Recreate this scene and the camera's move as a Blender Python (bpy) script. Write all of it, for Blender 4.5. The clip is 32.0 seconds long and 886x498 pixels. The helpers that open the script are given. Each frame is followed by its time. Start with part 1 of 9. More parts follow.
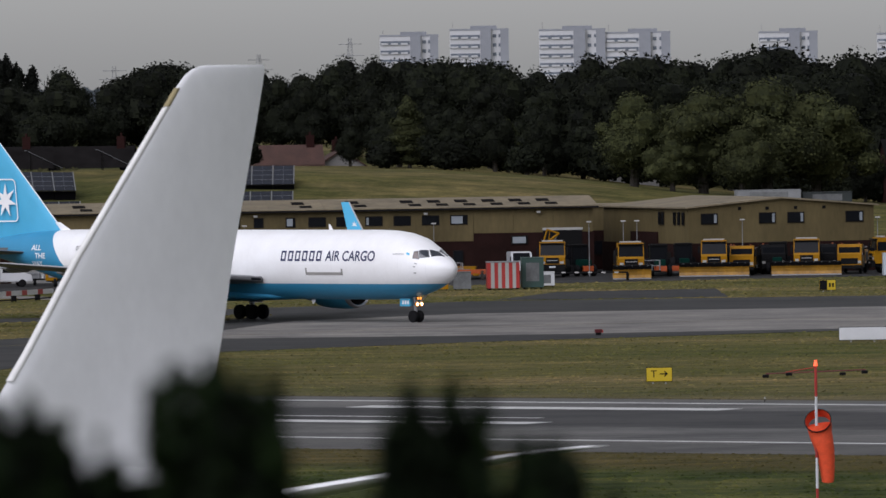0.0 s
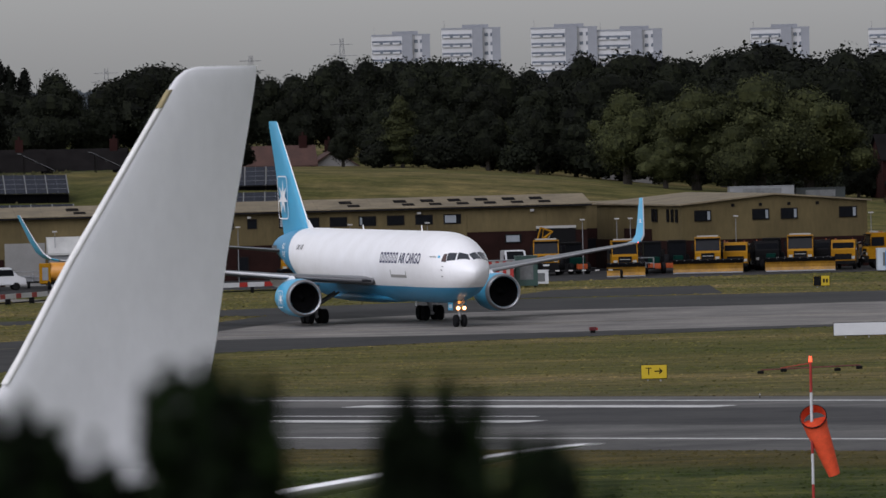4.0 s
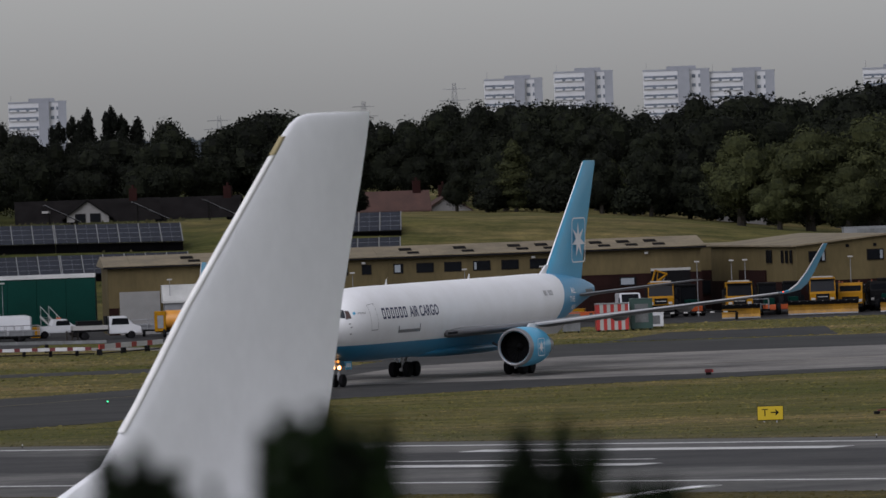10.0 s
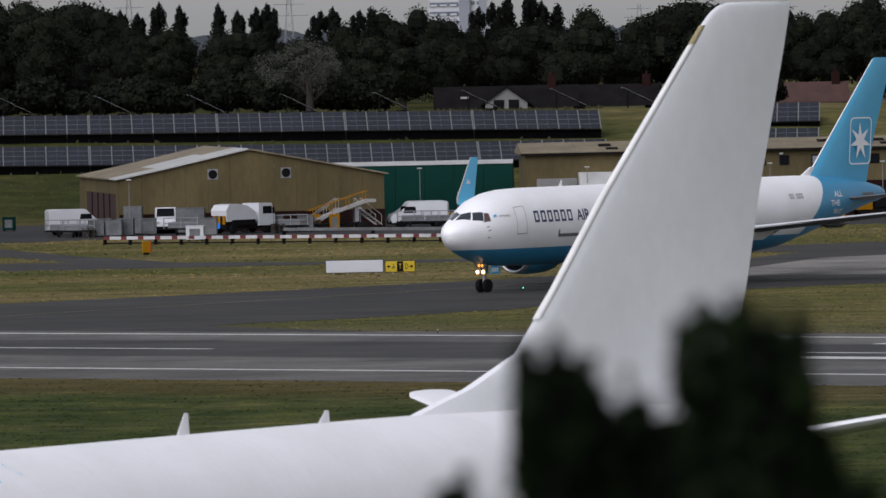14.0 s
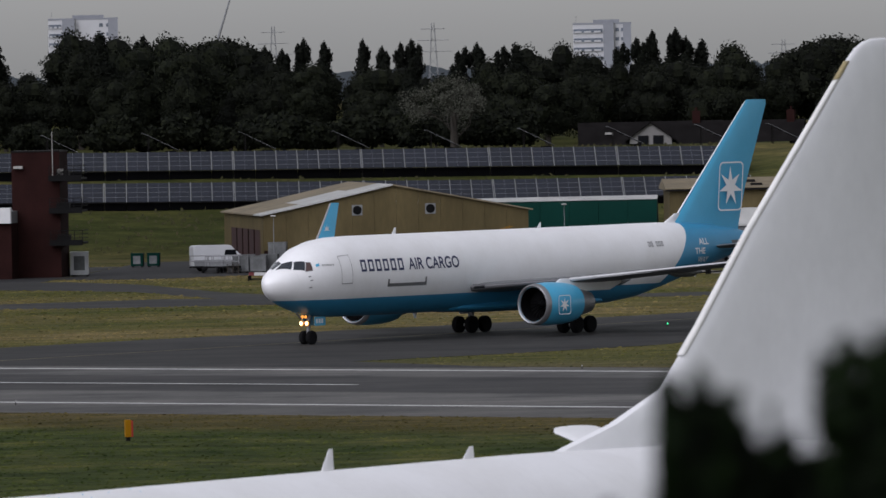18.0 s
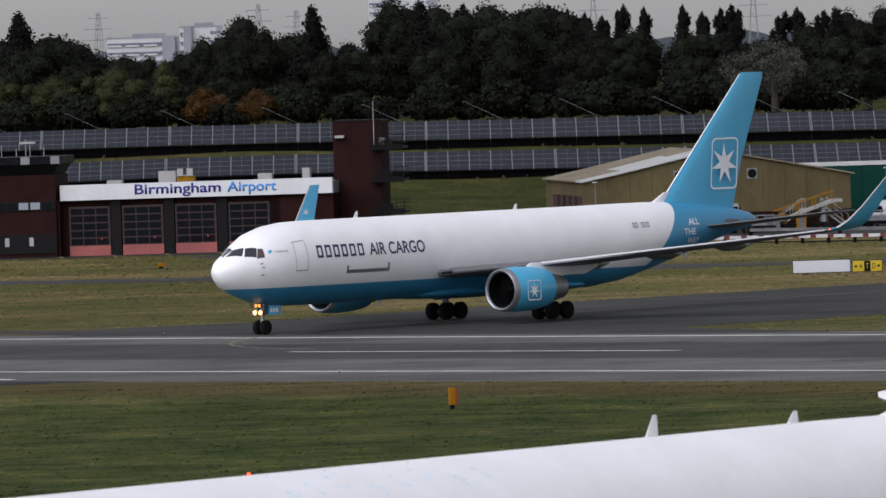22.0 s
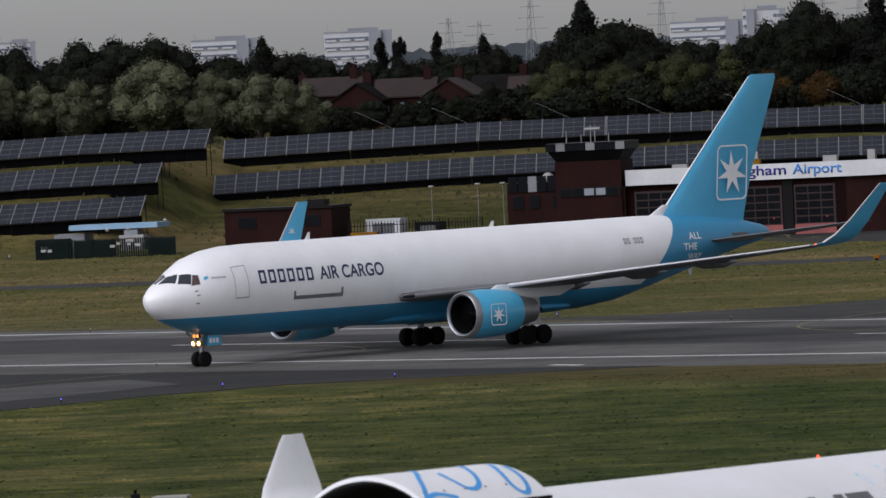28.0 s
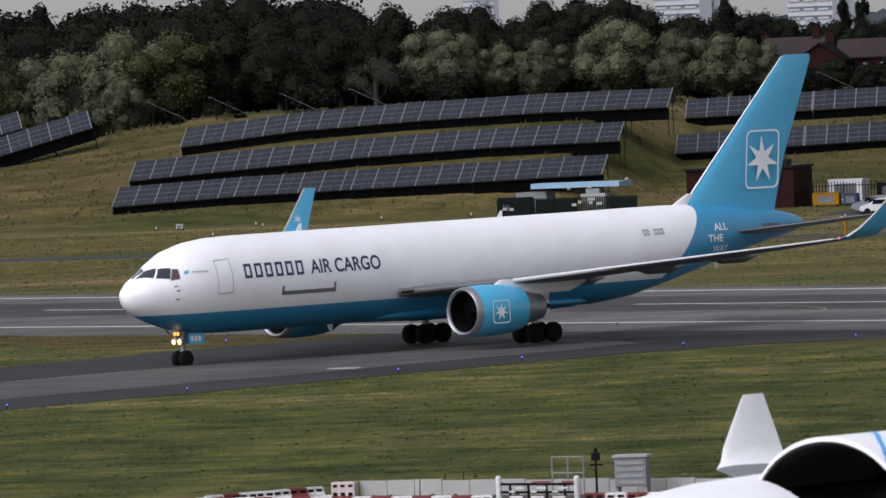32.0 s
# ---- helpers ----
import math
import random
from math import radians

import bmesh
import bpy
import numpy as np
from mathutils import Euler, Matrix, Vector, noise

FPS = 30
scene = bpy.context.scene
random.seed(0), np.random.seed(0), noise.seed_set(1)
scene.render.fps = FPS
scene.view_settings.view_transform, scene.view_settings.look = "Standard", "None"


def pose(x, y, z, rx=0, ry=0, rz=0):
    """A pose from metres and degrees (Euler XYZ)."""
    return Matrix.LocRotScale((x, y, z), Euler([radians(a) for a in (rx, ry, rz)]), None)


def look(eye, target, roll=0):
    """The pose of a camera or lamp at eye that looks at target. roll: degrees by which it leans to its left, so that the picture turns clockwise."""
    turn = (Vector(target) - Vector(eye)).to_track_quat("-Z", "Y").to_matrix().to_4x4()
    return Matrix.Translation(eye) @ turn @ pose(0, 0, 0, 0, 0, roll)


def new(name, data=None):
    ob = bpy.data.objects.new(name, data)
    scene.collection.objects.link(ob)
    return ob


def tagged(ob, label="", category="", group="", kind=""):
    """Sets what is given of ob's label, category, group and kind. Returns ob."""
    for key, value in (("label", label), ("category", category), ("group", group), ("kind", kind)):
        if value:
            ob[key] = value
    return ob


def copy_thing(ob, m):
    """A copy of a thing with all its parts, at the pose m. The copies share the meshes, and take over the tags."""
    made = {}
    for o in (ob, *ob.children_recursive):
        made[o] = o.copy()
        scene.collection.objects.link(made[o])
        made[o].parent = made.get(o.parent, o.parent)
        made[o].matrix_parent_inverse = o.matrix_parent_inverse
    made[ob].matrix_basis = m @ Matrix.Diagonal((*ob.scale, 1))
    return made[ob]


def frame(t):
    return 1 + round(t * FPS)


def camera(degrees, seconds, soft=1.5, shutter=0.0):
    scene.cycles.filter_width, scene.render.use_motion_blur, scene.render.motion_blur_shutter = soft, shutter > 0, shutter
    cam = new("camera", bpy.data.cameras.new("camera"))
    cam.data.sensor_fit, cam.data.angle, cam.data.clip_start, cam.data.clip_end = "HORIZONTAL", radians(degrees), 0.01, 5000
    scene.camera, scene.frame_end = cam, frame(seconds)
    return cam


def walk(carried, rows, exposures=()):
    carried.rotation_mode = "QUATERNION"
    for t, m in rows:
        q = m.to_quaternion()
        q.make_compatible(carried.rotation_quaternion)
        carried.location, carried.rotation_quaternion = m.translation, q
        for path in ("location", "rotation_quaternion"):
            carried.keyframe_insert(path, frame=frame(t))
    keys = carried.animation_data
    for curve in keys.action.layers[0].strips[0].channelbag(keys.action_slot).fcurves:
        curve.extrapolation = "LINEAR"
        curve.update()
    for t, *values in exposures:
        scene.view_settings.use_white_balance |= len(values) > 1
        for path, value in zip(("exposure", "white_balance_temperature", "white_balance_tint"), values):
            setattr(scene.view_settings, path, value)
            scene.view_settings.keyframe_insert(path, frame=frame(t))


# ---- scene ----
EYE = Vector((0.0, 0.0, 17.04))


def aim(yaw, pitch, roll):
    """Camera on the parapet: yaw to the right of +y, pitch up, lean to its left, in degrees."""
    y, p = radians(yaw), radians(pitch)
    way = Vector((math.sin(y) * math.cos(p), math.cos(y) * math.cos(p), math.sin(p)))
    return look(EYE, EYE + way * 100.0, roll)


cam = camera(5.8166, 32.0, 1.5)
cam.data.dof.use_dof = True
cam.data.dof.focus_distance = 600.0
cam.data.dof.aperture_fstop = 5.6
walk(cam, [(t, aim(y, p, r)) for t, y, p, r in (
       (0, 0.141, -0.976, -0.88), (0.5, 0.133, -0.959, -0.94), (1, 0.110, -0.987, -1.03), (1.5, 0.224, -1.017, -0.85), (2, 0.377, -1.184, -0.99),
       (2.5, 0.339, -1.199, -1.07), (3, 0.392, -1.114, -1.03), (3.5, 0.312, -1.003, -1.28), (5.5, 0.083, -0.955, -1.50), (6, -0.012, -0.804, -1.21),
       (6.5, -0.168, -0.809, -1.28), (7, -0.276, -0.977, -1.34), (7.5, -0.191, -1.058, -1.17), (8, -0.246, -1.104, -1.32), (8.5, -0.305, -1.006, -1.45),
       (9, -0.356, -0.858, -1.58), (9.5, -0.432, -0.816, -1.88), (10, -0.561, -0.669, -2.05), (10.5, -1.137, -0.582, -2.01), (11, -1.435, -0.786, -1.08),
       (11.5, -1.969, -1.047, -1.46), (12, -2.749, -1.360, -1.71), (12.5, -3.163, -1.556, -1.53), (13, -3.300, -1.763, -1.50), (13.5, -3.272, -1.507, -1.45),
       (14, -3.321, -1.325, -1.20), (14.5, -3.382, -1.235, -1.32), (15, -3.506, -1.123, -1.23), (15.5, -3.836, -1.134, -1.34), (17.5, -4.112, -1.065, -1.15),
       (18, -4.265, -1.070, -1.23), (18.5, -4.472, -1.054, -1.37), (19, -4.790, -1.173, -1.45), (19.5, -5.037, -1.211, -1.65), (20, -5.317, -1.249, -1.75),
       (20.5, -5.535, -1.266, -1.71), (21, -5.791, -1.320, -1.83), (21.5, -6.115, -1.322, -1.89), (22, -6.387, -1.233, -1.87), (22.5, -6.610, -1.157, -2.06),
       (23, -6.949, -1.042, -2.17), (23.5, -7.180, -0.902, -2.09), (24, -7.445, -0.951, -2.22), (24.5, -7.719, -0.990, -2.39), (25, -8.082, -1.030, -2.45),
       (25.5, -8.387, -1.038, -2.63), (26, -8.682, -1.011, -2.56), (26.5, -9.144, -1.045, -2.72), (28.5, -10.435, -1.316, -2.66), (29, -10.805, -1.438, -2.59),
       (29.5, -11.189, -1.210, -2.48), (30, -11.963, -1.317, -2.30), (30.5, -12.044, -1.451, -2.10), (31, -12.324, -1.473, -2.34), (31.5, -12.826, -1.390, -2.33),
       (32, -13.149, -1.322, -2.45))],
     exposures=[(0, 0.60), (1, 0.52), (3, 0.56), (6, 0.42), (7, 0.46), (8, 0.58), (9, 0.54), (10, 0.42), (12, 0.46), (14, 0.68), (15, 0.6), (18, 0.52), (20, 0.86), (21, 0.88), (22, 0.84), (23, 0.68), (24, 0.58), (25, 0.43), (26, 0.38), (29, 0.74), (30, 0.82), (31, 0.9), (32, 1.0)])

# ---- daylight: overcast sky, soft high sun ----
SUN_ELEV, SUN_ROT = radians(42), radians(212)
world = bpy.data.worlds.new("overcast")
scene.world = world
world.use_nodes = True
wn = world.node_tree.nodes
wl = world.node_tree.links
sky = wn.new("ShaderNodeTexSky")
sky.sky_type = 'NISHITA'
sky.sun_disc = False
sky.sun_elevation, sky.sun_rotation = SUN_ELEV, SUN_ROT
sky.air_density, sky.dust_density, sky.ozone_density = 1.0, 1.2, 1.0
grey = wn.new("ShaderNodeHueSaturation")
grey.inputs["Saturation"].default_value = 0.16
grey.inputs["Value"].default_value = 1.0
wl.new(sky.outputs[0], grey.inputs["Color"])
cool = wn.new("ShaderNodeMix")
cool.data_type, cool.blend_type = 'RGBA', 'MULTIPLY'
cool.inputs[0].default_value = 1.0
cool.inputs[7].default_value = (0.978, 0.982, 1.03, 1)
wl.new(grey.outputs[0], cool.inputs[6])
wl.new(cool.outputs[2], wn["Background"].inputs["Color"])
wn["Background"].inputs["Strength"].default_value = 0.066
sun = new("sun", bpy.data.lights.new("sun", 'SUN'))
sun.data.energy, sun.data.angle, sun.data.color = 1.5, radians(60), (0.975, 0.965, 1.09)
sun.matrix_world = look((math.sin(SUN_ROT) * math.cos(SUN_ELEV) * 100, math.cos(SUN_ROT) * math.cos(SUN_ELEV) * 100, math.sin(SUN_ELEV) * 100), (0, 0, 0))


# ---- materials ----
def node_mat(name):
    m = bpy.data.materials.new(name)
    m.use_nodes = True
    return m, m.node_tree.nodes, m.node_tree.links, m.node_tree.nodes["Principled BSDF"]


def noise_node(n, l, vec, scale, detail=4.0, rough=0.6):
    t = n.new("ShaderNodeTexNoise")
    t.inputs["Scale"].default_value = scale
    t.inputs["Detail"].default_value = detail
    t.inputs["Roughness"].default_value = rough
    l.new(vec, t.inputs["Vector"])
    return t


def ramp_node(n, l, fac, stops):
    r = n.new("ShaderNodeValToRGB")
    el = r.color_ramp.elements
    while len(el) < len(stops):
        el.new(0.5)
    for e, (p, c) in zip(el, stops):
        e.position, e.color = p, (*c, 1)
    l.new(fac, r.inputs[0])
    return r


def mix_node(n, l, fac, a, b, mode='MIX'):
    x = n.new("ShaderNodeMix")
    x.data_type, x.blend_type = 'RGBA', mode
    for value, socket in ((fac, x.inputs[0]), (a, x.inputs[6]), (b, x.inputs[7])):
        if isinstance(value, (int, float)):
            socket.default_value = value
        elif isinstance(value, tuple):
            socket.default_value = (*value, 1)
        else:
            l.new(value, socket)
    return x.outputs[2]


def math_node(n, l, op, a, b=0.0):
    x = n.new("ShaderNodeMath")
    x.operation = op
    for value, socket in ((a, x.inputs[0]), (b, x.inputs[1])):
        if isinstance(value, (int, float)):
            socket.default_value = value
        else:
            l.new(value, socket)
    return x.outputs[0]


def mat(name, col, rough=0.6, metal=0.0, var=0.15, scale=0.6, fine=9.0, bump=0.0, col2=None, vary=0.0, stretch=None, emit=0.0, coat=0.0):
    """A plain surface with broad stains and fine grain; vary: spread between objects."""
    m, n, l, p = node_mat(name)
    tc = n.new("ShaderNodeTexCoord")
    vec = tc.outputs["Object"]
    if stretch:
        mp = n.new("ShaderNodeMapping")
        mp.inputs["Scale"].default_value = stretch
        l.new(vec, mp.inputs["Vector"])
        vec = mp.outputs[0]
    big = noise_node(n, l, vec, scale)
    small = noise_node(n, l, vec, fine, 3.0)
    lo = tuple(c * (1 - var) for c in col)
    hi = col2 or tuple(min(1.0, c * (1 + var)) for c in col)
    a = ramp_node(n, l, big.outputs[0], [(0.3, lo), (0.7, hi)]).outputs[0]
    g = ramp_node(n, l, small.outputs[0], [(0.25, (1 - var,) * 3), (0.75, (1.0,) * 3)]).outputs[0]
    c = mix_node(n, l, 1.0, a, g, 'MULTIPLY')
    if vary:
        oi = n.new("ShaderNodeObjectInfo")
        hv = n.new("ShaderNodeHueSaturation")
        l.new(math_node(n, l, 'MULTIPLY_ADD', oi.outputs["Random"], vary * 2), hv.inputs["Value"])
        hv.inputs["Value"].links[0].from_node.inputs[2].default_value = 1 - vary
        l.new(c, hv.inputs["Color"])
        c = hv.outputs[0]
    l.new(c, p.inputs["Base Color"])
    p.inputs["Roughness"].default_value, p.inputs["Metallic"].default_value = rough, metal
    p.inputs["Coat Weight"].default_value = coat
    if bump:
        b = n.new("ShaderNodeBump")
        b.inputs["Strength"].default_value = bump
        b.inputs["Distance"].default_value = 0.05
        l.new(small.outputs[0], b.inputs["Height"])
        l.new(b.outputs[0], p.inputs["Normal"])
    if emit:
        p.inputs["Emission Color"].default_value = (*col, 1)
        p.inputs["Emission Strength"].default_value = emit
    return m


def grass_mat(name="grass", blades=False):
    m, n, l, p = node_mat(name)
    tc = n.new("ShaderNodeTexCoord")
    mp = n.new("ShaderNodeMapping")
    mp.inputs["Rotation"].default_value = (0, 0, radians(34.5))
    mp.inputs["Scale"].default_value = (0.4, 1.0, 1.0)
    l.new(tc.outputs["Object"], mp.inputs["Vector"])
    broad = noise_node(n, l, mp.outputs[0], 0.045, 5.0, 0.65)
    band = n.new("ShaderNodeMapping")
    band.inputs["Rotation"].default_value = (0, 0, radians(34.5))
    band.inputs["Scale"].default_value = (0.2, 1.0, 1.0)
    l.new(tc.outputs["Object"], band.inputs["Vector"])
    mid = noise_node(n, l, band.outputs[0], 0.32, 6.0, 0.72)
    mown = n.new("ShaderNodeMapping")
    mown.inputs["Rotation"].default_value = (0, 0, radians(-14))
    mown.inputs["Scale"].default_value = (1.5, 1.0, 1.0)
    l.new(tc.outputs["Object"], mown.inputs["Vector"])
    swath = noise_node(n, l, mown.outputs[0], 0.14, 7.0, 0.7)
    fine = noise_node(n, l, tc.outputs["Object"], 2.2, 4.0, 0.7)
    clump = noise_node(n, l, mp.outputs[0], 0.55, 6.0, 0.75)
    a = ramp_node(n, l, broad.outputs[0], [(0.3, (0.036, 0.049, 0.011)), (0.5, (0.060, 0.063, 0.019)), (0.72, (0.118, 0.097, 0.044))])
    b = ramp_node(n, l, mid.outputs[0], [(0.28, (0.48, 0.54, 0.46)), (0.5, (0.95, 0.95, 0.92)), (0.74, (1.42, 1.3, 1.15))])
    c = ramp_node(n, l, fine.outputs[0], [(0.25, (0.80, 0.82, 0.79)), (0.8, (1.18, 1.16, 1.12))])
    x = mix_node(n, l, 1.0, a.outputs[0], b.outputs[0], 'MULTIPLY')
    x = mix_node(n, l, 1.0, x, c.outputs[0], 'MULTIPLY')
    d = ramp_node(n, l, clump.outputs[0], [(0.36, (0.62, 0.70, 0.6)), (0.5, (0.97, 0.98, 0.95)), (0.64, (1.3, 1.22, 1.14))])
    x = mix_node(n, l, 1.0, x, d.outputs[0], 'MULTIPLY')
    tuft = noise_node(n, l, tc.outputs["Object"], 0.62, 8.0, 0.8)
    e = ramp_node(n, l, tuft.outputs[0], [(0.36, (0.78, 0.80, 0.77)), (0.5, (1.0, 1.0, 1.0)), (0.64, (1.22, 1.19, 1.15))])
    x = mix_node(n, l, 1.0, x, e.outputs[0], 'MULTIPLY')
    if blades:
        geo = n.new("ShaderNodeNewGeometry")
        isl = ramp_node(n, l, geo.outputs["Random Per Island"], [(0.0, (0.86, 0.88, 0.85)), (0.55, (1.03, 1.02, 1.0)), (1.0, (1.2, 1.17, 1.14))])
        x = mix_node(n, l, 1.0, x, isl.outputs[0], 'MULTIPLY')
    # dry straw-coloured verge along both sides of the runway
    across = n.new("ShaderNodeVectorMath")
    across.operation = 'DOT_PRODUCT'
    l.new(tc.outputs["Object"], across.inputs[0])
    across.inputs[1].default_value = (math.cos(radians(55.5)), math.sin(radians(55.5)), 0)
    off = math_node(n, l, 'ABSOLUTE', math_node(n, l, 'SUBTRACT', across.outputs["Value"], 439.1 * math.sin(radians(55.5)) + 19.5))
    near = math_node(n, l, 'SUBTRACT', 1.0, math_node(n, l, 'DIVIDE', math_node(n, l, 'SUBTRACT', off, 31.0), 14.0))
    near.node.use_clamp = True
    dry = math_node(n, l, 'MULTIPLY', math_node(n, l, 'POWER', near, 1.6), math_node(n, l, 'MULTIPLY', mid.outputs[0], 1.25))
    dry.node.use_clamp = True
    side = math_node(n, l, 'DIVIDE', math_node(n, l, 'SUBTRACT', across.outputs["Value"], 439.1 * math.sin(radians(55.5))), 30.0)
    side.node.use_clamp = True
    dry = math_node(n, l, 'MULTIPLY', dry, math_node(n, l, 'MAXIMUM', side, 0.25))
    # the near field is kept greener
    green = math_node(n, l, 'DIVIDE', math_node(n, l, 'SUBTRACT', 439.1 * math.sin(radians(55.5)) - 14.0, across.outputs["Value"]), 20.0)
    green.node.use_clamp = True
    sep = n.new("ShaderNodeSeparateXYZ")
    l.new(tc.outputs["Object"], sep.inputs[0])
    west = math_node(n, l, 'DIVIDE', math_node(n, l, 'SUBTRACT', -58.0, sep.outputs[0]), 30.0)
    west.node.use_clamp = True
    tone = mix_node(n, l, west, (0.62, 0.80, 0.53), (1.06, 1.10, 0.82))
    x = mix_node(n, l, math_node(n, l, 'MULTIPLY', green, 0.9), x, mix_node(n, l, 1.0, x, tone, 'MULTIPLY'))
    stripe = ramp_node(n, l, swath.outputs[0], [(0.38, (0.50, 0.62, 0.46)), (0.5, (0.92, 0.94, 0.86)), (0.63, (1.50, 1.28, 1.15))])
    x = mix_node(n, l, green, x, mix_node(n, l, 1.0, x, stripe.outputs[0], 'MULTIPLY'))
    # the field beyond the runway is drier
    beyond = math_node(n, l, 'DIVIDE', math_node(n, l, 'SUBTRACT', across.outputs["Value"], 439.1 * math.sin(radians(55.5)) + 50.0), 30.0)
    beyond.node.use_clamp = True
    x = mix_node(n, l, beyond, x, mix_node(n, l, 1.0, x, mix_node(n, l, west, (1.50, 1.28, 1.16), (1.42, 1.18, 1.10)), 'MULTIPLY'))
    # rank grass on the bank; its darker tone also carries shade on the slope
    rank = math_node(n, l, 'DIVIDE', math_node(n, l, 'SUBTRACT', sep.outputs[1], 850.0), 25.0)
    rank.node.use_clamp = True
    dryer = math_node(n, l, 'DIVIDE', math_node(n, l, 'SUBTRACT', -140.0, sep.outputs[0]), 35.0)
    dryer.node.use_clamp = True
    east = math_node(n, l, 'DIVIDE', math_node(n, l, 'ADD', sep.outputs[0], 48.0), 24.0)
    east.node.use_clamp = True
    x = mix_node(n, l, rank, x, mix_node(n, l, 1.0, x, mix_node(n, l, east, mix_node(n, l, dryer, (0.50, 0.60, 0.50), (0.80, 0.77, 0.70)), (0.90, 0.93, 0.92)), 'MULTIPLY'))
    straw = mix_node(n, l, 1.0, c.outputs[0], (0.125, 0.098, 0.048), 'MULTIPLY')
    x = mix_node(n, l, dry, x, straw)
    # brown rank verge along the near shoulder, dark drain along the far one
    v = math_node(n, l, 'SUBTRACT', across.outputs["Value"], 439.1 * math.sin(radians(55.5)))
    inner = math_node(n, l, 'DIVIDE', math_node(n, l, 'ADD', v, 30.0), 6.0)
    inner.node.use_clamp = True
    outer = math_node(n, l, 'DIVIDE', math_node(n, l, 'MULTIPLY', v, -1.0), 6.0)
    outer.node.use_clamp = True
    brown = mix_node(n, l, 1.0, d.outputs[0], mix_node(n, l, 1.0, b.outputs[0], (0.062, 0.046, 0.013), 'MULTIPLY'), 'MULTIPLY')
    x = mix_node(n, l, math_node(n, l, 'MULTIPLY', math_node(n, l, 'MULTIPLY', inner, outer), 0.72), x, brown)
    drain = math_node(n, l, 'SUBTRACT', 1.0, math_node(n, l, 'DIVIDE', math_node(n, l, 'ABSOLUTE', math_node(n, l, 'SUBTRACT', v, 51.4)), 1.1))
    drain.node.use_clamp = True
    x = mix_node(n, l, math_node(n, l, 'MULTIPLY', drain, clump.outputs[0]), x, (0.012, 0.012, 0.008))
    dull = n.new("ShaderNodeHueSaturation")
    dull.inputs["Saturation"].default_value, dull.inputs["Value"].default_value = 0.86, 1.12
    l.new(x, dull.inputs["Color"])
    l.new(dull.outputs[0], p.inputs["Base Color"])
    p.inputs["Roughness"].default_value = 0.9
    p.inputs["Specular IOR Level"].default_value = 0.05
    bp = n.new("ShaderNodeBump")
    bp.inputs["Strength"].default_value, bp.inputs["Distance"].default_value = 0.6, 0.15
    l.new(fine.outputs[0], bp.inputs["Height"])
    l.new(bp.outputs[0], p.inputs["Normal"])
    return m


def tarmac_mat(name, dark, light, along=34.5, rubber=False):
    """Asphalt or old concrete with rubber streaks along the traffic."""
    m, n, l, p = node_mat(name)
    tc = n.new("ShaderNodeTexCoord")
    mp = n.new("ShaderNodeMapping")
    mp.inputs["Rotation"].default_value = (0, 0, radians(along))
    mp.inputs["Scale"].default_value = (0.03, 1.0, 1.0)
    l.new(tc.outputs["Object"], mp.inputs["Vector"])
    streak = noise_node(n, l, mp.outputs[0], 0.22, 6.0, 0.7)
    patch = noise_node(n, l, tc.outputs["Object"], 0.11, 6.0, 0.7)
    grain = noise_node(n, l, tc.outputs["Object"], 1.4, 5.0, 0.75)
    a = ramp_node(n, l, streak.outputs[0], [(0.32, dark), (0.66, light)])
    b = ramp_node(n, l, patch.outputs[0], [(0.34, (0.55, 0.55, 0.57)), (0.5, (0.95, 0.95, 0.95)), (0.68, (1.3, 1.28, 1.24))])
    c = ramp_node(n, l, grain.outputs[0], [(0.25, (0.7, 0.7, 0.7)), (0.75, (1.2, 1.2, 1.2))])
    x = mix_node(n, l, 1.0, a.outputs[0], b.outputs[0], 'MULTIPLY')
    x = mix_node(n, l, 1.0, x, c.outputs[0], 'MULTIPLY')
    if rubber:
        # tyre rubber in a broad band down the middle
        across = n.new("ShaderNodeVectorMath")
        across.operation = 'DOT_PRODUCT'
        l.new(tc.outputs["Object"], across.inputs[0])
        across.inputs[1].default_value = (math.cos(radians(55.5)), math.sin(radians(55.5)), 0)
        off = math_node(n, l, 'ABSOLUTE', math_node(n, l, 'SUBTRACT', across.outputs["Value"], 439.1 * math.sin(radians(55.5)) + 25.5))
        band = math_node(n, l, 'DIVIDE', math_node(n, l, 'SUBTRACT', 11.6, off), 2.2)
        band.node.use_clamp = True
        x = mix_node(n, l, math_node(n, l, 'MULTIPLY', band, 0.85), x, mix_node(n, l, 1.0, x, (0.30, 0.30, 0.32), 'MULTIPLY'))
    l.new(x, p.inputs["Base Color"])
    p.inputs["Roughness"].default_value = 0.82
    p.inputs["Specular IOR Level"].default_value = 0.25
    return m


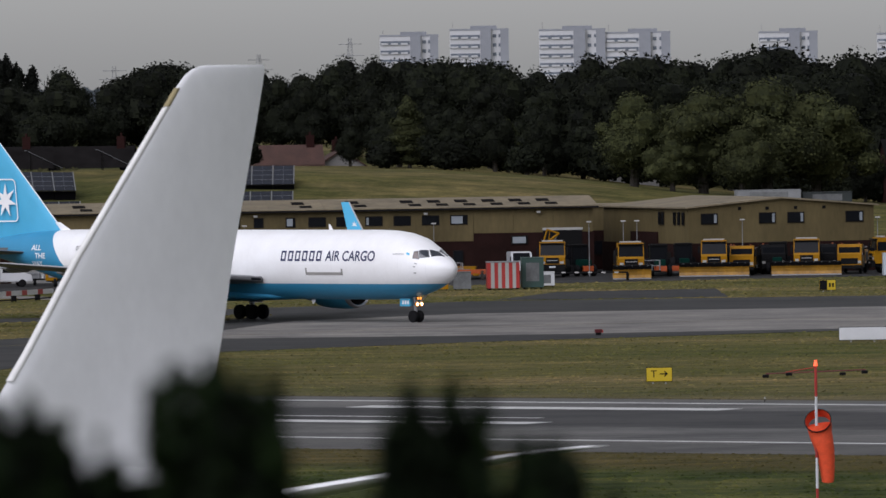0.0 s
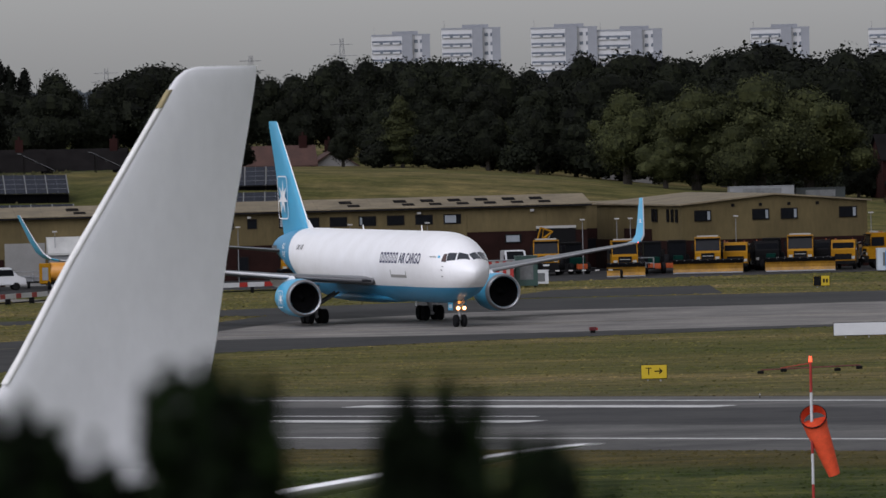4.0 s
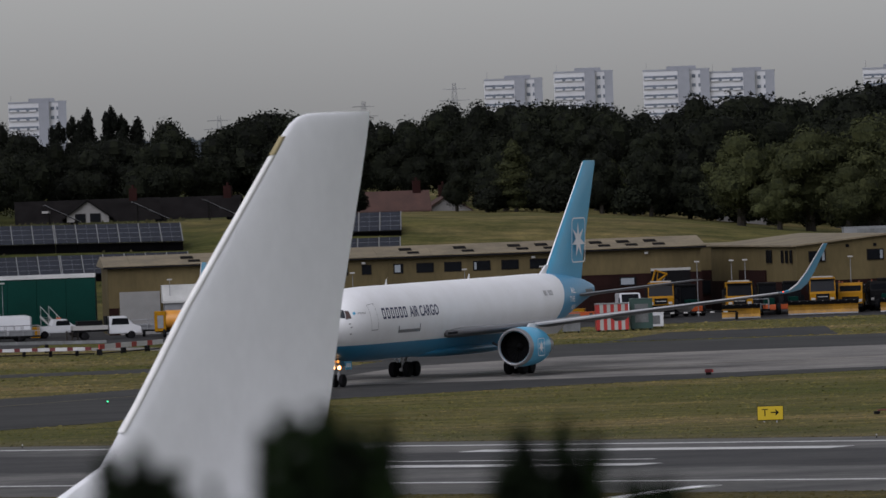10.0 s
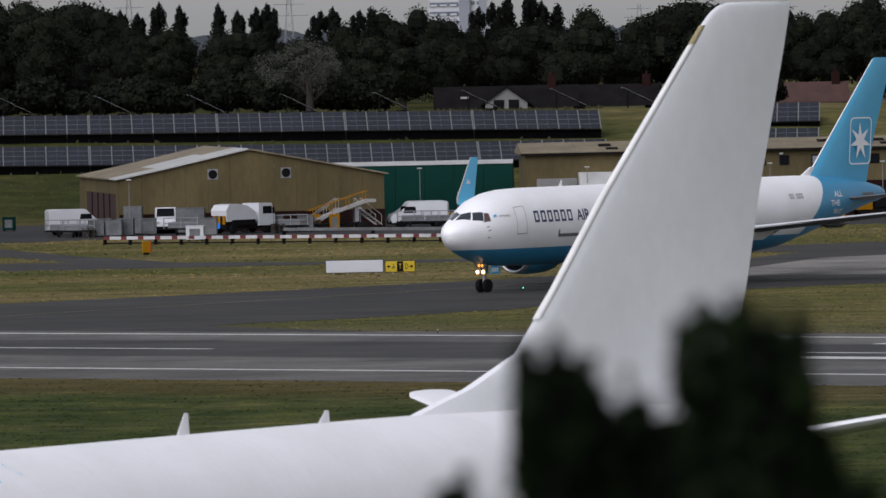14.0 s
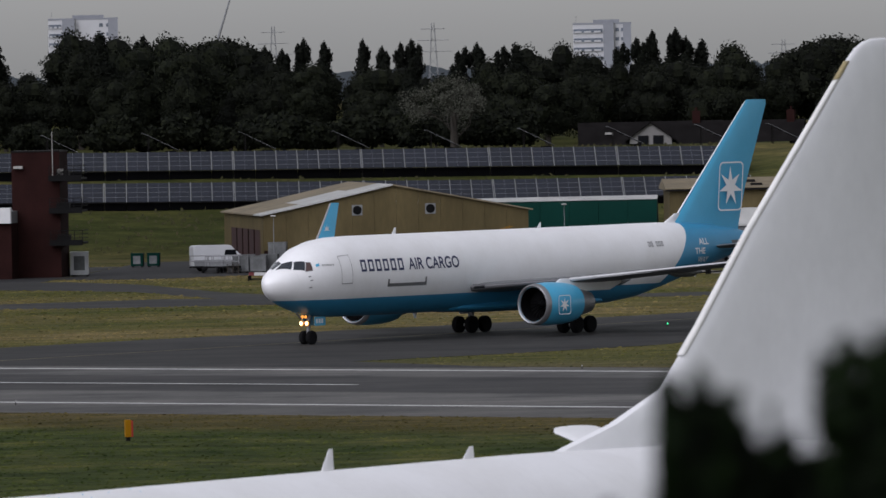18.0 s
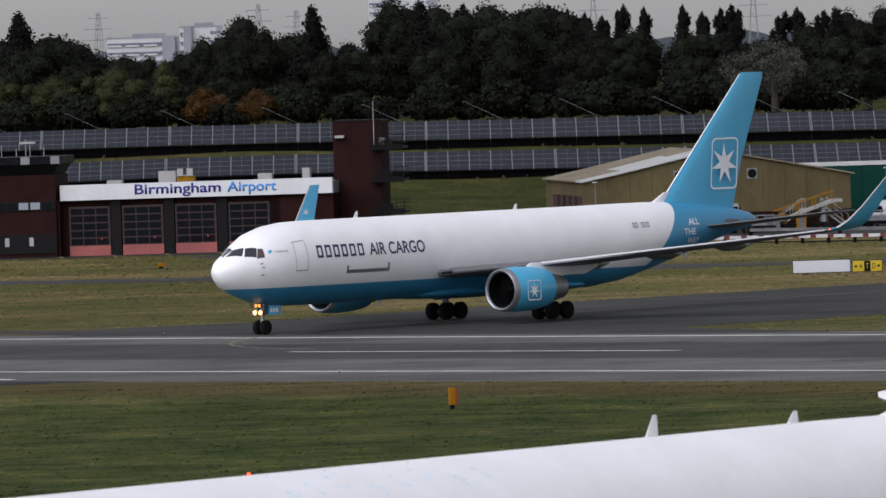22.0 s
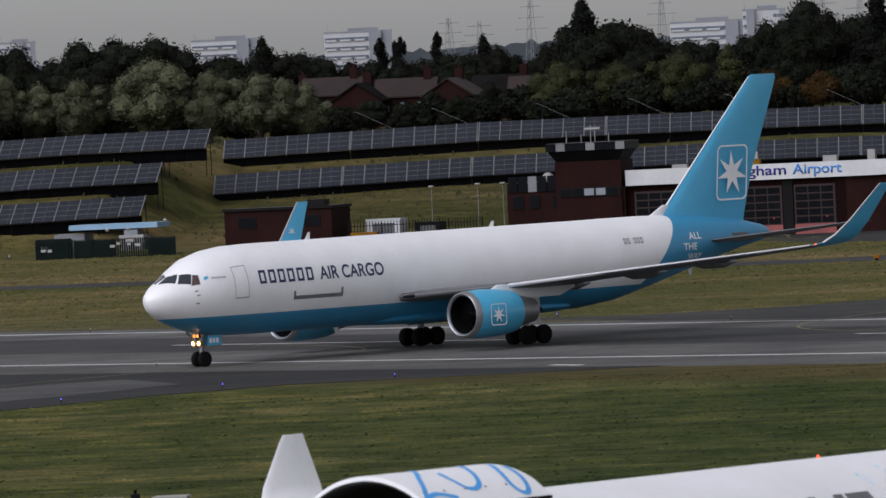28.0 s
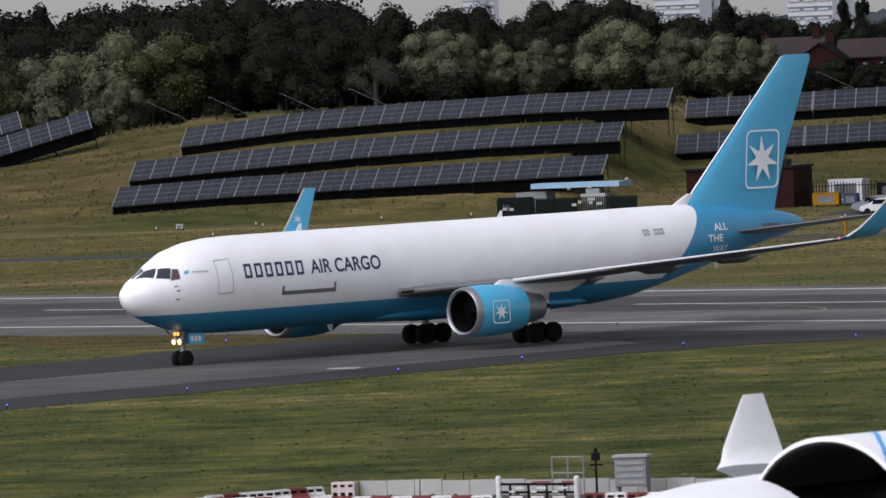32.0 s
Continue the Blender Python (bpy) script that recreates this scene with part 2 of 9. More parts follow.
def livery_mat(name, white, blue, tests):
    """White paint that turns blue where any of the tests a*y + b*z < c holds (metres along and above the airframe)."""
    m, n, l, p = node_mat(name)
    tc = n.new("ShaderNodeTexCoord")
    sep = n.new("ShaderNodeSeparateXYZ")
    l.new(tc.outputs["Object"], sep.inputs[0])
    hit = None
    for a, b, c in tests:
        s = math_node(n, l, 'ADD', math_node(n, l, 'MULTIPLY', sep.outputs[1], a), math_node(n, l, 'MULTIPLY', sep.outputs[2], b))
        s = math_node(n, l, 'LESS_THAN', s, c)
        hit = s if hit is None else math_node(n, l, 'MAXIMUM', hit, s)
    stain = noise_node(n, l, tc.outputs["Object"], 0.5, 5.0)
    fine = noise_node(n, l, tc.outputs["Object"], 5.0, 3.0)
    st = ramp_node(n, l, stain.outputs[0], [(0.3, (0.93, 0.925, 0.915)), (0.65, (1, 1, 1))])
    fi = ramp_node(n, l, fine.outputs[0], [(0.25, (0.97, 0.97, 0.97)), (0.7, (1, 1, 1))])
    c = mix_node(n, l, hit, white, blue) if hit is not None else mix_node(n, l, 0.0, white, white)
    # skin joints: rings every 2.3 m and a lap joint
    rings = math_node(n, l, 'LESS_THAN', math_node(n, l, 'PINGPONG', sep.outputs[1], 1.15), 0.012)
    c = mix_node(n, l, 1.0, c, st.outputs[0], 'MULTIPLY')
    c = mix_node(n, l, 1.0, c, fi.outputs[0], 'MULTIPLY')
    c = mix_node(n, l, math_node(n, l, 'MULTIPLY', rings, 0.10), c, (0.3, 0.3, 0.32))
    l.new(c, p.inputs["Base Color"])
    p.inputs["Roughness"].default_value = 0.45
    p.inputs["Coat Weight"].default_value = 0.12
    p.inputs["Coat Roughness"].default_value = 0.2
    return m


def leaf_mat(name, a, b, c):
    m, n, l, p = node_mat(name)
    geo = n.new("ShaderNodeNewGeometry")
    oi = n.new("ShaderNodeObjectInfo")
    tc = n.new("ShaderNodeTexCoord")
    big = noise_node(n, l, tc.outputs["Object"], 0.35, 3.0)
    s = math_node(n, l, 'ADD', math_node(n, l, 'MULTIPLY', geo.outputs["Random Per Island"], 0.45), math_node(n, l, 'MULTIPLY', big.outputs[0], 0.6))
    col = ramp_node(n, l, s, [(0.2, a), (0.5, b), (0.85, c)]).outputs[0]
    hv = n.new("ShaderNodeHueSaturation")
    v = math_node(n, l, 'MULTIPLY_ADD', oi.outputs["Random"], 0.5)
    v.node.inputs[2].default_value = 0.72
    l.new(v, hv.inputs["Value"])
    l.new(col, hv.inputs["Color"])
    l.new(hv.outputs[0], p.inputs["Base Color"])
    p.inputs["Roughness"].default_value = 0.85
    p.inputs["Specular IOR Level"].default_value = 0.15
    return m


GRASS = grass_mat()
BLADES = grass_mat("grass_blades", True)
RUNWAY = tarmac_mat("runway_asphalt", (0.070, 0.0685, 0.066), (0.128, 0.124, 0.118), 34.5, True)
SHOULDER = tarmac_mat("shoulder_asphalt", (0.066, 0.0645, 0.061), (0.104, 0.100, 0.094))
LANE = tarmac_mat("worn_lane_asphalt", (0.052, 0.051, 0.050), (0.085, 0.083, 0.080), 55)
EXIT = tarmac_mat("exit_asphalt", (0.009, 0.009, 0.010), (0.026, 0.0255, 0.025), 55)
TAXI = tarmac_mat("taxiway_asphalt", (0.016, 0.0157, 0.0157), (0.042, 0.0408, 0.039), 55)
CONCRETE = tarmac_mat("old_concrete", (0.135, 0.127, 0.118), (0.21, 0.197, 0.18), 0)
APRON = tarmac_mat("apron_asphalt", (0.0135, 0.0135, 0.015), (0.033, 0.03225, 0.0315), 0)
MARK = mat("road_paint_white", (0.5335, 0.5335, 0.5187), 0.7, var=0.25, scale=0.8)
MARKY = mat("road_paint_yellow", (0.17, 0.14, 0.07), 0.7, var=0.35)
WHITE = mat("white_paint", (0.84, 0.84, 0.85), 0.4, var=0.06, scale=0.4)
BLUE = mat("sky_blue_paint", (0.070, 0.40, 0.635), 0.35, var=0.06, scale=0.4, coat=0.2)
NAVY = mat("navy_lettering", (0.020, 0.026, 0.085), 0.5, var=0.05)
# hull blue is deeper than BLUE: the belly's shade is put into the colour
FUSE = livery_mat("freighter_fuselage_paint", (0.85, 0.85, 0.86), (0.036, 0.255, 0.450), [(0.0, 1.0, 3.0), (1.0, 0.92, -10.15)])
FINWHITE = mat("parked_fin_paint", (0.90, 0.90, 0.915), 0.35, var=0.035, scale=0.25, fine=2.0, coat=0.2)
PARKED = livery_mat("parked_freighter_paint", (0.86, 0.86, 0.87), (0.8, 0.8, 0.8), [])
WINGTOP = mat("wing_grey_paint", (0.125, 0.13, 0.137), 0.42, var=0.12, scale=0.5)
STEEL = mat("dull_steel", (0.32, 0.32, 0.33), 0.5, 0.8, var=0.2)
RUBBER = mat("tyre_rubber", (0.010, 0.010, 0.011), 0.8, var=0.2, fine=20)
# black put beneath the solar tables for the shade that lies there
UNDERSHADE = mat("black_membrane", (0.0035, 0.0035, 0.004), 1.0, var=0.2)
UNDERSHADE.node_tree.nodes["Principled BSDF"].inputs["Specular IOR Level"].default_value = 0.0
SLAT = mat("pale_slat_metal", (0.44, 0.44, 0.45), 0.4, 0.25, var=0.08)
LIPMETAL = mat("dull_lip_metal", (0.30, 0.30, 0.31), 0.35, 0.6, var=0.1)
ROOTEDGE = mat("dark_root_edge", (0.085, 0.085, 0.09), 0.45, 0.2, var=0.12)
BLACK = mat("black_trim", (0.006, 0.006, 0.0065), 0.6, var=0.2)
CABGLASS = mat("tinted_side_glass", (0.10, 0.062, 0.058), 0.12, var=0.2, coat=0.4)
DECKGLASS = mat("flight_deck_glass", (0.035, 0.040, 0.050), 0.08, var=0.3, coat=0.6)
GLASS = mat("dark_glass", (0.008, 0.009, 0.011), 0.1, var=0.2)
GLASS.node_tree.nodes["Principled BSDF"].inputs["Specular IOR Level"].default_value = 0.07
LAMP = mat("landing_lamp", (1.0, 0.72, 0.42), 0.3, emit=5.0)
# glow of the painted halo rings and of the small upper lamps
AMBERGLOW = mat("amber_lamp_rim", (1.0, 0.36, 0.07), 0.3, emit=0.9)
REDL = mat("red_beacon_lens", (0.9, 0.08, 0.03), 0.3, emit=1.5)
BLUEL = mat("blue_taxi_lamp", (0.12, 0.12, 1.0), 0.3, emit=0.5)
GREENL = mat("green_taxi_lamp", (0.05, 1.0, 0.35), 0.3, emit=2.0)
TAN = mat("tan_cladding", (0.107, 0.084, 0.041), 0.6, var=0.22, scale=0.25, fine=3.0, stretch=(1, 1, 0.3))
TANROOF = mat("weathered_tan_roof", (0.188, 0.152, 0.0944), 0.75, var=0.3, scale=0.35, fine=2.0)
BRICK = mat("red_brown_brick", (0.018, 0.007546, 0.006386), 0.85, var=0.3, scale=0.5, fine=7.0, bump=0.3)
BRICK2 = mat("dark_red_brick", (0.0225, 0.0080, 0.0072), 0.85, var=0.25, scale=0.4, fine=6.0, bump=0.3)
FRAME = mat("dark_window_frame", (0.0099, 0.009, 0.009), 0.5, var=0.2)
BLIND = mat("pale_window_blind", (0.216, 0.24, 0.264), 0.6, var=0.1)
SHUTTER = mat("pale_roller_door", (0.315, 0.3075, 0.2925), 0.5, var=0.1)
YARDGREY = mat("weathered_grey_steel", (0.115, 0.12, 0.122), 0.6, var=0.3, scale=0.8, fine=5.0, vary=0.15)
YELLOW = mat("airfield_yellow", (0.273, 0.1287, 0.00468), 0.45, var=0.12, scale=1.0)
ORANGE = mat("safety_orange", (0.396, 0.0715, 0.01375), 0.5, var=0.1)
SOCK = mat("windsock_fabric", (0.78, 0.085, 0.025), 0.8, var=0.15, scale=2.0, fine=12)
RED = mat("warning_red", (0.315, 0.01875, 0.015), 0.5, var=0.15)
GREEN = mat("dark_green_sheet", (0.001122, 0.02244, 0.01683), 0.85, var=0.15, scale=0.2)
PALEROOF = mat("pale_roof_sheet", (0.4125, 0.4125, 0.3975), 0.55, var=0.18, scale=0.4)
GREYBOX = mat("grey_steel_box", (0.21, 0.217, 0.224), 0.5, var=0.15)
VANWHITE = mat("white_van_paint", (0.527, 0.5355, 0.5525), 0.3, var=0.05, coat=0.4)
PANEL = mat("solar_cell_glass", (0.0125, 0.0150, 0.0235), 0.24, var=0.2, scale=0.6, fine=3.0, vary=0.12)
PLINE = mat("panel_edge_line", (0.105, 0.108, 0.115), 0.45, 0.2, var=0.1)
PFRAME = mat("aluminium_frame", (0.19, 0.195, 0.205), 0.45, 0.3, var=0.1)
TILE = mat("dark_roof_tiles", (0.011, 0.010, 0.010), 0.97, var=0.3, fine=6)
TILE.node_tree.nodes["Principled BSDF"].inputs["Specular IOR Level"].default_value = 0.03
BROWNTILE = mat("brown_roof_tiles", (0.024, 0.0135, 0.0115), 0.9, var=0.3, fine=6)
REDTILE = mat("red_roof_tiles", (0.058, 0.026, 0.019), 0.8, var=0.3, fine=6)
RENDERW = mat("pale_render", (0.1851, 0.1795, 0.1739), 0.8, var=0.12)
RENDERW2 = mat("pale_roller_shutter", (0.19, 0.188, 0.18), 0.6, var=0.1)
# blue-grey cast of the far blocks is distance haze put into the colour
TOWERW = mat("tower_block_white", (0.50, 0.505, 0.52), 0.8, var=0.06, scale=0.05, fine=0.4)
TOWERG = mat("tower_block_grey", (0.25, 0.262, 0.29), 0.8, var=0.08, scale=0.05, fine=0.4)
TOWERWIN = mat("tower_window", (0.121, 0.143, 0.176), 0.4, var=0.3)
for dull in (GREEN, BRICK, BRICK2, FRAME, TAN, BLACK, RUBBER, YELLOW, GREYBOX):
    dull.node_tree.nodes["Principled BSDF"].inputs["Specular IOR Level"].default_value = 0.08
BARK = mat("bark", (0.033, 0.027, 0.021), 0.9, var=0.3, fine=8, bump=0.4)
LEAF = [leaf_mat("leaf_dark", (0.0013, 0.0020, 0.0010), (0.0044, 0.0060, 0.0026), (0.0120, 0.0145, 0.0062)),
        leaf_mat("leaf_olive", (0.0115, 0.0140, 0.0066), (0.0295, 0.0340, 0.0122), (0.055, 0.059, 0.0215)),
        leaf_mat("leaf_silver", (0.026, 0.028, 0.021), (0.053, 0.055, 0.043), (0.095, 0.095, 0.078)),
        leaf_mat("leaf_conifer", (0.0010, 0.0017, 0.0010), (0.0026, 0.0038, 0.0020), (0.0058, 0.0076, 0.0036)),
        leaf_mat("leaf_autumn", (0.018, 0.0078, 0.0028), (0.040, 0.0195, 0.0042), (0.062, 0.036, 0.007)),
        leaf_mat("leaf_hedge", (0.0007, 0.0022, 0.0003), (0.0030, 0.0088, 0.0012), (0.0140, 0.0310, 0.0040)),
        leaf_mat("leaf_sallow", (0.021, 0.025, 0.014), (0.055, 0.060, 0.033), (0.098, 0.102, 0.059)),
        # shaded copy of leaf_hedge for the inside and foot of the conifers
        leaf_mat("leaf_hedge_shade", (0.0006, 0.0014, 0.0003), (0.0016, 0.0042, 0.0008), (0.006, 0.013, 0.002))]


# ---- building blocks ----
def part(name, bm, material, parent=None, label="", smooth=False):
    """Links a bmesh as one mesh object, under a thing or a part."""
    me = bpy.data.meshes.new(name)
    bmesh.ops.recalc_face_normals(bm, faces=bm.faces[:])
    bm.to_mesh(me)
    bm.free()
    if smooth:
        me.polygons.foreach_set("use_smooth", [True] * len(me.polygons))
        me.set_sharp_from_angle(angle=radians(40))
    me.materials.append(material)
    ob = new(name, me)
    if parent:
        ob.parent = parent
    if label:
        ob["label"] = label
    return ob


def thing(name, x, y, z=0.0, rz=0.0, label="", category="", group="", kind=""):
    ob = new(name)
    ob.matrix_basis = pose(x, y, z, 0, 0, rz)
    return tagged(ob, label, category, group, kind)


def box(x0, x1, y0, y1, z0, z1, bm=None, bevel=0.0):
    bm = bm or bmesh.new()
    v = [bm.verts.new((x, y, z)) for z in (z0, z1) for x, y in ((x0, y0), (x1, y0), (x1, y1), (x0, y1))]
    fs = [bm.faces.new([v[i] for i in f]) for f in ((3, 2, 1, 0), (4, 5, 6, 7), (0, 1, 5, 4), (1, 2, 6, 5), (2, 3, 7, 6), (3, 0, 4, 7))]
    if bevel:
        es = {e for f in fs for e in f.edges}
        bmesh.ops.bevel(bm, geom=list(es), offset=bevel, segments=2, affect='EDGES', profile=0.6)
    return bm


def prism(outline, z0, z1, bm=None):
    """An upright prism over an outline of (x, y)."""
    bm = bm or bmesh.new()
    lo = [bm.verts.new((x, y, z0)) for x, y in outline]
    hi = [bm.verts.new((x, y, z1)) for x, y in outline]
    bm.faces.new(lo[::-1])
    bm.faces.new(hi)
    for i in range(len(lo)):
        j = (i + 1) % len(lo)
        bm.faces.new((lo[i], lo[j], hi[j], hi[i]))
    return bm


def profile(points, x0, x1, bm=None):
    """A prism along x over a side profile of (y, z)."""
    bm = bm or bmesh.new()
    a = [bm.verts.new((x0, y, z)) for y, z in points]
    b = [bm.verts.new((x1, y, z)) for y, z in points]
    bm.faces.new(a)
    bm.faces.new(b[::-1])
    for i in range(len(a)):
        j = (i + 1) % len(a)
        bm.faces.new((a[i], b[i], b[j], a[j]))
    return bm


def loft(rings, bm=None, caps=True):
    bm = bm or bmesh.new()
    vs = [[bm.verts.new(p) for p in r] for r in rings]
    n = len(vs[0])
    for a, b in zip(vs, vs[1:]):
        for i in range(n):
            j = (i + 1) % n
            bm.faces.new((a[i], a[j], b[j], b[i]))
    if caps:
        bm.faces.new(vs[0][::-1])
        bm.faces.new(vs[-1])
    return bm


def tube(p0, p1, r, r1=None, n=8, bm=None):
    p0, p1 = Vector(p0), Vector(p1)
    d = (p1 - p0).normalized()
    a = d.orthogonal().normalized()
    b = d.cross(a)
    ring = lambda p, q: [p + (a * math.cos(2 * math.pi * i / n) + b * math.sin(2 * math.pi * i / n)) * q for i in range(n)]
    return loft([ring(p0, r), ring(p1, r if r1 is None else r1)], bm)


def turned(axis_pts, n=24, bm=None, caps=True):
    """A lathe round the y axis: (y, r) pairs."""
    return loft([[(r * math.cos(2 * math.pi * i / n), y, r * math.sin(2 * math.pi * i / n)) for i in range(n)] for y, r in axis_pts], bm, caps)


def shift(bm, x=0, y=0, z=0):
    bmesh.ops.translate(bm, verts=bm.verts[:], vec=(x, y, z))
    return bm


# ---- ground: airfield, grass bank, high ground behind ----
def smooth01(v):
    v = min(1.0, max(0.0, v))
    return v * v * (3 - 2 * v)


BANK_FOOT = [(-420, 838), (-300, 848), (-238, 857), (-211, 862), (-186, 868), (-120, 884), (0, 890), (120, 890), (300, 880)]


def along(table, x):
    for (x0, y0), (x1, y1) in zip(table, table[1:]):
        if x <= x1:
            return y0 + (y1 - y0) * (x - x0) / (x1 - x0)
    return table[-1][1]


BANK_TOP = [(-420, 3.0), (-290, 4.5), (-264, 5.6), (-250, 9.4), (-240, 10.6), (-222, 10.7), (-200, 10.0), (-186, 9.5), (-170, 9.7), (-150, 10.3), (-124, 10.3), (-100, 10.0), (-60, 9.9), (-37, 9.9), (-20, 9.9), (0, 9.4), (14, 8.4), (29, 6.6), (48, 5.0), (90, 2.2), (140, 1.0), (500, 1.0)]


# ground under the two straight panel rows: (x, top edge of the panels), seen at the depth of the upper row
ROW_TOPS = ([(-200, 10.2), (-185, 10.4), (-159, 11.0), (-124, 11.0), (-100, 10.65), (-60, 10.35), (-37, 10.0)], [(-200, 6.5), (-186, 6.6), (-159, 7.3), (-124, 7.7), (-100, 7.4), (-62, 6.95), (-30, 6.85)])
# low edges of the panel rows round the shoulder: depth and (x, z)
PANEL_ROWS = ((893, [(-249.3, 6.3), (-236.6, 7.71), (-223.9, 8.91), (-210.7, 9.48), (-197.5, 9.81), (-184.7, 9.85)]), (880, [(-251.8, 3.6), (-238.9, 4.52), (-226.2, 5.29), (-213.1, 6.04), (-200.1, 6.5), (-187.2, 6.66)]),
            (868, [(-250.4, 1.4), (-237.6, 2.08), (-224.6, 2.66), (-212.2, 2.91), (-199.4, 3.19), (-186.5, 3.47)]))


def straight_row(row, x):
    """Depth and ground height of a straight panel row."""
    f = (x + 37) / -148.0
    y = 929 - 17.0 * f - (12 if row else 0)
    return y, 17.04 - (17.04 - along(ROW_TOPS[row], x)) * y / (929 - 17.0 * f) - 2.7


def height(x, y):
    """The lie of the land: flat airfield, a grass bank with rows of panels, and a plateau behind it."""
    if x < -600 or x > 600:
        return 6.0 * smooth01((y - 860) / 200)
    foot, top = along(BANK_FOOT, x), along(BANK_TOP, x)
    if y <= foot:
        return 0.0
    plain = top * smooth01((y - foot) / 56.0)
    rise = 2.5 * smooth01((y - 1000) / 300.0)
    terraced = lambda knots: along([(foot, 0.0)] + knots + [(knots[-1][0] + 22, max(top, knots[-1][1] + 0.3)), (5000, max(top, knots[-1][1] + 0.3))], y)
    rows = terraced([(yy + 1.2, z) for yy, z in (straight_row(1, x), straight_row(0, x))]) if -200 < x < -26 else plain
    shoulder = terraced([(d + 1.2, along(line, max(x, line[0][0])) - 0.75) for d, line in PANEL_ROWS[::-1]]) if x < -180 else rows
    k = smooth01((x + 192.5) / 9.0)
    h = shoulder * (1 - k) + rows * k
    k = smooth01((x + 35) / 8.0)
    return h * (1 - k) + plain * k + rise


def ground():
    xs = [-4000, -2000, -1000, -600] + list(range(-420, -260, 8)) + list(range(-260, 61, 4)) + list(range(64, 181, 8)) + [260, 420, 700, 1200, 2200, 4000]
    ys = [-600, -100, 100, 300, 500, 700, 780] + list(range(800, 845, 9)) + list(range(845, 960, 3)) + list(range(960, 1010, 10)) + [1040, 1100, 1200, 1400, 1800, 2500, 3300, 4600]
    bm = bmesh.new()
    g = [[bm.verts.new((x, y, height(x, y) + (0.16 * noise.noise(Vector((x * 0.06, y * 0.06, 0))) if y > 895 else 0))) for x in xs] for y in ys]
    for a, b in zip(g, g[1:]):
        for i in range(len(xs) - 1):
            bm.faces.new((a[i], a[i + 1], b[i + 1], b[i]))
    ob = part("ground", bm, GRASS, smooth=True)
    tagged(ob, "mown airfield grass rising to a rough grass bank", "ground", kind="structure")


ground()

RUN_U = Vector((math.sin(radians(124.5)), math.cos(radians(124.5))))
RUN_N = Vector((-RUN_U.y, RUN_U.x)) if RUN_U.x > 0 else Vector((RUN_U.y, -RUN_U.x))
RUN_O = Vector((0.0, 439.1))


def rw(u, v):
    """Runway coordinates: u along it (to the right), v across, from the near edge line."""
    p = RUN_O + RUN_U * u + RUN_N * v
    return (p.x, p.y)


PAVED = []


def paved(name, outline, z, material, label, category):
    PAVED.append(outline)
    ob = part(name, prism(outline, -0.3, z), material)
    return tagged(ob, label, category, kind="structure")


def strip(u0, u1, v0, v1):
    return [rw(u0, v0), rw(u1, v0), rw(u1, v1), rw(u0, v1)]


paved("runway_shoulder", strip(-900, 900, -11.5, 50.5), 0.020, SHOULDER, "paved grey runway shoulder beside the grass", "runway")
paved("runway", strip(-900, 900, -2.0, 47.0), 0.028, RUNWAY, "dark asphalt runway with rubber streaks", "runway")
paved("taxiway_crossing", [(33.2, 630), (20, 622), (3.2, 613), (-13.6, 599), (-22, 582), (-28.3, 563), (-37, 551), (-46.3, 541), rw(-75, 49), rw(-140, 49),
      rw(-140, 51), (-100, 576), (-88, 571), (-78.2, 577.5), (-64.3, 598), (-49, 615), (-32, 636.5), (-20, 662), (-12, 700), (-32, 712), (3.9, 737), (60, 734.5), (160, 729), (160, 628), (80, 629)],
      0.024, TAXI, "asphalt taxiway curving down to the runway", "taxiway")
paved("taxiway_concrete", [(-18, 640), (-14.3, 632), (3.3, 629.6), (33.3, 633.8), (160, 632), (160, 699), (36.7, 697.7), (3.7, 694.5), (-10, 680)],
      0.030, CONCRETE, "pale worn concrete taxiway lane", "taxiway")
paved("taxiway_exit", [rw(-80, -11), (-86, 472.5), (-93.2, 470.5), (-99, 462), (-103.5, 451.5), (-107.5, 443), (-110.2, 436.5), (-113, 430), (-115.9, 424.8), (-123, 408), (-133, 384), (-155, 330), (-205, 330), (-176, 385), (-150, 445),
      (-134, 482.5), (-132.2, 488.5), (-129.9, 494.5), (-127, 500.5), (-123.6, 505.2), rw(-140, -11)], 0.026, EXIT, "asphalt exit taxiway leaving the runway", "taxiway")
paved("taxiway_worn_lane", [(-100.5, 478), (-105, 467), (-109.2, 459.5), (-111.2, 452.8), (-113.2, 448.8), (-115.3, 445), (-117.4, 441.2), (-119.7, 437.5), (-134, 408), (-160, 350), (-172, 350), (-146, 418), (-126.2, 462.3), (-122.8, 467.7), (-117.6, 473.3), (-114.3, 478.5), (-110, 486), (-106, 489)],
      0.031, LANE, "paler worn lane of the exit taxiway", "taxiway")
paved("service_road", [(-215, 731), (-160, 717), (-124, 706), (-94, 691), (-75, 687), (-50, 690), (-22, 690), (-24, 704), (-50, 698), (-76, 713), (-94, 703), (-124, 717), (-160, 729), (-215, 743)],
      0.022, TAXI, "narrow asphalt service road across the grass", "road")
paved("apron_link", [(-82, 742), (-70, 706), (-62, 704), (-74, 735), (-84, 768), (-93, 785), (-112, 785), (-104, 768)], 0.023, TAXI, "dark asphalt link road to the apron", "road")
paved("apron_east", [(-45, 808), (-26, 800), (4, 802), (43, 815), (120, 812), (120, 880), (-45, 880)], 0.018, APRON, "dark asphalt vehicle apron before the tan sheds", "apron")
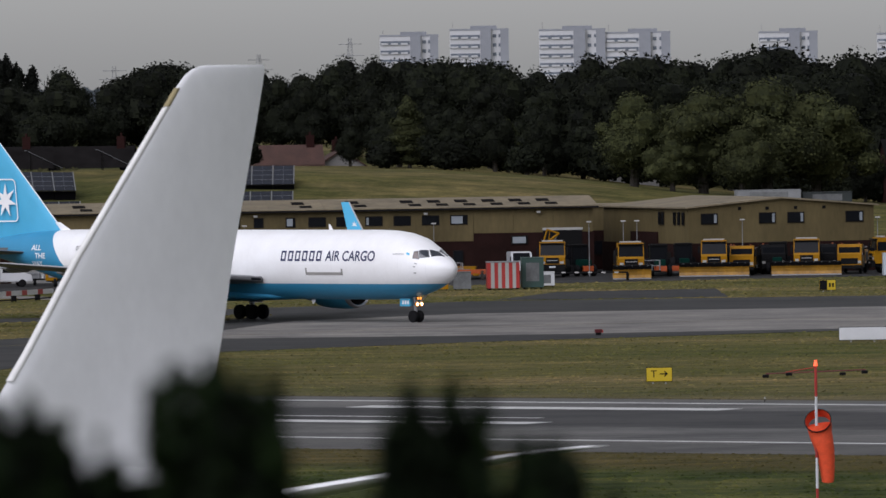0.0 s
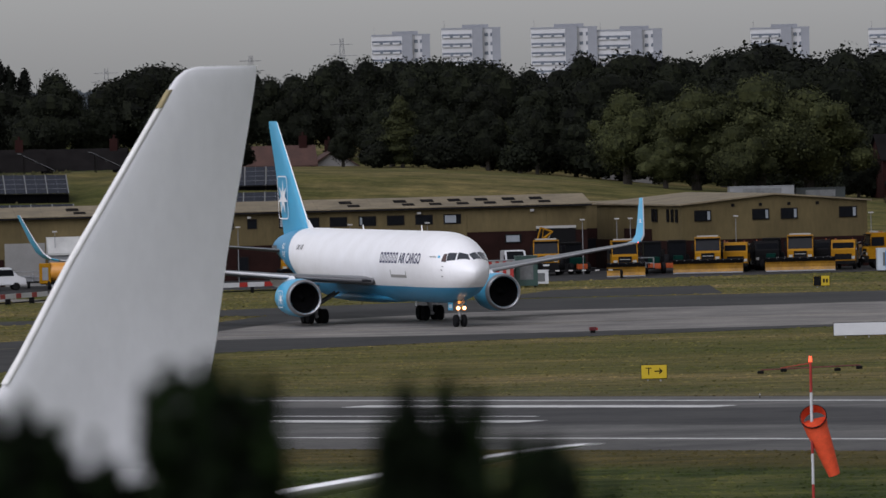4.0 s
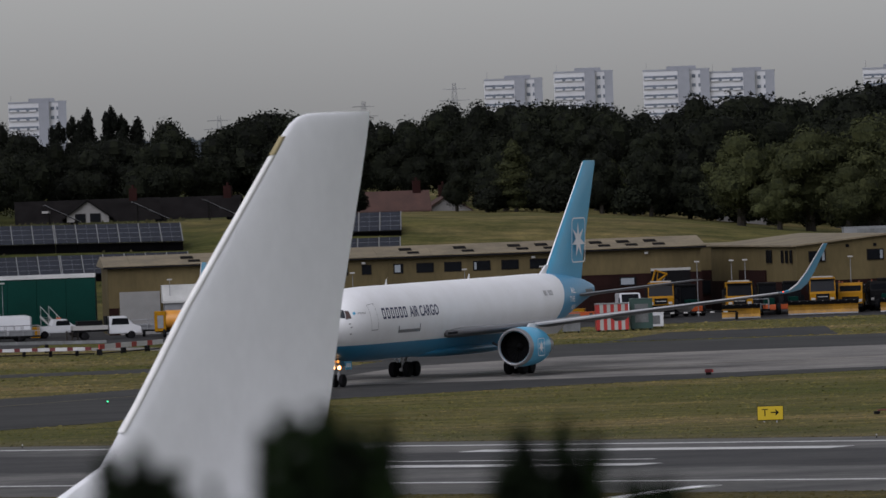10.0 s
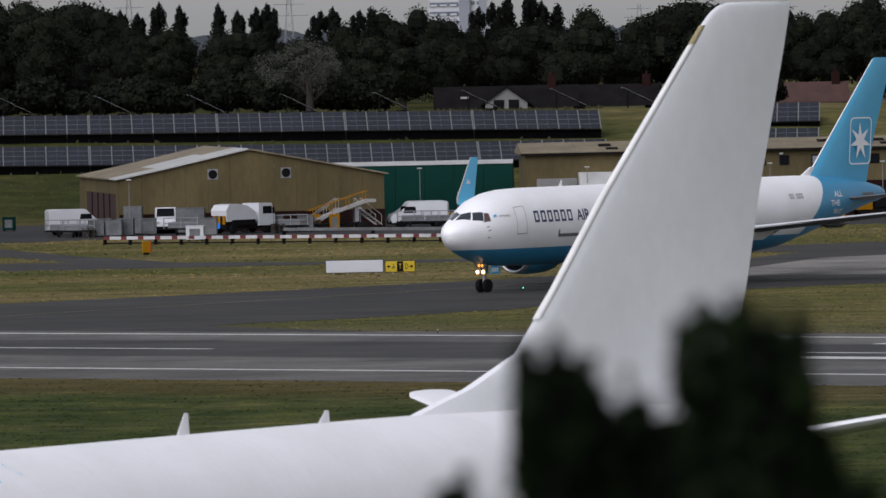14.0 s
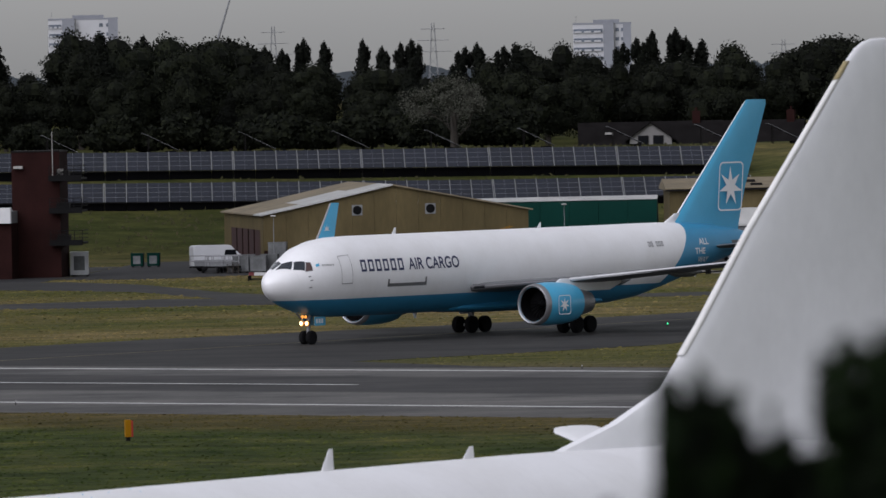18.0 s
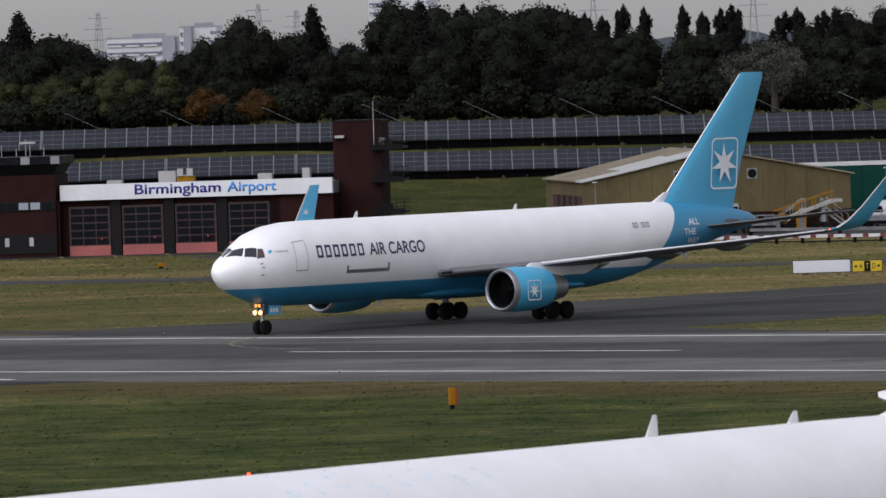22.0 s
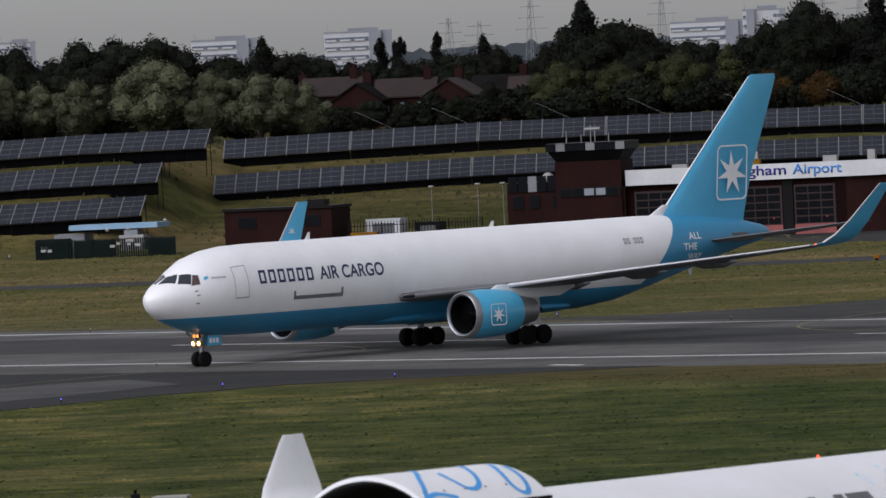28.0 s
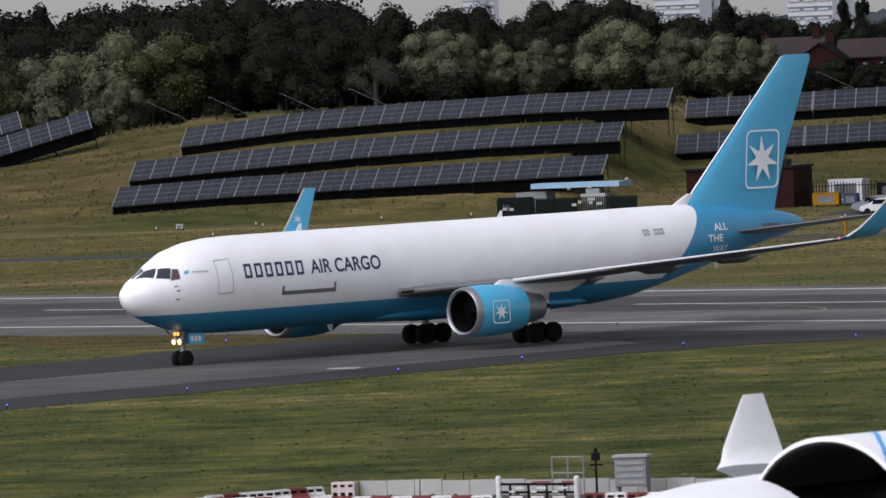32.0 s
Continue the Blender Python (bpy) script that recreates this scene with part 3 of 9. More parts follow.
paved("apron_barn", [(-95, 796), (-86, 790), (-72, 806), (-60, 803), (-46, 790), (-44.9, 812), (-44.9, 870), (-95, 870)], 0.019, APRON, "asphalt yard round the tan barn", "apron")
paved("apron_fire_station", [(-150, 792), (-118, 797), (-95.2, 778), (-95.2, 850), (-150, 850)], 0.020, APRON, "asphalt forecourt of the fire station", "apron")
paved("apron_drive", [(12, 768), (26, 772), (26, 740), (6, 740)], 0.021, APRON, "asphalt drive from apron to taxiway", "road")


def marking(name, outline, z, material, label):
    return tagged(part(name, prism(outline, 0.0, z), material), label, "marking", kind="structure")


marking("edge_line_near", strip(-900, 900, -0.38, 0.38), 0.034, MARK, "white painted runway edge line")
marking("edge_line_far", strip(-900, 900, 44.5, 45.4), 0.034, MARK, "white painted runway edge line")
for u in (-216.5, -157.4, -98.4, -39.4, 19.6, 78.6):
    marking("centre_line_dash", strip(u, u + 30.0, 24.5, 25.05), 0.034, MARK, "white painted runway centre line dash")
for v in (17.3, 36.0):
    marking("touchdown_bar", strip(-30.0, -5.5, v, v + 2.6), 0.035, MARK, "broad white touchdown zone bar")
    marking("touchdown_bar", strip(38.0, 60.5, v, v + 2.6), 0.035, MARK, "broad white touchdown zone bar")


def ribbon(pts, w):
    """A flat band of width w along a polyline."""
    left, right = [], []
    for i, p in enumerate(pts):
        a, b = Vector(pts[max(0, i - 1)]), Vector(pts[min(len(pts) - 1, i + 1)])
        d = (b - a).normalized()
        nrm = Vector((-d.y, d.x)) * w / 2
        left.append(tuple(Vector(p) + nrm))
        right.append(tuple(Vector(p) - nrm))
    return left + right[::-1]


def bend(p0, p1, p2, n=10):
    return [tuple(Vector(p0) * (1 - t) ** 2 + Vector(p1) * 2 * t * (1 - t) + Vector(p2) * t * t) for t in [i / n for i in range(n + 1)]]


marking("lead_on_line", ribbon(bend((-70, 556), (-78.5, 531), (-66, 519)), 0.22), 0.036, MARKY, "yellow painted lead-on curve")
marking("lead_off_line", ribbon(bend((-110, 543), (-93, 527), (-101, 512)) + [(-112, 489), (-124, 465), (-150, 405)], 0.2), 0.036, MARKY, "yellow painted lead-off curve")
marking("taxi_centre_line", ribbon([(150, 662)] + bend((30, 662), (-12, 655), (-36, 611)) + [(-70, 556)], 0.18), 0.036, MARKY, "faint yellow taxiway centre line")
marking("hold_bar", [(-113.2, 455.3), (-111.4, 454.9), (-111.2, 455.9), (-113.0, 456.3)], 0.034, MARK, "short white painted bar")
marking("hold_bar", [(-80.6, 483.9), (-78.6, 481.6), (-78.2, 482.1), (-80.2, 484.4)], 0.034, MARK, "short white painted bar")


# ---- aircraft ----
def table(rows):
    """Smooth interpolation of rows (s, a, b, ...) by s."""
    def at(s):
        if s <= rows[0][0]:
            return rows[0][1:]
        for p, q in zip(rows, rows[1:]):
            if s <= q[0]:
                t = (s - p[0]) / (q[0] - p[0])
                return tuple(a + (b - a) * t for a, b in zip(p[1:], q[1:]))
        return rows[-1][1:]
    return at


def hull_point(sec, nose, s, ang, out=0.0):
    """A point of the hull: s metres aft of the nose, ang from straight up towards starboard."""
    w, bot, top, mid = sec(s)
    c, d = math.sin(ang), math.cos(ang)
    up = (top - mid) if d > 0 else (mid - bot)
    x, z = (w + out) * c, mid + (up + out) * d
    return (x, nose - s, z)


def hull(sec, nose, stations, n=40):
    return loft([[hull_point(sec, nose, s, 2 * math.pi * i / n) for i in range(n)] for s in stations])


def hull_patch(sec, nose, s0, s1, a0, a1, out=0.02, ns=4, na=4, bm=None, skew=0.0):
    """A thin pane that lies on the hull between two stations and two angles (degrees from the top, + starboard)."""
    bm = bm or bmesh.new()
    for o, flip in ((out, False), ):
        g = [[bm.verts.new(hull_point(sec, nose, s0 + (s1 - s0) * i / ns + skew * (j / na - 0.5), radians(a0 + (a1 - a0) * j / na), o)) for j in range(na + 1)] for i in range(ns + 1)]
        for p, q in zip(g, g[1:]):
            for j in range(na):
                bm.faces.new((p[j], p[j + 1], q[j + 1], q[j]))
    return bm


def angle_at(sec, s, z):
    """The hull's angle from the top at a height."""
    w, bot, top, mid = sec(s)
    k = (z - mid) / ((top - mid) if z > mid else (mid - bot))
    return math.degrees(math.acos(max(-1, min(1, k))))


def lettering(sec, nose, text, s0, s1, z0, z1, sidesign, name, material, parent, label, bars=False, skew=0.0):
    """Words wrapped on the hull between two stations, or plain bars of the same size."""
    if bars:
        n = len(text)
        for i, ch in enumerate(text):
            if ch != " ":
                a, b = s0 + (s1 - s0) * (i + 0.13) / n, s0 + (s1 - s0) * (i + 0.83) / n
                c, h = (b - a) * 0.26, (z1 - z0) * 0.19
                bm = bmesh.new()
                # an upright ring, drawn as one plain shape
                grid = {}
                ss, zz = (a, a + c, b - c, b), (z1, z1 - h, z0 + h, z0)
                for p in range(4):
                    for q in range(4):
                        grid[p, q] = bm.verts.new(hull_point(sec, nose, ss[p], radians(sidesign * angle_at(sec, a, zz[q])), 0.015))
                for p in range(3):
                    for q in range(3):
                        if (p, q) != (1, 1):
                            bm.faces.new((grid[p, q], grid[p + 1, q], grid[p + 1, q + 1], grid[p, q + 1]))
                part(name, bm, material, parent, label)
        return
    cu = bpy.data.curves.new(name, 'FONT')
    cu.body, cu.offset = text, 0.018
    tmp = new(name, cu)
    me = bpy.data.meshes.new_from_object(tmp.evaluated_get(bpy.context.evaluated_depsgraph_get()))
    bpy.data.objects.remove(tmp)
    bm = bmesh.new()
    bm.from_mesh(me)
    xs, ys = [v.co.x for v in bm.verts], [v.co.y for v in bm.verts]
    x0, x1, y0, y1 = min(xs), max(xs), min(ys), max(ys)
    for i in range(1, 8):
        bmesh.ops.bisect_plane(bm, geom=bm.verts[:] + bm.edges[:] + bm.faces[:], plane_co=(0, y0 + (y1 - y0) * i / 8, 0), plane_no=(0, 1, 0))
    for v in bm.verts:
        u, w = (v.co.x - x0) / (x1 - x0), (v.co.y - y0) / (y1 - y0)
        s = s0 + (s1 - s0) * (u if sidesign < 0 else 1 - u)
        z = z0 + (z1 - z0) * w
        v.co = hull_point(sec, nose, s, radians(sidesign * angle_at(sec, s, z)), 0.015)
    return part(name, bm, material, parent, label)


def foil(sections, n=9):
    """A wing from sections (x, s_lead, chord, z, thickness[, cant]); airfoil rings."""
    rings = []
    for x, s, c, z, th, *cant in sections:
        k = radians(cant[0]) if cant else 0.0
        ring = []
        for i in range(2 * n):
            t = i / n * math.pi
            f = (1 - math.cos(t)) / 2
            h = th * 0.5 * (1.45 * math.sqrt(max(f, 0)) * (1 - f) + 0.12 * (1 - f))
            h = h if i <= n else -h * 0.75
            ring.append((x - h * math.sin(k), -(s + f * c), z + h * math.cos(k)))
        rings.append(ring)
    return loft(rings)


def fin(sections, n=8):
    """An upright fin: sections (z, s_lead, chord, thickness)."""
    rings = []
    for z, s, c, th in sections:
        ring = []
        for i in range(2 * n):
            t = i / n * math.pi
            f = (1 - math.cos(t)) / 2
            h = th * 0.5 * (1.45 * math.sqrt(max(f, 0)) * (1 - f) + 0.06 * (1 - f))
            ring.append((h if i <= n else -h, -(s + f * c), z))
        rings.append(ring)
    return loft(rings)


def mirrored(bm):
    for v in bm.verts:
        v.co.x = -v.co.x
    return bm


def star(points, r, r_in, c, x, tall=1.0, lean=0.0):
    """A flat star in the plane of a fin."""
    bm = bmesh.new()
    ring = []
    for i in range(points * 2):
        a = math.pi * i / points
        q = r if i % 2 == 0 else r_in
        dy, dz = -math.sin(a) * q, math.cos(a) * q * tall
        ring.append((x, c[0] + dy - lean * dz, c[1] + dz))
    a = [bm.verts.new(p) for p in ring]
    o = bm.verts.new((x, c[0], c[1]))
    for i in range(len(a)):
        bm.faces.new((a[i], a[(i + 1) % len(a)], o))
    return bm


def rounded_frame(c, w, h, t, x, lean=0.0):
    """A rounded square outline in the plane of a fin."""
    bm = bmesh.new()
    def ring(w, h, r):
        pts = []
        for cx, cz, a0 in ((w - r, h - r, 0), (-(w - r), h - r, 90), (-(w - r), -(h - r), 180), (w - r, -(h - r), 270)):
            for k in range(5):
                a = radians(a0 + 22.5 * k)
                dy, dz = cx + r * math.cos(a), cz + r * math.sin(a)
                pts.append(bm.verts.new((x, c[0] - dy - lean * dz, c[1] + dz)))
        return pts
    a, b = ring(w / 2, h / 2, w * 0.14), ring(w / 2 - t, h / 2 - t, w * 0.14 - t * 0.6)
    for i in range(len(a)):
        j = (i + 1) % len(a)
        bm.faces.new((a[i], a[j], b[j], b[i]))
    return bm


NOSE = 27.41     # nose ahead of the main gear
CARGO = table([(0.46, 0.02, 4.06, 4.14, 4.10), (0.56, 0.33, 3.72, 4.40, 4.11), (0.79, 0.66, 3.40, 4.66, 4.15), (1.4, 1.19, 3.00, 5.09, 4.15), (2.25, 1.58, 2.61, 5.53, 4.2), (2.92, 1.86, 2.38, 6.02, 4.25),
               (3.86, 2.13, 2.10, 6.54, 4.35), (5.19, 2.35, 1.87, 6.90, 4.45), (6.71, 2.47, 1.77, 7.08, 4.5), (8.6, 2.515, 1.74, 7.13, 4.52), (36.0, 2.515, 1.74, 7.15, 4.52),
               (39.0, 2.50, 2.05, 7.17, 4.6), (42.0, 2.36, 2.70, 7.17, 4.8), (45.0, 2.02, 3.42, 7.10, 5.1), (48.0, 1.52, 4.15, 6.90, 5.4), (51.0, 0.95, 4.80, 6.55, 5.6), (53.0, 0.48, 5.15, 6.15, 5.65), (53.75, 0.12, 5.45, 5.85, 5.65)])


def pane_on_hull(sec, nose, corners, out=0.02, n=5):
    """A pane on the hull between four corners (station, angle): top front, top rear, bottom rear, bottom front."""
    bm = bmesh.new()
    (a, b, c, d) = corners
    mixed = lambda p, q, t: (p[0] + (q[0] - p[0]) * t, p[1] + (q[1] - p[1]) * t)
    g = []
    for i in range(n + 1):
        lo, hi = mixed(a, d, i / n), mixed(b, c, i / n)
        g.append([bm.verts.new(hull_point(sec, nose, s, radians(an), out)) for s, an in (mixed(lo, hi, j / n) for j in range(n + 1))])
    for p, q in zip(g, g[1:]):
        for j in range(n):
            bm.faces.new((p[j], p[j + 1], q[j + 1], q[j]))
    return bm


def wheel(name, r, w, parent, x, y, z):
    bm = turned([(-w * 0.5, r * 0.45), (-w * 0.5, r * 0.86), (-w * 0.38, r * 0.97), (0, r), (w * 0.38, r * 0.97), (w * 0.5, r * 0.86), (w * 0.5, r * 0.45)], 20)
    for v in bm.verts:
        v.co = (v.co.y, v.co.x, v.co.z)
    tyre = part(name, bm, RUBBER, parent, "black rubber tyre", smooth=True)
    tyre.location = (x, y, z)
    bm = turned([(-w * 0.42, 0.02), (-w * 0.42, r * 0.44), (w * 0.42, r * 0.44), (w * 0.42, 0.02)], 12)
    for v in bm.verts:
        v.co = (v.co.y, v.co.x, v.co.z)
    part("rim", bm, SLAT, tyre, "grey metal rim")
    return tyre


def freighter():
    jet = thing("cargo_aircraft", 0, 0, 0, 0, "white twin-engined cargo aircraft with sky-blue belly and tail", "aircraft")
    stations = [0.46, 0.5, 0.56, 0.66, 0.79, 1.05, 1.4, 1.8, 2.25, 2.55, 2.92, 3.4, 3.86, 4.5, 5.19, 6.0, 6.71, 8.6, 12, 16, 20, 24, 28, 32, 36, 37.5, 39, 40.5, 42, 43.5, 45, 46.5, 48, 49.5, 51, 52, 53, 53.75]
    body = part("fuselage", hull(CARGO, NOSE, stations), FUSE, jet, "white fuselage with a blue belly", smooth=True)
    # wing-body fairing
    fair = table([(17.4, 0.6, 1.74, 2.3, 2.0), (19.4, 1.3, 1.66, 2.5, 2.0), (23, 1.72, 1.55, 2.6, 2.0), (30, 1.72, 1.55, 2.6, 2.0), (34, 1.4, 1.66, 2.4, 2.0), (36.5, 0.3, 1.9, 2.4, 2.1)])
    part("belly_fairing", hull(fair, NOSE, [17.4, 18.2, 19.4, 21, 23, 26, 30, 32, 34, 35.5, 36.5], 24), FUSE, jet, smooth=True)
    # flight deck glazing
    for k in (-1, 1):
        for pane, m in ((((2.12, 2), (2.46, 22.5), (1.92, 41), (1.36, 6)), DECKGLASS), (((2.50, 27), (2.94, 44), (2.64, 61.5), (2.06, 45)), DECKGLASS), (((3.0, 46.5), (3.25, 52), (3.16, 68), (2.68, 64.5)), CABGLASS)):
            rim = [(q[0] + e, k * (q[1] + d)) for q, e, d in zip(pane, (-0.03, 0.03, 0.03, -0.03), (-1.4, -1.2, 1.2, 1.2))]
            part("window_surround", pane_on_hull(CARGO, NOSE, rim, 0.012), GREYBOX, body, "grey window surround")
            part("windscreen_pane", pane_on_hull(CARGO, NOSE, [(q[0], k * q[1]) for q in pane], 0.02), m, jet, "dark flight deck window")
    # doors, seams, cargo handle
    for k in (-1,):
        for s0, s1, z0, z1 in ((5.48, 6.52, 4.0, 4.05), (5.48, 6.52, 5.86, 5.89), (5.48, 5.51, 4.05, 5.86), (6.49, 6.52, 4.05, 5.86)):
            part("door_seam", hull_patch(CARGO, NOSE, s0, s1, k * angle_at(CARGO, 6.0, z1), k * angle_at(CARGO, 6.0, z0), 0.012, 2, 6), STEEL, body, "thin grey door seam")
    for k in (-1, 1):
        bm = bmesh.new()
        for s0, s1, z0, z1 in ((10.1, 14.15, 3.68, 3.9), (10.1, 10.27, 3.68, 4.18), (13.98, 14.15, 3.68, 4.24)):
            hull_patch(CARGO, NOSE, s0, s1, k * angle_at(CARGO, 12, z1), k * angle_at(CARGO, 12, z0), 0.016, 4, 3, bm)
        part("cargo_sill_guard", bm, STEEL if k < 0 else SHUTTER, jet, "grey sill guard under the cargo door")
        for s, z in ((2.76, 4.52), (2.86, 4.28), (2.82, 3.82)):
            part("pitot_probe", hull_patch(CARGO, NOSE, s, s + 0.2, k * angle_at(CARGO, s, z + 0.07), k * angle_at(CARGO, s, z), 0.02, 1, 1), STEEL, body, "small steel probe")
        # airline name as plain bars, the two common words as letters
        lettering(CARGO, NOSE, "XXXXXX", *((7.3, 11.9) if k < 0 else (12.3, 16.95)), 4.76, 5.55, k, "name_block", NAVY, jet, "plain navy name block", bars=True)
        lettering(CARGO, NOSE, "AIR CARGO", *((12.3, 17.6) if k < 0 else (6.65, 11.95)), 4.76, 5.55, k, "air_cargo_lettering", NAVY, jet, "navy AIR CARGO lettering")
        lettering(CARGO, NOSE, "XX XXX", 38.4, 40.2, 5.55, 5.9, k, "registration_block", STEEL, jet, "small grey registration marks", bars=True)
        lettering(CARGO, NOSE, "XXXXXXX", 3.95, 4.95, 5.24, 5.34, k, "small_mark", STEEL, jet, "tiny grey lettering", bars=True)
        part("small_badge", hull_patch(CARGO, NOSE, 3.5, 3.76, k * 59.5, k * 64.5, 0.015, 1, 2), BLUE, jet, "tiny blue badge")
        for word, s0, s1, z0, z1 in (("ALL", 44.5, 45.75, 5.55, 5.98), ("THE", 43.85, 45.2, 4.9, 5.33), ("WAY", 44.3, 45.8, 4.3, 4.7)):
            lettering(CARGO, NOSE, word, s0, s1, z0, z1, k, "tail_lettering", WHITE, jet, "white slogan word")
    # fin
    part("fin", shift(fin([(6.4, 43.2, 8.3, 0.85), (7.0, 43.9, 7.75, 0.82), (9.5, 46.5, 5.95, 0.66), (12.5, 49.55, 4.25, 0.48), (15.3, 52.45, 2.6, 0.3), (15.6, 52.8, 2.2, 0.2)]), 0, NOSE), BLUE, jet, "sky-blue tail fin", smooth=True)
    part("fin_leading_edge", shift(fin([(7.0, 43.86, 0.14, 0.2), (12.5, 49.51, 0.11, 0.14), (15.5, 52.6, 0.09, 0.1)]), 0, NOSE), WHITE, jet, "pale fin leading edge", smooth=True)
    part("dorsal_fin", shift(fin([(6.9, 42.5, 3.0, 0.4), (7.2, 43.2, 1.9, 0.34), (7.75, 44.3, 0.9, 0.3)]), 0, NOSE), WHITE, jet, "white dorsal fillet", smooth=True)
    for k in (-1, 1):
        part("tail_star", star(7, 1.35, 0.5, (NOSE - 50.35, 9.5), k * 0.34, 1.05), WHITE, jet, "white seven-pointed star")
        part("star_frame", rounded_frame((NOSE - 50.35, 9.52), 2.75, 3.45, 0.1, k * 0.345, 0.10), WHITE, jet, "white rounded frame line")
    # wings
    for k in (-1, 1):
        m = (lambda b: b) if k > 0 else mirrored
        part("wing", shift(m(foil([(1.0, 18.1, 12.2, 3.15, 1.4), (2.5, 19.1, 10.9, 3.3, 1.25), (8.0, 22.6, 8.3, 3.72, 0.95), (15.0, 27.1, 5.6, 4.42, 0.6), (23.4, 32.9, 2.5, 5.35, 0.28)])), 0, NOSE), WINGTOP, jet, "pale grey swept wing", smooth=True)
        part("winglet", shift(m(foil([(23.4, 32.9, 2.5, 5.35, 0.28), (23.95, 33.3, 2.35, 5.5, 0.25, 35), (24.4, 33.9, 2.15, 5.95, 0.22, 60), (24.75, 34.9, 1.75, 6.8, 0.18, 75), (25.4, 36.95, 0.95, 8.85, 0.1, 76)])), 0, NOSE), BLUE, jet, "blue blended winglet", smooth=True)
        part("winglet_leading_edge", shift(m(foil([(23.95, 33.27, 0.3, 5.5, 0.27, 35), (24.4, 33.87, 0.28, 5.95, 0.24, 60), (24.75, 34.87, 0.24, 6.8, 0.2, 75), (25.4, 36.92, 0.18, 8.86, 0.12, 76)])), 0, NOSE), SLAT, jet, "pale metal leading edge", smooth=True)
        part("winglet_star", shift(m(star(7, 0.34, 0.13, (-35.75, 7.0), 24.86 - 0.13)), 0, NOSE), WHITE, jet, "small white star")
        for x, te in ((6.2, 30.5), (11.5, 31.7), (16.2, 33.0)):
            z = 3.25 + (x - 2.5) * 0.102
            fairing = table([(0, 0.02, z - 0.2, z - 0.12, z - 0.16), (1.0, 0.17, z - 0.48, z - 0.05, z - 0.22), (2.8, 0.18, z - 0.5, z, z - 0.2), (3.9, 0.03, z - 0.18, z - 0.08, z - 0.12)])
            part("flap_track_fairing", shift(hull(fairing, NOSE - te + 3.0, [0, 0.5, 1, 2, 2.8, 3.4, 3.9], 10), k * x), WINGTOP, jet, smooth=True)
        part("tailplane", shift(m(foil([(0.6, 46.1, 5.6, 5.25, 0.6), (1.6, 46.7, 5.2, 5.35, 0.5), (9.3, 51.4, 2.1, 6.15, 0.22)])), 0, NOSE), WINGTOP, jet, "pale grey tailplane", smooth=True)
        part("wing_leading_edge", shift(m(foil([(8.0, 22.5, 0.45, 3.74, 0.48), (23.3, 32.8, 0.25, 5.36, 0.2)])), 0, NOSE), SLAT, jet, "pale metal leading edge", smooth=True)
        part("wing_leading_edge", shift(m(foil([(2.4, 18.9, 0.8, 3.3, 0.85), (3.4, 19.6, 0.6, 3.38, 0.6), (8.0, 22.5, 0.45, 3.74, 0.48)])), 0, NOSE), ROOTEDGE, jet, "dark grey inner leading edge", smooth=True)
        # engine
        ey, ez = NOSE - 0.2, 2.2
        nac = part("engine", shift(turned([(-18.52, 1.16), (-18.44, 1.25), (-18.5, 1.33), (-18.9, 1.41), (-19.9, 1.46), (-21.2, 1.42), (-22.0, 1.33), (-22.55, 1.22), (-22.55, 1.08)], 36, caps=False), k * 7.92, ey, ez), BLUE, jet, "sky-blue engine nacelle", smooth=True)
        part("inlet_lip", shift(turned([(-18.6, 1.145), (-18.54, 1.15), (-18.46, 1.20), (-18.42, 1.26), (-18.5, 1.345), (-18.82, 1.41)], 36, caps=False), k * 7.92, ey, ez), LIPMETAL, nac, "dull metal inlet lip", smooth=True)
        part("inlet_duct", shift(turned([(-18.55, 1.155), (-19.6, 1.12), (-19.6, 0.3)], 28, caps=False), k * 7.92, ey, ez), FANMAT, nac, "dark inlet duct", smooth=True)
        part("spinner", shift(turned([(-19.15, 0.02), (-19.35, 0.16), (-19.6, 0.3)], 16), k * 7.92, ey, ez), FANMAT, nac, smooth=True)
        for i in range(24):
            a = 2 * math.pi * i / 24
            c, s_ = math.cos(a), math.sin(a)
            c2, s2 = math.cos(a + 0.2), math.sin(a + 0.2)
            bm = bmesh.new()
            bm.faces.new([bm.verts.new(p) for p in ((0.28 * c, -19.5, 0.28 * s_), (1.1 * c, -19.5, 1.1 * s_), (1.1 * c2, -19.62, 1.1 * s2), (0.28 * c2, -19.62, 0.28 * s2))])
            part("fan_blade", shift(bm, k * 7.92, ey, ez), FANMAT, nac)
        part("core_cowl", shift(turned([(-22.2, 1.1), (-22.9, 1.0), (-23.6, 0.86), (-24.3, 0.72), (-24.3, 0.6)], 28, caps=False), k * 7.92, ey, ez), STEEL, nac, "heat-stained bare metal core cowl", smooth=True)
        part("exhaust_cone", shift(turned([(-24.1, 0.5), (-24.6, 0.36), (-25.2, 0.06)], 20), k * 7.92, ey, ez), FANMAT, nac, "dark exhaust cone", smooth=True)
        part("pylon", shift(fin([(2.95, 21.6, 5.4, 0.4), (3.4, 20.7, 7.6, 0.5), (3.85, 21.6, 6.6, 0.45)]), k * 7.92, NOSE), WHITE, jet, "white engine pylon", smooth=True)
        part("engine_star", shift(star(7, 0.52, 0.19, (-20.3, 2.14), k * (7.92 + 1.465)), 0, NOSE), WHITE, nac, "small white star")
        part("engine_star_frame", shift(rounded_frame((-20.3, 2.14), 1.3, 1.3, 0.055, k * (7.92 + 1.467)), 0, NOSE), WHITE, nac, "thin white frame line")
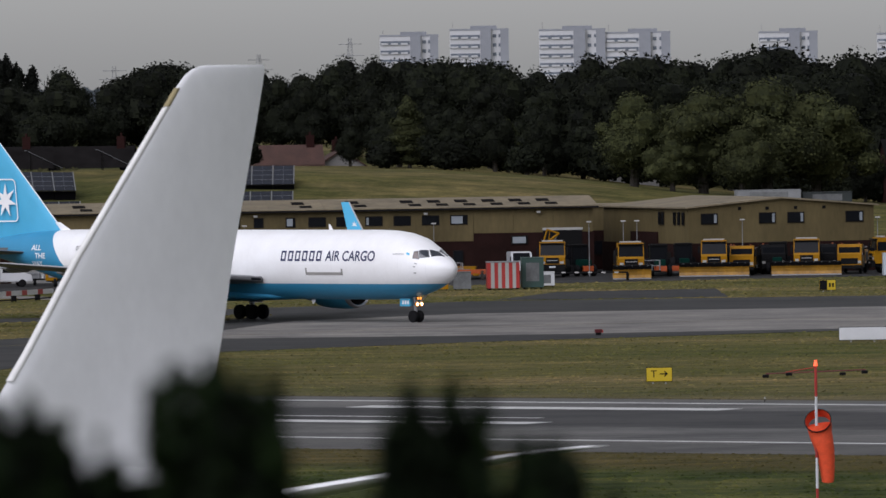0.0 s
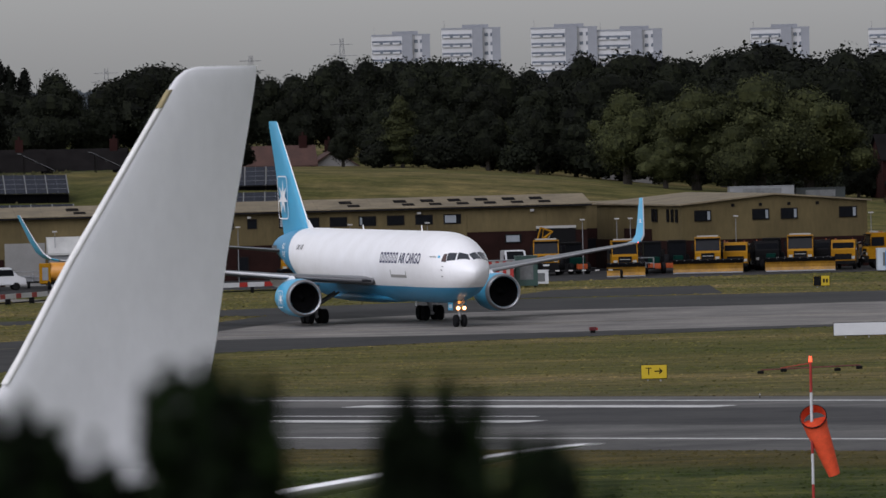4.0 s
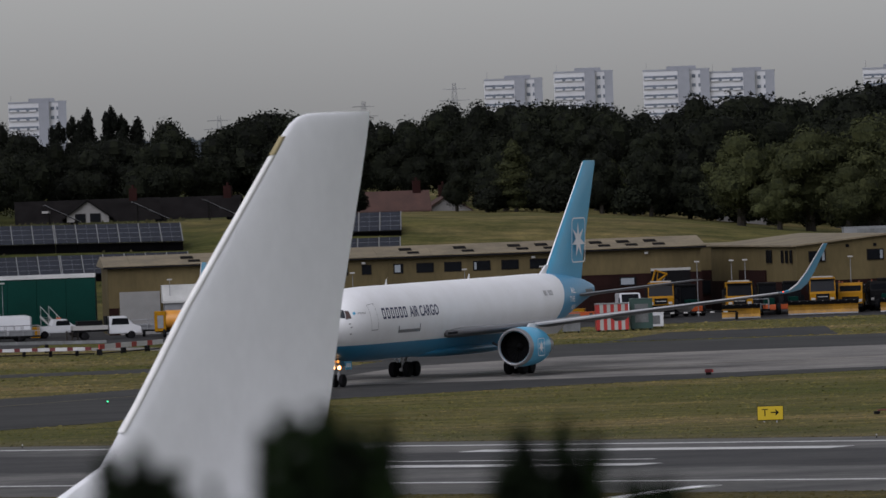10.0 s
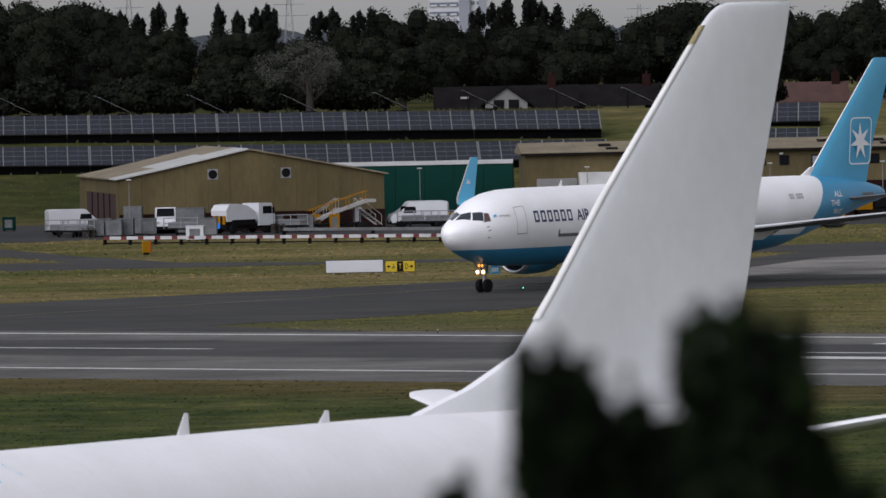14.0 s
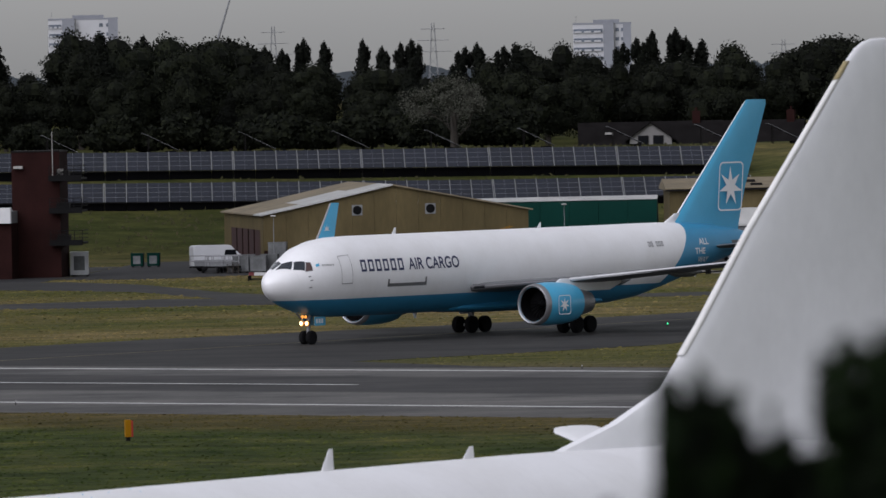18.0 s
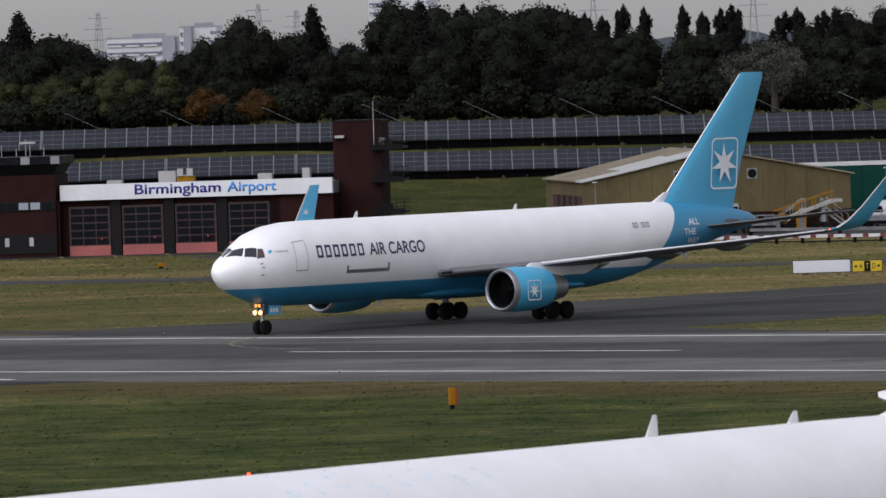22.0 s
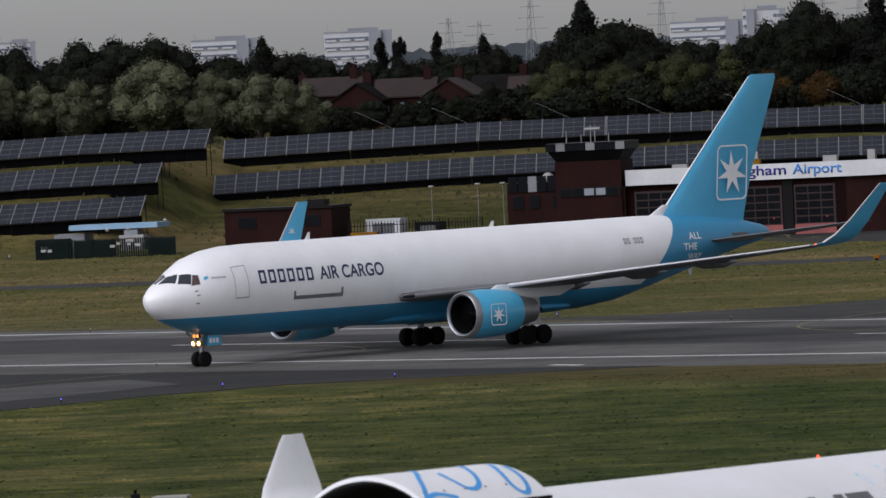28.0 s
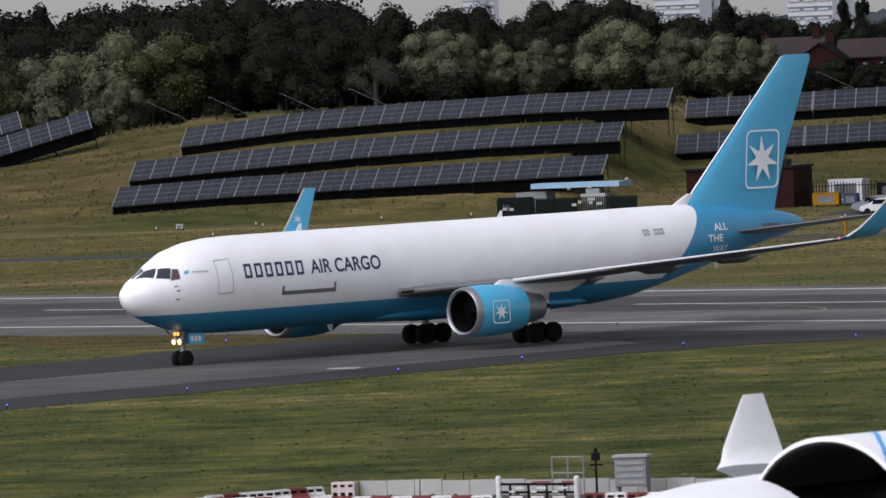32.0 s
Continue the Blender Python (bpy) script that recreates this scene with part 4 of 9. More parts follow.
        part("wing_root_lamp", shift(m(foil([(2.55, 18.98, 0.5, 3.33, 0.42), (3.15, 19.38, 0.45, 3.38, 0.38)])), 0, NOSE), GLASS, jet, "dark wing root lamp glass", smooth=True)
        part("tailplane_root_plate", shift(m(fin([(5.2, 46.3, 4.6, 0.06), (5.75, 46.9, 3.6, 0.06)])), k * 1.28, NOSE), WINGTOP, jet, "grey tailplane root plate")
        # main gear
        gear = new("main_gear")
        gear.parent = jet
        part("strut", tube((k * 4.65, 0.1, 0.55), (k * 4.5, 0.15, 3.0), 0.2, 0.24, 12), STEEL, gear)
        part("drag_brace", tube((k * 4.6, 0.1, 1.3), (k * 2.9, 0.9, 2.4), 0.09, 0.09), STEEL, gear)
        part("side_brace", tube((k * 4.6, 0.15, 1.5), (k * 3.0, 0.1, 2.4), 0.1, 0.1), STEEL, gear)
        part("bogie_beam", tube((k * 4.65, -0.75, 0.56), (k * 4.65, 0.75, 0.56), 0.13, 0.13), STEEL, gear)
        part("gear_door", box(k * 5.0 - 0.03, k * 5.0 + 0.03, -0.7, 0.9, 1.3, 2.9, None, 0.02), WHITE, gear, "white gear door")
        for dx in (-0.57, 0.57):
            for dy in (-0.71, 0.71):
                ROLLING.append((wheel("tyre", 0.58, 0.46, gear, k * 4.65 + dx, dy, 0.58), 0.58))
    # nose gear
    ng = new("nose_gear")
    ng.parent = jet
    y = NOSE - 4.65
    part("strut", tube((0, y, 0.5), (0, y - 0.15, 2.2), 0.12, 0.15, 12), STEEL, ng)
    part("drag_strut", tube((0, y, 1.2), (0, y + 1.1, 2.1), 0.07, 0.07), STEEL, ng)
    for k in (-1, 1):
        ROLLING.append((wheel("tyre", 0.47, 0.32, ng, k * 0.3, y, 0.47), 0.47))
        part("gear_door", box(k * 0.52 - 0.02, k * 0.52 + 0.02, y - 1.2, y - 0.1, 1.25, 1.85, None, 0.015), BLUE, ng, "blue gear door with pale marks")
        for i in range(3):
            part("door_mark", box(k * 0.545 - 0.004, k * 0.545 + 0.004, y - 0.95 + i * 0.27, y - 0.76 + i * 0.27, 1.42, 1.7), WHITE, ng, "pale plain mark")
        for dx, z, r in ((0.24, 1.42, 0.16), (0.14, 1.86, 0.10)):
            housing = part("light_housing", shift(turned([(0.0, r * 1.12), (-0.05, r * 1.12), (-0.14, r * 0.95), (-0.2, 0.02)], 16, None, False), k * dx, y + 0.36, z), BLACK, ng, "dark lamp housing")
            # emitting ring added to draw the orange halo round the lamp
            part("lamp_glass", shift(turned([(0.05, r * 0.7), (0.04, r * 0.95), (-0.01, r * 1.1)], 16, None, False), k * dx, y + 0.36, z), AMBERGLOW, housing, "glowing amber ring for the lamp halo", smooth=True)
            part("landing_light", shift(turned([(0.1, 0.01), (0.085, r * 0.4), (0.045, r * 0.72)], 16, None, False), k * dx, y + 0.36, z), LAMP if z < 1.6 else AMBERGLOW, housing, "lit landing light", smooth=True)
    # aerials and lamps
    for s, ang, h in ((13.5, 0, 0.42), (29.0, 0, 0.35)):
        w, b_, t_, m_ = CARGO(s)
        part("blade_aerial", shift(fin([(t_ - 0.03, s, 0.45, 0.06), (t_ + h, s + 0.3, 0.18, 0.03)]), 0, NOSE), WHITE, jet)
    for s, h in ((15.5, 0.35), (46.2, 0.45)):
        w, b_, t_, m_ = CARGO(s)
        part("blade_aerial", shift(fin([(b_ - h, s + 0.2, 0.2, 0.04), (b_ + 0.03, s, 0.5, 0.06)]), 0, NOSE), WHITE, jet)
    part("navigation_light", shift(turned([(0.05, 0.02), (0.0, 0.06), (-0.1, 0.02)], 8), -23.6, NOSE - 33.0, 5.42), REDL, jet, "small red wingtip lamp")
    return jet


# near-black: the shade inside inlet and exhaust is put into the metal's colour
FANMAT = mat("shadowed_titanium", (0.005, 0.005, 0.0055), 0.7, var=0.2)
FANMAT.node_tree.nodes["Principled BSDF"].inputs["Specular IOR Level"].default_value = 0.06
ROLLING = []
JET = freighter()


# ---- the parked freighter below the camera ----
PN = 49.0
LINER = table([(0.0, 0.05, 5.1, 5.3, 5.2), (0.6, 1.1, 4.1, 6.3, 5.2), (1.5, 1.8, 3.5, 7.2, 5.3), (2.6, 2.3, 3.2, 7.85, 5.5), (4.0, 2.62, 3.05, 8.3, 5.7), (6.0, 2.78, 2.97, 8.5, 5.76), (8.0, 2.82, 2.95, 8.56, 5.78),
               (46, 2.82, 2.95, 8.58, 5.78), (50, 2.75, 3.4, 8.56, 5.9), (54, 2.4, 4.3, 8.5, 6.2), (58, 1.8, 5.4, 8.4, 6.7), (61, 1.2, 6.2, 8.2, 7.1), (63.5, 0.5, 6.9, 7.9, 7.4)])


LETTERING = mat("bright_blue_lettering", (0.07, 0.36, 0.78), 0.5, var=0.05)
LINING = mat("door_lining", (0.012, 0.011, 0.010), 0.9, var=0.3, fine=6.0)


def curve_through(points, steps):
    """A smooth line through the points."""
    p = [Vector(q) for q in points]
    out = []
    for i in range(len(p) - 1):
        a, b, c, d = p[max(i - 1, 0)], p[i], p[i + 1], p[min(i + 2, len(p) - 1)]
        for k in range(steps):
            t = k / steps
            v = 0.5 * (2 * b + (c - a) * t + (2 * a - 5 * b + 4 * c - d) * t * t + (3 * b - a - 3 * c + d) * t ** 3)
            out.append(tuple(v))
    return out + [tuple(p[-1])]


def parked_freighter():
    jet = thing("parked_aircraft", -11.9, 201.2, 0, -209.7, "plain white parked freighter with an open main cargo door", "aircraft")
    st = [0, 0.2, 0.6, 1.0, 1.5, 2.0, 2.6, 3.3, 4, 5, 6, 6.9, 7.5, 8, 9, 10, 10.6, 12, 16, 22, 28, 34, 40, 46, 48, 50, 52, 54, 56, 58, 59.5, 61, 62.5, 63.5]
    bm = hull(LINER, PN, st, 72)
    gone = []
    for f in bm.faces:
        c = f.calc_center_median()
        s, a = PN - c.y, math.degrees(math.atan2(-c.x, c.z - 5.78))
        if 6.9 < s < 10.6 and 8 < a < 92:
            gone.append(f)
    bmesh.ops.delete(bm, geom=gone, context='FACES')
    part("fuselage", bm, PARKED, jet, "white fuselage skin with grime", smooth=True)
    # black tube close under the skin stands for the bay's dark inside
    inner = table([(5.0, 2.55, 3.2, 8.2, 5.75), (14.0, 2.6, 3.2, 8.3, 5.75)])
    part("cargo_bay_lining", hull(inner, PN, [5, 14], 32), BLACK, jet, "black tube for the unlit cargo bay")
    part("fin", shift(fin([(8.3, 46.8, 15.0, 0.8), (8.65, 48.2, 13.9, 0.8), (9.1, 50.2, 12.2, 0.78), (9.82, 52.40, 10.12, 0.72), (11.26, 54.10, 8.97, 0.64), (13.4, 56.36, 7.36, 0.54), (16.43, 59.94, 4.92, 0.4), (17.5, 61.18, 4.05, 0.34), (17.74, 61.52, 3.78, 0.3), (17.9, 61.9, 3.43, 0.24), (17.97, 62.3, 3.04, 0.18), (17.99, 62.7, 2.64, 0.1)], 12), 0, PN), FINWHITE, jet, "tall white tail fin", smooth=True)
    part("fin_leading_edge", shift(fin([(10.6, 53.28, 0.36, 0.32), (11.26, 54.05, 0.34, 0.3), (13.4, 56.31, 0.34, 0.28), (16.98, 60.54, 0.3, 0.24)]), 0, PN), mat("erosion_boot", (0.74, 0.735, 0.71), 0.5, var=0.1), jet, "beige leading edge strip", smooth=True)
    part("fin_leading_patch", shift(fin([(17.0, 60.56, 0.28, 0.24), (17.44, 61.07, 0.26, 0.22)]), 0, PN), mat("bare_primer", (0.30, 0.25, 0.13), 0.6, var=0.2), jet, "bare primer patch", smooth=True)
    for k in (-1, 1):
        m = (lambda b: b) if k > 0 else mirrored
        lift = 0.0 if k > 0 else 0.27
        part("tailplane", shift(m(foil([(0.8, 55.2, 6.6, 7.0, 0.72), (1.8, 56.2, 6.0, 7.25, 0.68), (9.2, 61.9, 2.4, 8.32 + lift, 0.27), (9.6 + lift, 62.5, 1.9, 8.4 + lift, 0.16), (9.75 + 1.4 * lift, 63.2, 1.1, 8.42 + lift, 0.08)])), 0, PN), PARKED, jet, "white tailplane", smooth=True)
        tip = [(28.0, 38.8, 2.9, 6.6, 0.3), (28.55, 39.5, 2.6, 6.85, 0.24, 40), (28.75, 40.0, 2.5, 7.4, 0.18, 70), (28.9, 40.85, 2.2, 8.1, 0.12, 78), (29.03, 41.85, 1.3, 8.37, 0.08, 78), (29.04, 42.0, 1.1, 8.41, 0.05, 78)] if k < 0 else [(29.0, 39.4, 2.7, 6.5, 0.3), (29.55, 40.2, 2.4, 6.65, 0.24, 40), (29.8, 40.6, 2.15, 7.0, 0.18, 75), (30.0, 41.55, 0.92, 8.1, 0.1, 80), (30.02, 41.68, 0.76, 8.22, 0.05, 80)]
        part("wing", shift(m(foil([(1.5, 19.0, 14.0, 4.2, 1.6), (10.0, 25.5, 8.0, 5.2, 0.9), tip[0]])), 0, PN), WINGTOP, jet, "pale grey swept wing", smooth=True)
        part("winglet", shift(m(foil(tip)), 0, PN), PARKED, jet, "white upturned winglet", smooth=True)
        part("engine", shift(turned([(-19.0, 1.3), (-18.8, 1.42), (-20, 1.6), (-22, 1.55), (-24.5, 1.2)], 28), k * 9.4, PN, 3.0), PARKED, jet, "white engine nacelle", smooth=True)
        part("main_gear", tube((k * 5.3, PN - 30, 0.0), (k * 5.3, PN - 30, 4.4), 0.35, 0.3), STEEL, jet)
        for dy in (-0.9, 0.9):
            wheel("tyre", 0.7, 1.6, jet, k * 5.3, PN - 30 + dy, 0.7)
    part("nose_gear", tube((0, PN - 6, 0.0), (0, PN - 6, 3.2), 0.2, 0.2), STEEL, jet)
    wheel("tyre", 0.5, 0.9, jet, 0, PN - 6, 0.5)
    # open door: a curved shell hinged at the crown
    arc = curve_through([(-0.35, 8.42), (-0.75, 8.85), (-1.3, 9.16), (-1.95, 9.30), (-2.6, 9.26), (-3.2, 9.05), (-3.7, 8.70)], 5)

    def door_shell(top, gap, s0, s1):
        """A strip of the door's arc, gap thick."""
        bm = bmesh.new()
        ends = []
        for k in range(9):
            y = PN - s0 - (s1 - s0) * k / 8
            ends.append([bm.verts.new((x, y, z - top)) for x, z in arc] + [bm.verts.new((x + 0.02, y, z - top - gap)) for x, z in arc[::-1]])
        for a, b in zip(ends, ends[1:]):
            for i in range(len(a)):
                j = (i + 1) % len(a)
                bm.faces.new((a[i], a[j], b[j], b[i]))
        bm.faces.new(ends[0][::-1])
        bm.faces.new(ends[-1])
        return bm

    door = part("cargo_door", door_shell(0.0, 0.09, 6.95, 10.62), PARKED, jet, "open white cargo door", smooth=True)
    part("door_lining", door_shell(0.094, 0.05, 6.99, 10.58), LINING, door, "dark quilted door lining", smooth=True)
    part("door_seal", tube((-3.71, PN - 10.6, 8.66), (-3.71, PN - 6.97, 8.66), 0.035, 0.035, 8), BLACK, door, "black seal along the free edge")
    shell = arc[::-1]
    for stroke in ([(-1.9, 8.5), (-2.4, 8.12), (-2.85, 7.68), (-3.3, 7.3), (-3.62, 7.02)], [(-3.6, 7.08), (-3.45, 7.3), (-3.42, 7.55), (-3.5, 7.85), (-3.55, 8.0)],
                   [(-2.65, 8.5), (-3.0, 8.42), (-3.3, 8.48), (-3.38, 8.68), (-3.28, 8.95), (-3.0, 9.2), (-2.6, 9.45), (-2.1, 9.8)], [(-2.3, 10.45), (-2.9, 10.05), (-3.35, 9.82), (-3.58, 9.9), (-3.55, 10.12), (-3.2, 10.35), (-2.6, 10.55)]):
        stroke = curve_through(stroke, 6)
        bm = bmesh.new()
        rails = []
        for i, (x, s) in enumerate(stroke):
            d = (Vector(stroke[min(i + 1, len(stroke) - 1)]) - Vector(stroke[max(i - 1, 0)])).normalized() * 0.05
            rails.append([bm.verts.new((u, PN - v, along(shell, u) + 0.012)) for u, v in ((x - d.y, s + d.x), (x, s), (x + d.y, s - d.x))])
        for p, q in zip(rails, rails[1:]):
            bm.faces.new((p[0], p[1], q[1], q[0]))
            bm.faces.new((p[1], p[2], q[2], q[1]))
        part("door_stroke", bm, LETTERING, door, "bright blue brush stroke", smooth=True)
    for i in range(6):
        s = 7.2 + i * 0.62
        part("door_bolt", shift(turned([(0.0, 0.03), (0.02, 0.03)], 8), -3.35, PN - s, along(shell, -3.35)), STEEL, door)
    # markings as plain shapes
    for i, (a0, a1, tilt) in enumerate(((17.6, 17.9, 0), (18.1, 18.4, 0.3), (18.7, 19.0, -0.3), (19.2, 19.5, 0), (20.0, 20.3, 0), (20.5, 20.8, 0.35), (21.1, 21.4, 0), (22.0, 22.3, 0.0), (22.4, 23.2, 0.0))):
        part("title_bar", hull_patch(LINER, PN, a0, a1, -40, -62, 0.012, 2, 6, None, tilt), STEEL, jet, "dark grey title stroke")
    for i in range(8):
        bm, rings = bmesh.new(), []
        for r in (0.30, 0.42):
            rings.append([bm.verts.new(hull_point(LINER, PN, 23.9 + i * 0.98 + 0.9 * r * math.cos(q), -45 - 15 * r * math.sin(q), 0.012)) for q in [math.pi * 1.7 * j / 17 + 0.4 + 1.9 * (i % 3) for j in range(18)]])
        for j in range(17):
            bm.faces.new((rings[0][j], rings[0][j + 1], rings[1][j + 1], rings[1][j]))
        part("blue_title_bar", bm, BLUE, jet, "blue title stroke")
    bm = hull_patch(LINER, PN, 36.02, 36.28, -70, -76.5, 0.015, 3, 4)
    part("static_port", bm, BLACK, jet, "small dark oval port")
    for s, h in ((38.4, 0.5), (44.0, 0.3)):
        part("blade_aerial", shift(fin([(8.52, s, 0.55, 0.07), (8.56 + h, s + 0.35, 0.16, 0.03)]), 0, PN), WHITE, jet, "white blade aerial")
    part("red_beacon", shift(turned([(0.0, 0.02), (0.015, 0.035), (0.035, 0.035), (0.055, 0.015)], 10), 0.0, PN - 24.0, 8.6), REDL, jet, "small red beacon")
    return jet


parked_freighter()


# ---- buildings ----
def window_unit(parent, w, h, x, y, z, blind=0.0, name="window"):
    """A framed window set in a wall that faces -y."""
    f = part(name, box(x - w / 2, x + w / 2, y - 0.05, y + 0.08, z - h / 2, z + h / 2, None, 0.0), FRAME, parent, "dark framed window")
    part("pane", box(x - w / 2 + 0.09, x + w / 2 - 0.09, y - 0.075, y - 0.06, z - h / 2 + 0.09, z + h / 2 - 0.09), GLASS, f)
    if blind:
        b = min(abs(blind), 1.0) * (w - 0.24)
        x0 = x - w / 2 + 0.12 if blind > 0 else x + w / 2 - 0.12 - b
        part("blind", box(x0, x0 + b, y - 0.095, y - 0.08, z - h / 2 + 0.12, z + h / 2 - 0.12), BLIND, f, "pale blind")
    return f


def cladding(parent, x0, x1, y, z0, z1, step, material, name="cladding_sheet"):
    """Ribbed wall sheets on a wall that faces -y."""
    n = max(1, round((x1 - x0) / step))
    w = (x1 - x0) / n
    for i in range(n):
        a = x0 + i * w
        part(name, box(a + 0.01, a + w - 0.01, y - 0.06, y, z0, z1), material, parent)


def shed_a():
    b = thing("long_shed", -40.6, 841, 0, 5.0, "long two-storey tan clad shed over a red-brown brick base", "building")
    L, D = 57.5, 16.0
    part("wall", box(0, L, 0.02, D, 0, 6.55), TAN, b)
    part("brick_base", box(9.2, L * 0.797, -0.08, 0.0, 0, 3.35), BRICK, b, "red-brown brick base")
    part("brick_base", box(-0.05, 0.9, -0.08, 0.0, 0, 2.6), BRICK, b, "red-brown brick base")
    part("brick_base", box(L * 0.797 + 0.01, L + 0.05, -0.10, 0.0, 0, 4.1), BRICK, b, "red-brown brick base")
    cladding(b, 9.2, L * 0.797, 0.0, 3.37, 6.5, 4.6, TAN)
    cladding(b, 0.0, 9.18, 0.0, 2.62, 6.5, 4.6, TAN)
    cladding(b, L * 0.797 + 0.02, L, 0.0, 4.12, 6.5, 4.0, TAN)
    part("side_cladding", box(-0.06, 0.0, 0.1, D, 0, 6.5), TAN, b)
    # shallow roof in strips, with dark rooflight squares
    n = 22
    for i in range(n):
        a, c = -0.5 + (L + 1) * i / n, -0.5 + (L + 1) * (i + 1) / n
        part("roof_strip", profile([(-0.5, 6.5), (-0.5, 6.68), (D * 0.5, 7.55), (D + 0.3, 6.7), (D + 0.3, 6.5)], a + 0.01, c - 0.01), TANROOF, b, "weathered roof strip")
        if i in (3, 5, 7, 11, 13, 15, 16, 17, 18, 19, 20):
            for y0, y1, x0, x1 in ((0.9, 2.5, 0.35, 1.5), (3.6, 5.6, -0.25, 0.95)):
                z0, z1 = 6.68 + (y0 + 0.5) * 0.1024, 6.68 + (y1 + 0.5) * 0.1024
                part("rooflight", profile([(y0, z0), (y0, z0 + 0.05), (y1, z1 + 0.05), (y1, z1)], a + x0, a + x1), TILE, b, "dark stained rooflight")
    part("gutter", box(-0.5, L + 0.5, -0.62, -0.5, 6.42, 6.6), FRAME, b)
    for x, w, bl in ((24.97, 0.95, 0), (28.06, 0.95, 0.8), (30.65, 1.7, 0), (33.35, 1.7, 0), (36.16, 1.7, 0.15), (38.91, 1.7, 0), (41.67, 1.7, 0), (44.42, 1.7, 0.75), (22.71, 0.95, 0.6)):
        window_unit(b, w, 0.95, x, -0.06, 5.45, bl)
    # openings below
    # black slab on the wall, painted for the unlit inside of the doorway
    part("roller_door_opening", box(L - 4.9, L - 1.1, -0.16, -0.1, 0, 4.3), BLACK, b, "open dark vehicle doorway")
    part("roller_door_box", box(L - 4.95, L - 1.05, -0.2, -0.1, 4.3, 4.55), SHUTTER, b, "pale roller door box")
    for x, w, z, h in ((L - 7.2, 1.6, 3.4, 0.85), (L - 16, 1.2, 1.3, 2.2), (L - 13.2, 1.0, 1.9, 1.2), (24, 1.1, 1.2, 2.2), (19, 1.4, 2.0, 1.0), (29, 1.2, 1.2, 2.3)):
        window_unit(b, w, h, x, -0.12, z, 0.95 if w == 1.6 else 0)
    part("roller_door", box(1.0, 4.9, -0.14, -0.08, 0, 4.15), RENDERW2, b, "pale grey roller door")
    part("porch", profile([(-4.2, 3.0), (-4.2, 3.2), (-2.2, 4.7), (-0.1, 4.7), (-0.1, 3.0)], 5.0, 9.0), PALEROOF, b, "small grey porch roof")
    part("porch_wall", box(5.2, 8.8, -4.0, -0.1, 0, 3.0), GREYBOX, b)
    for x in (9.5, 24.5, 41.0, 52.0):
        part("wall_lamp", box(x, x + 0.35, -0.45, -0.06, 6.0, 6.2), SHUTTER, b)


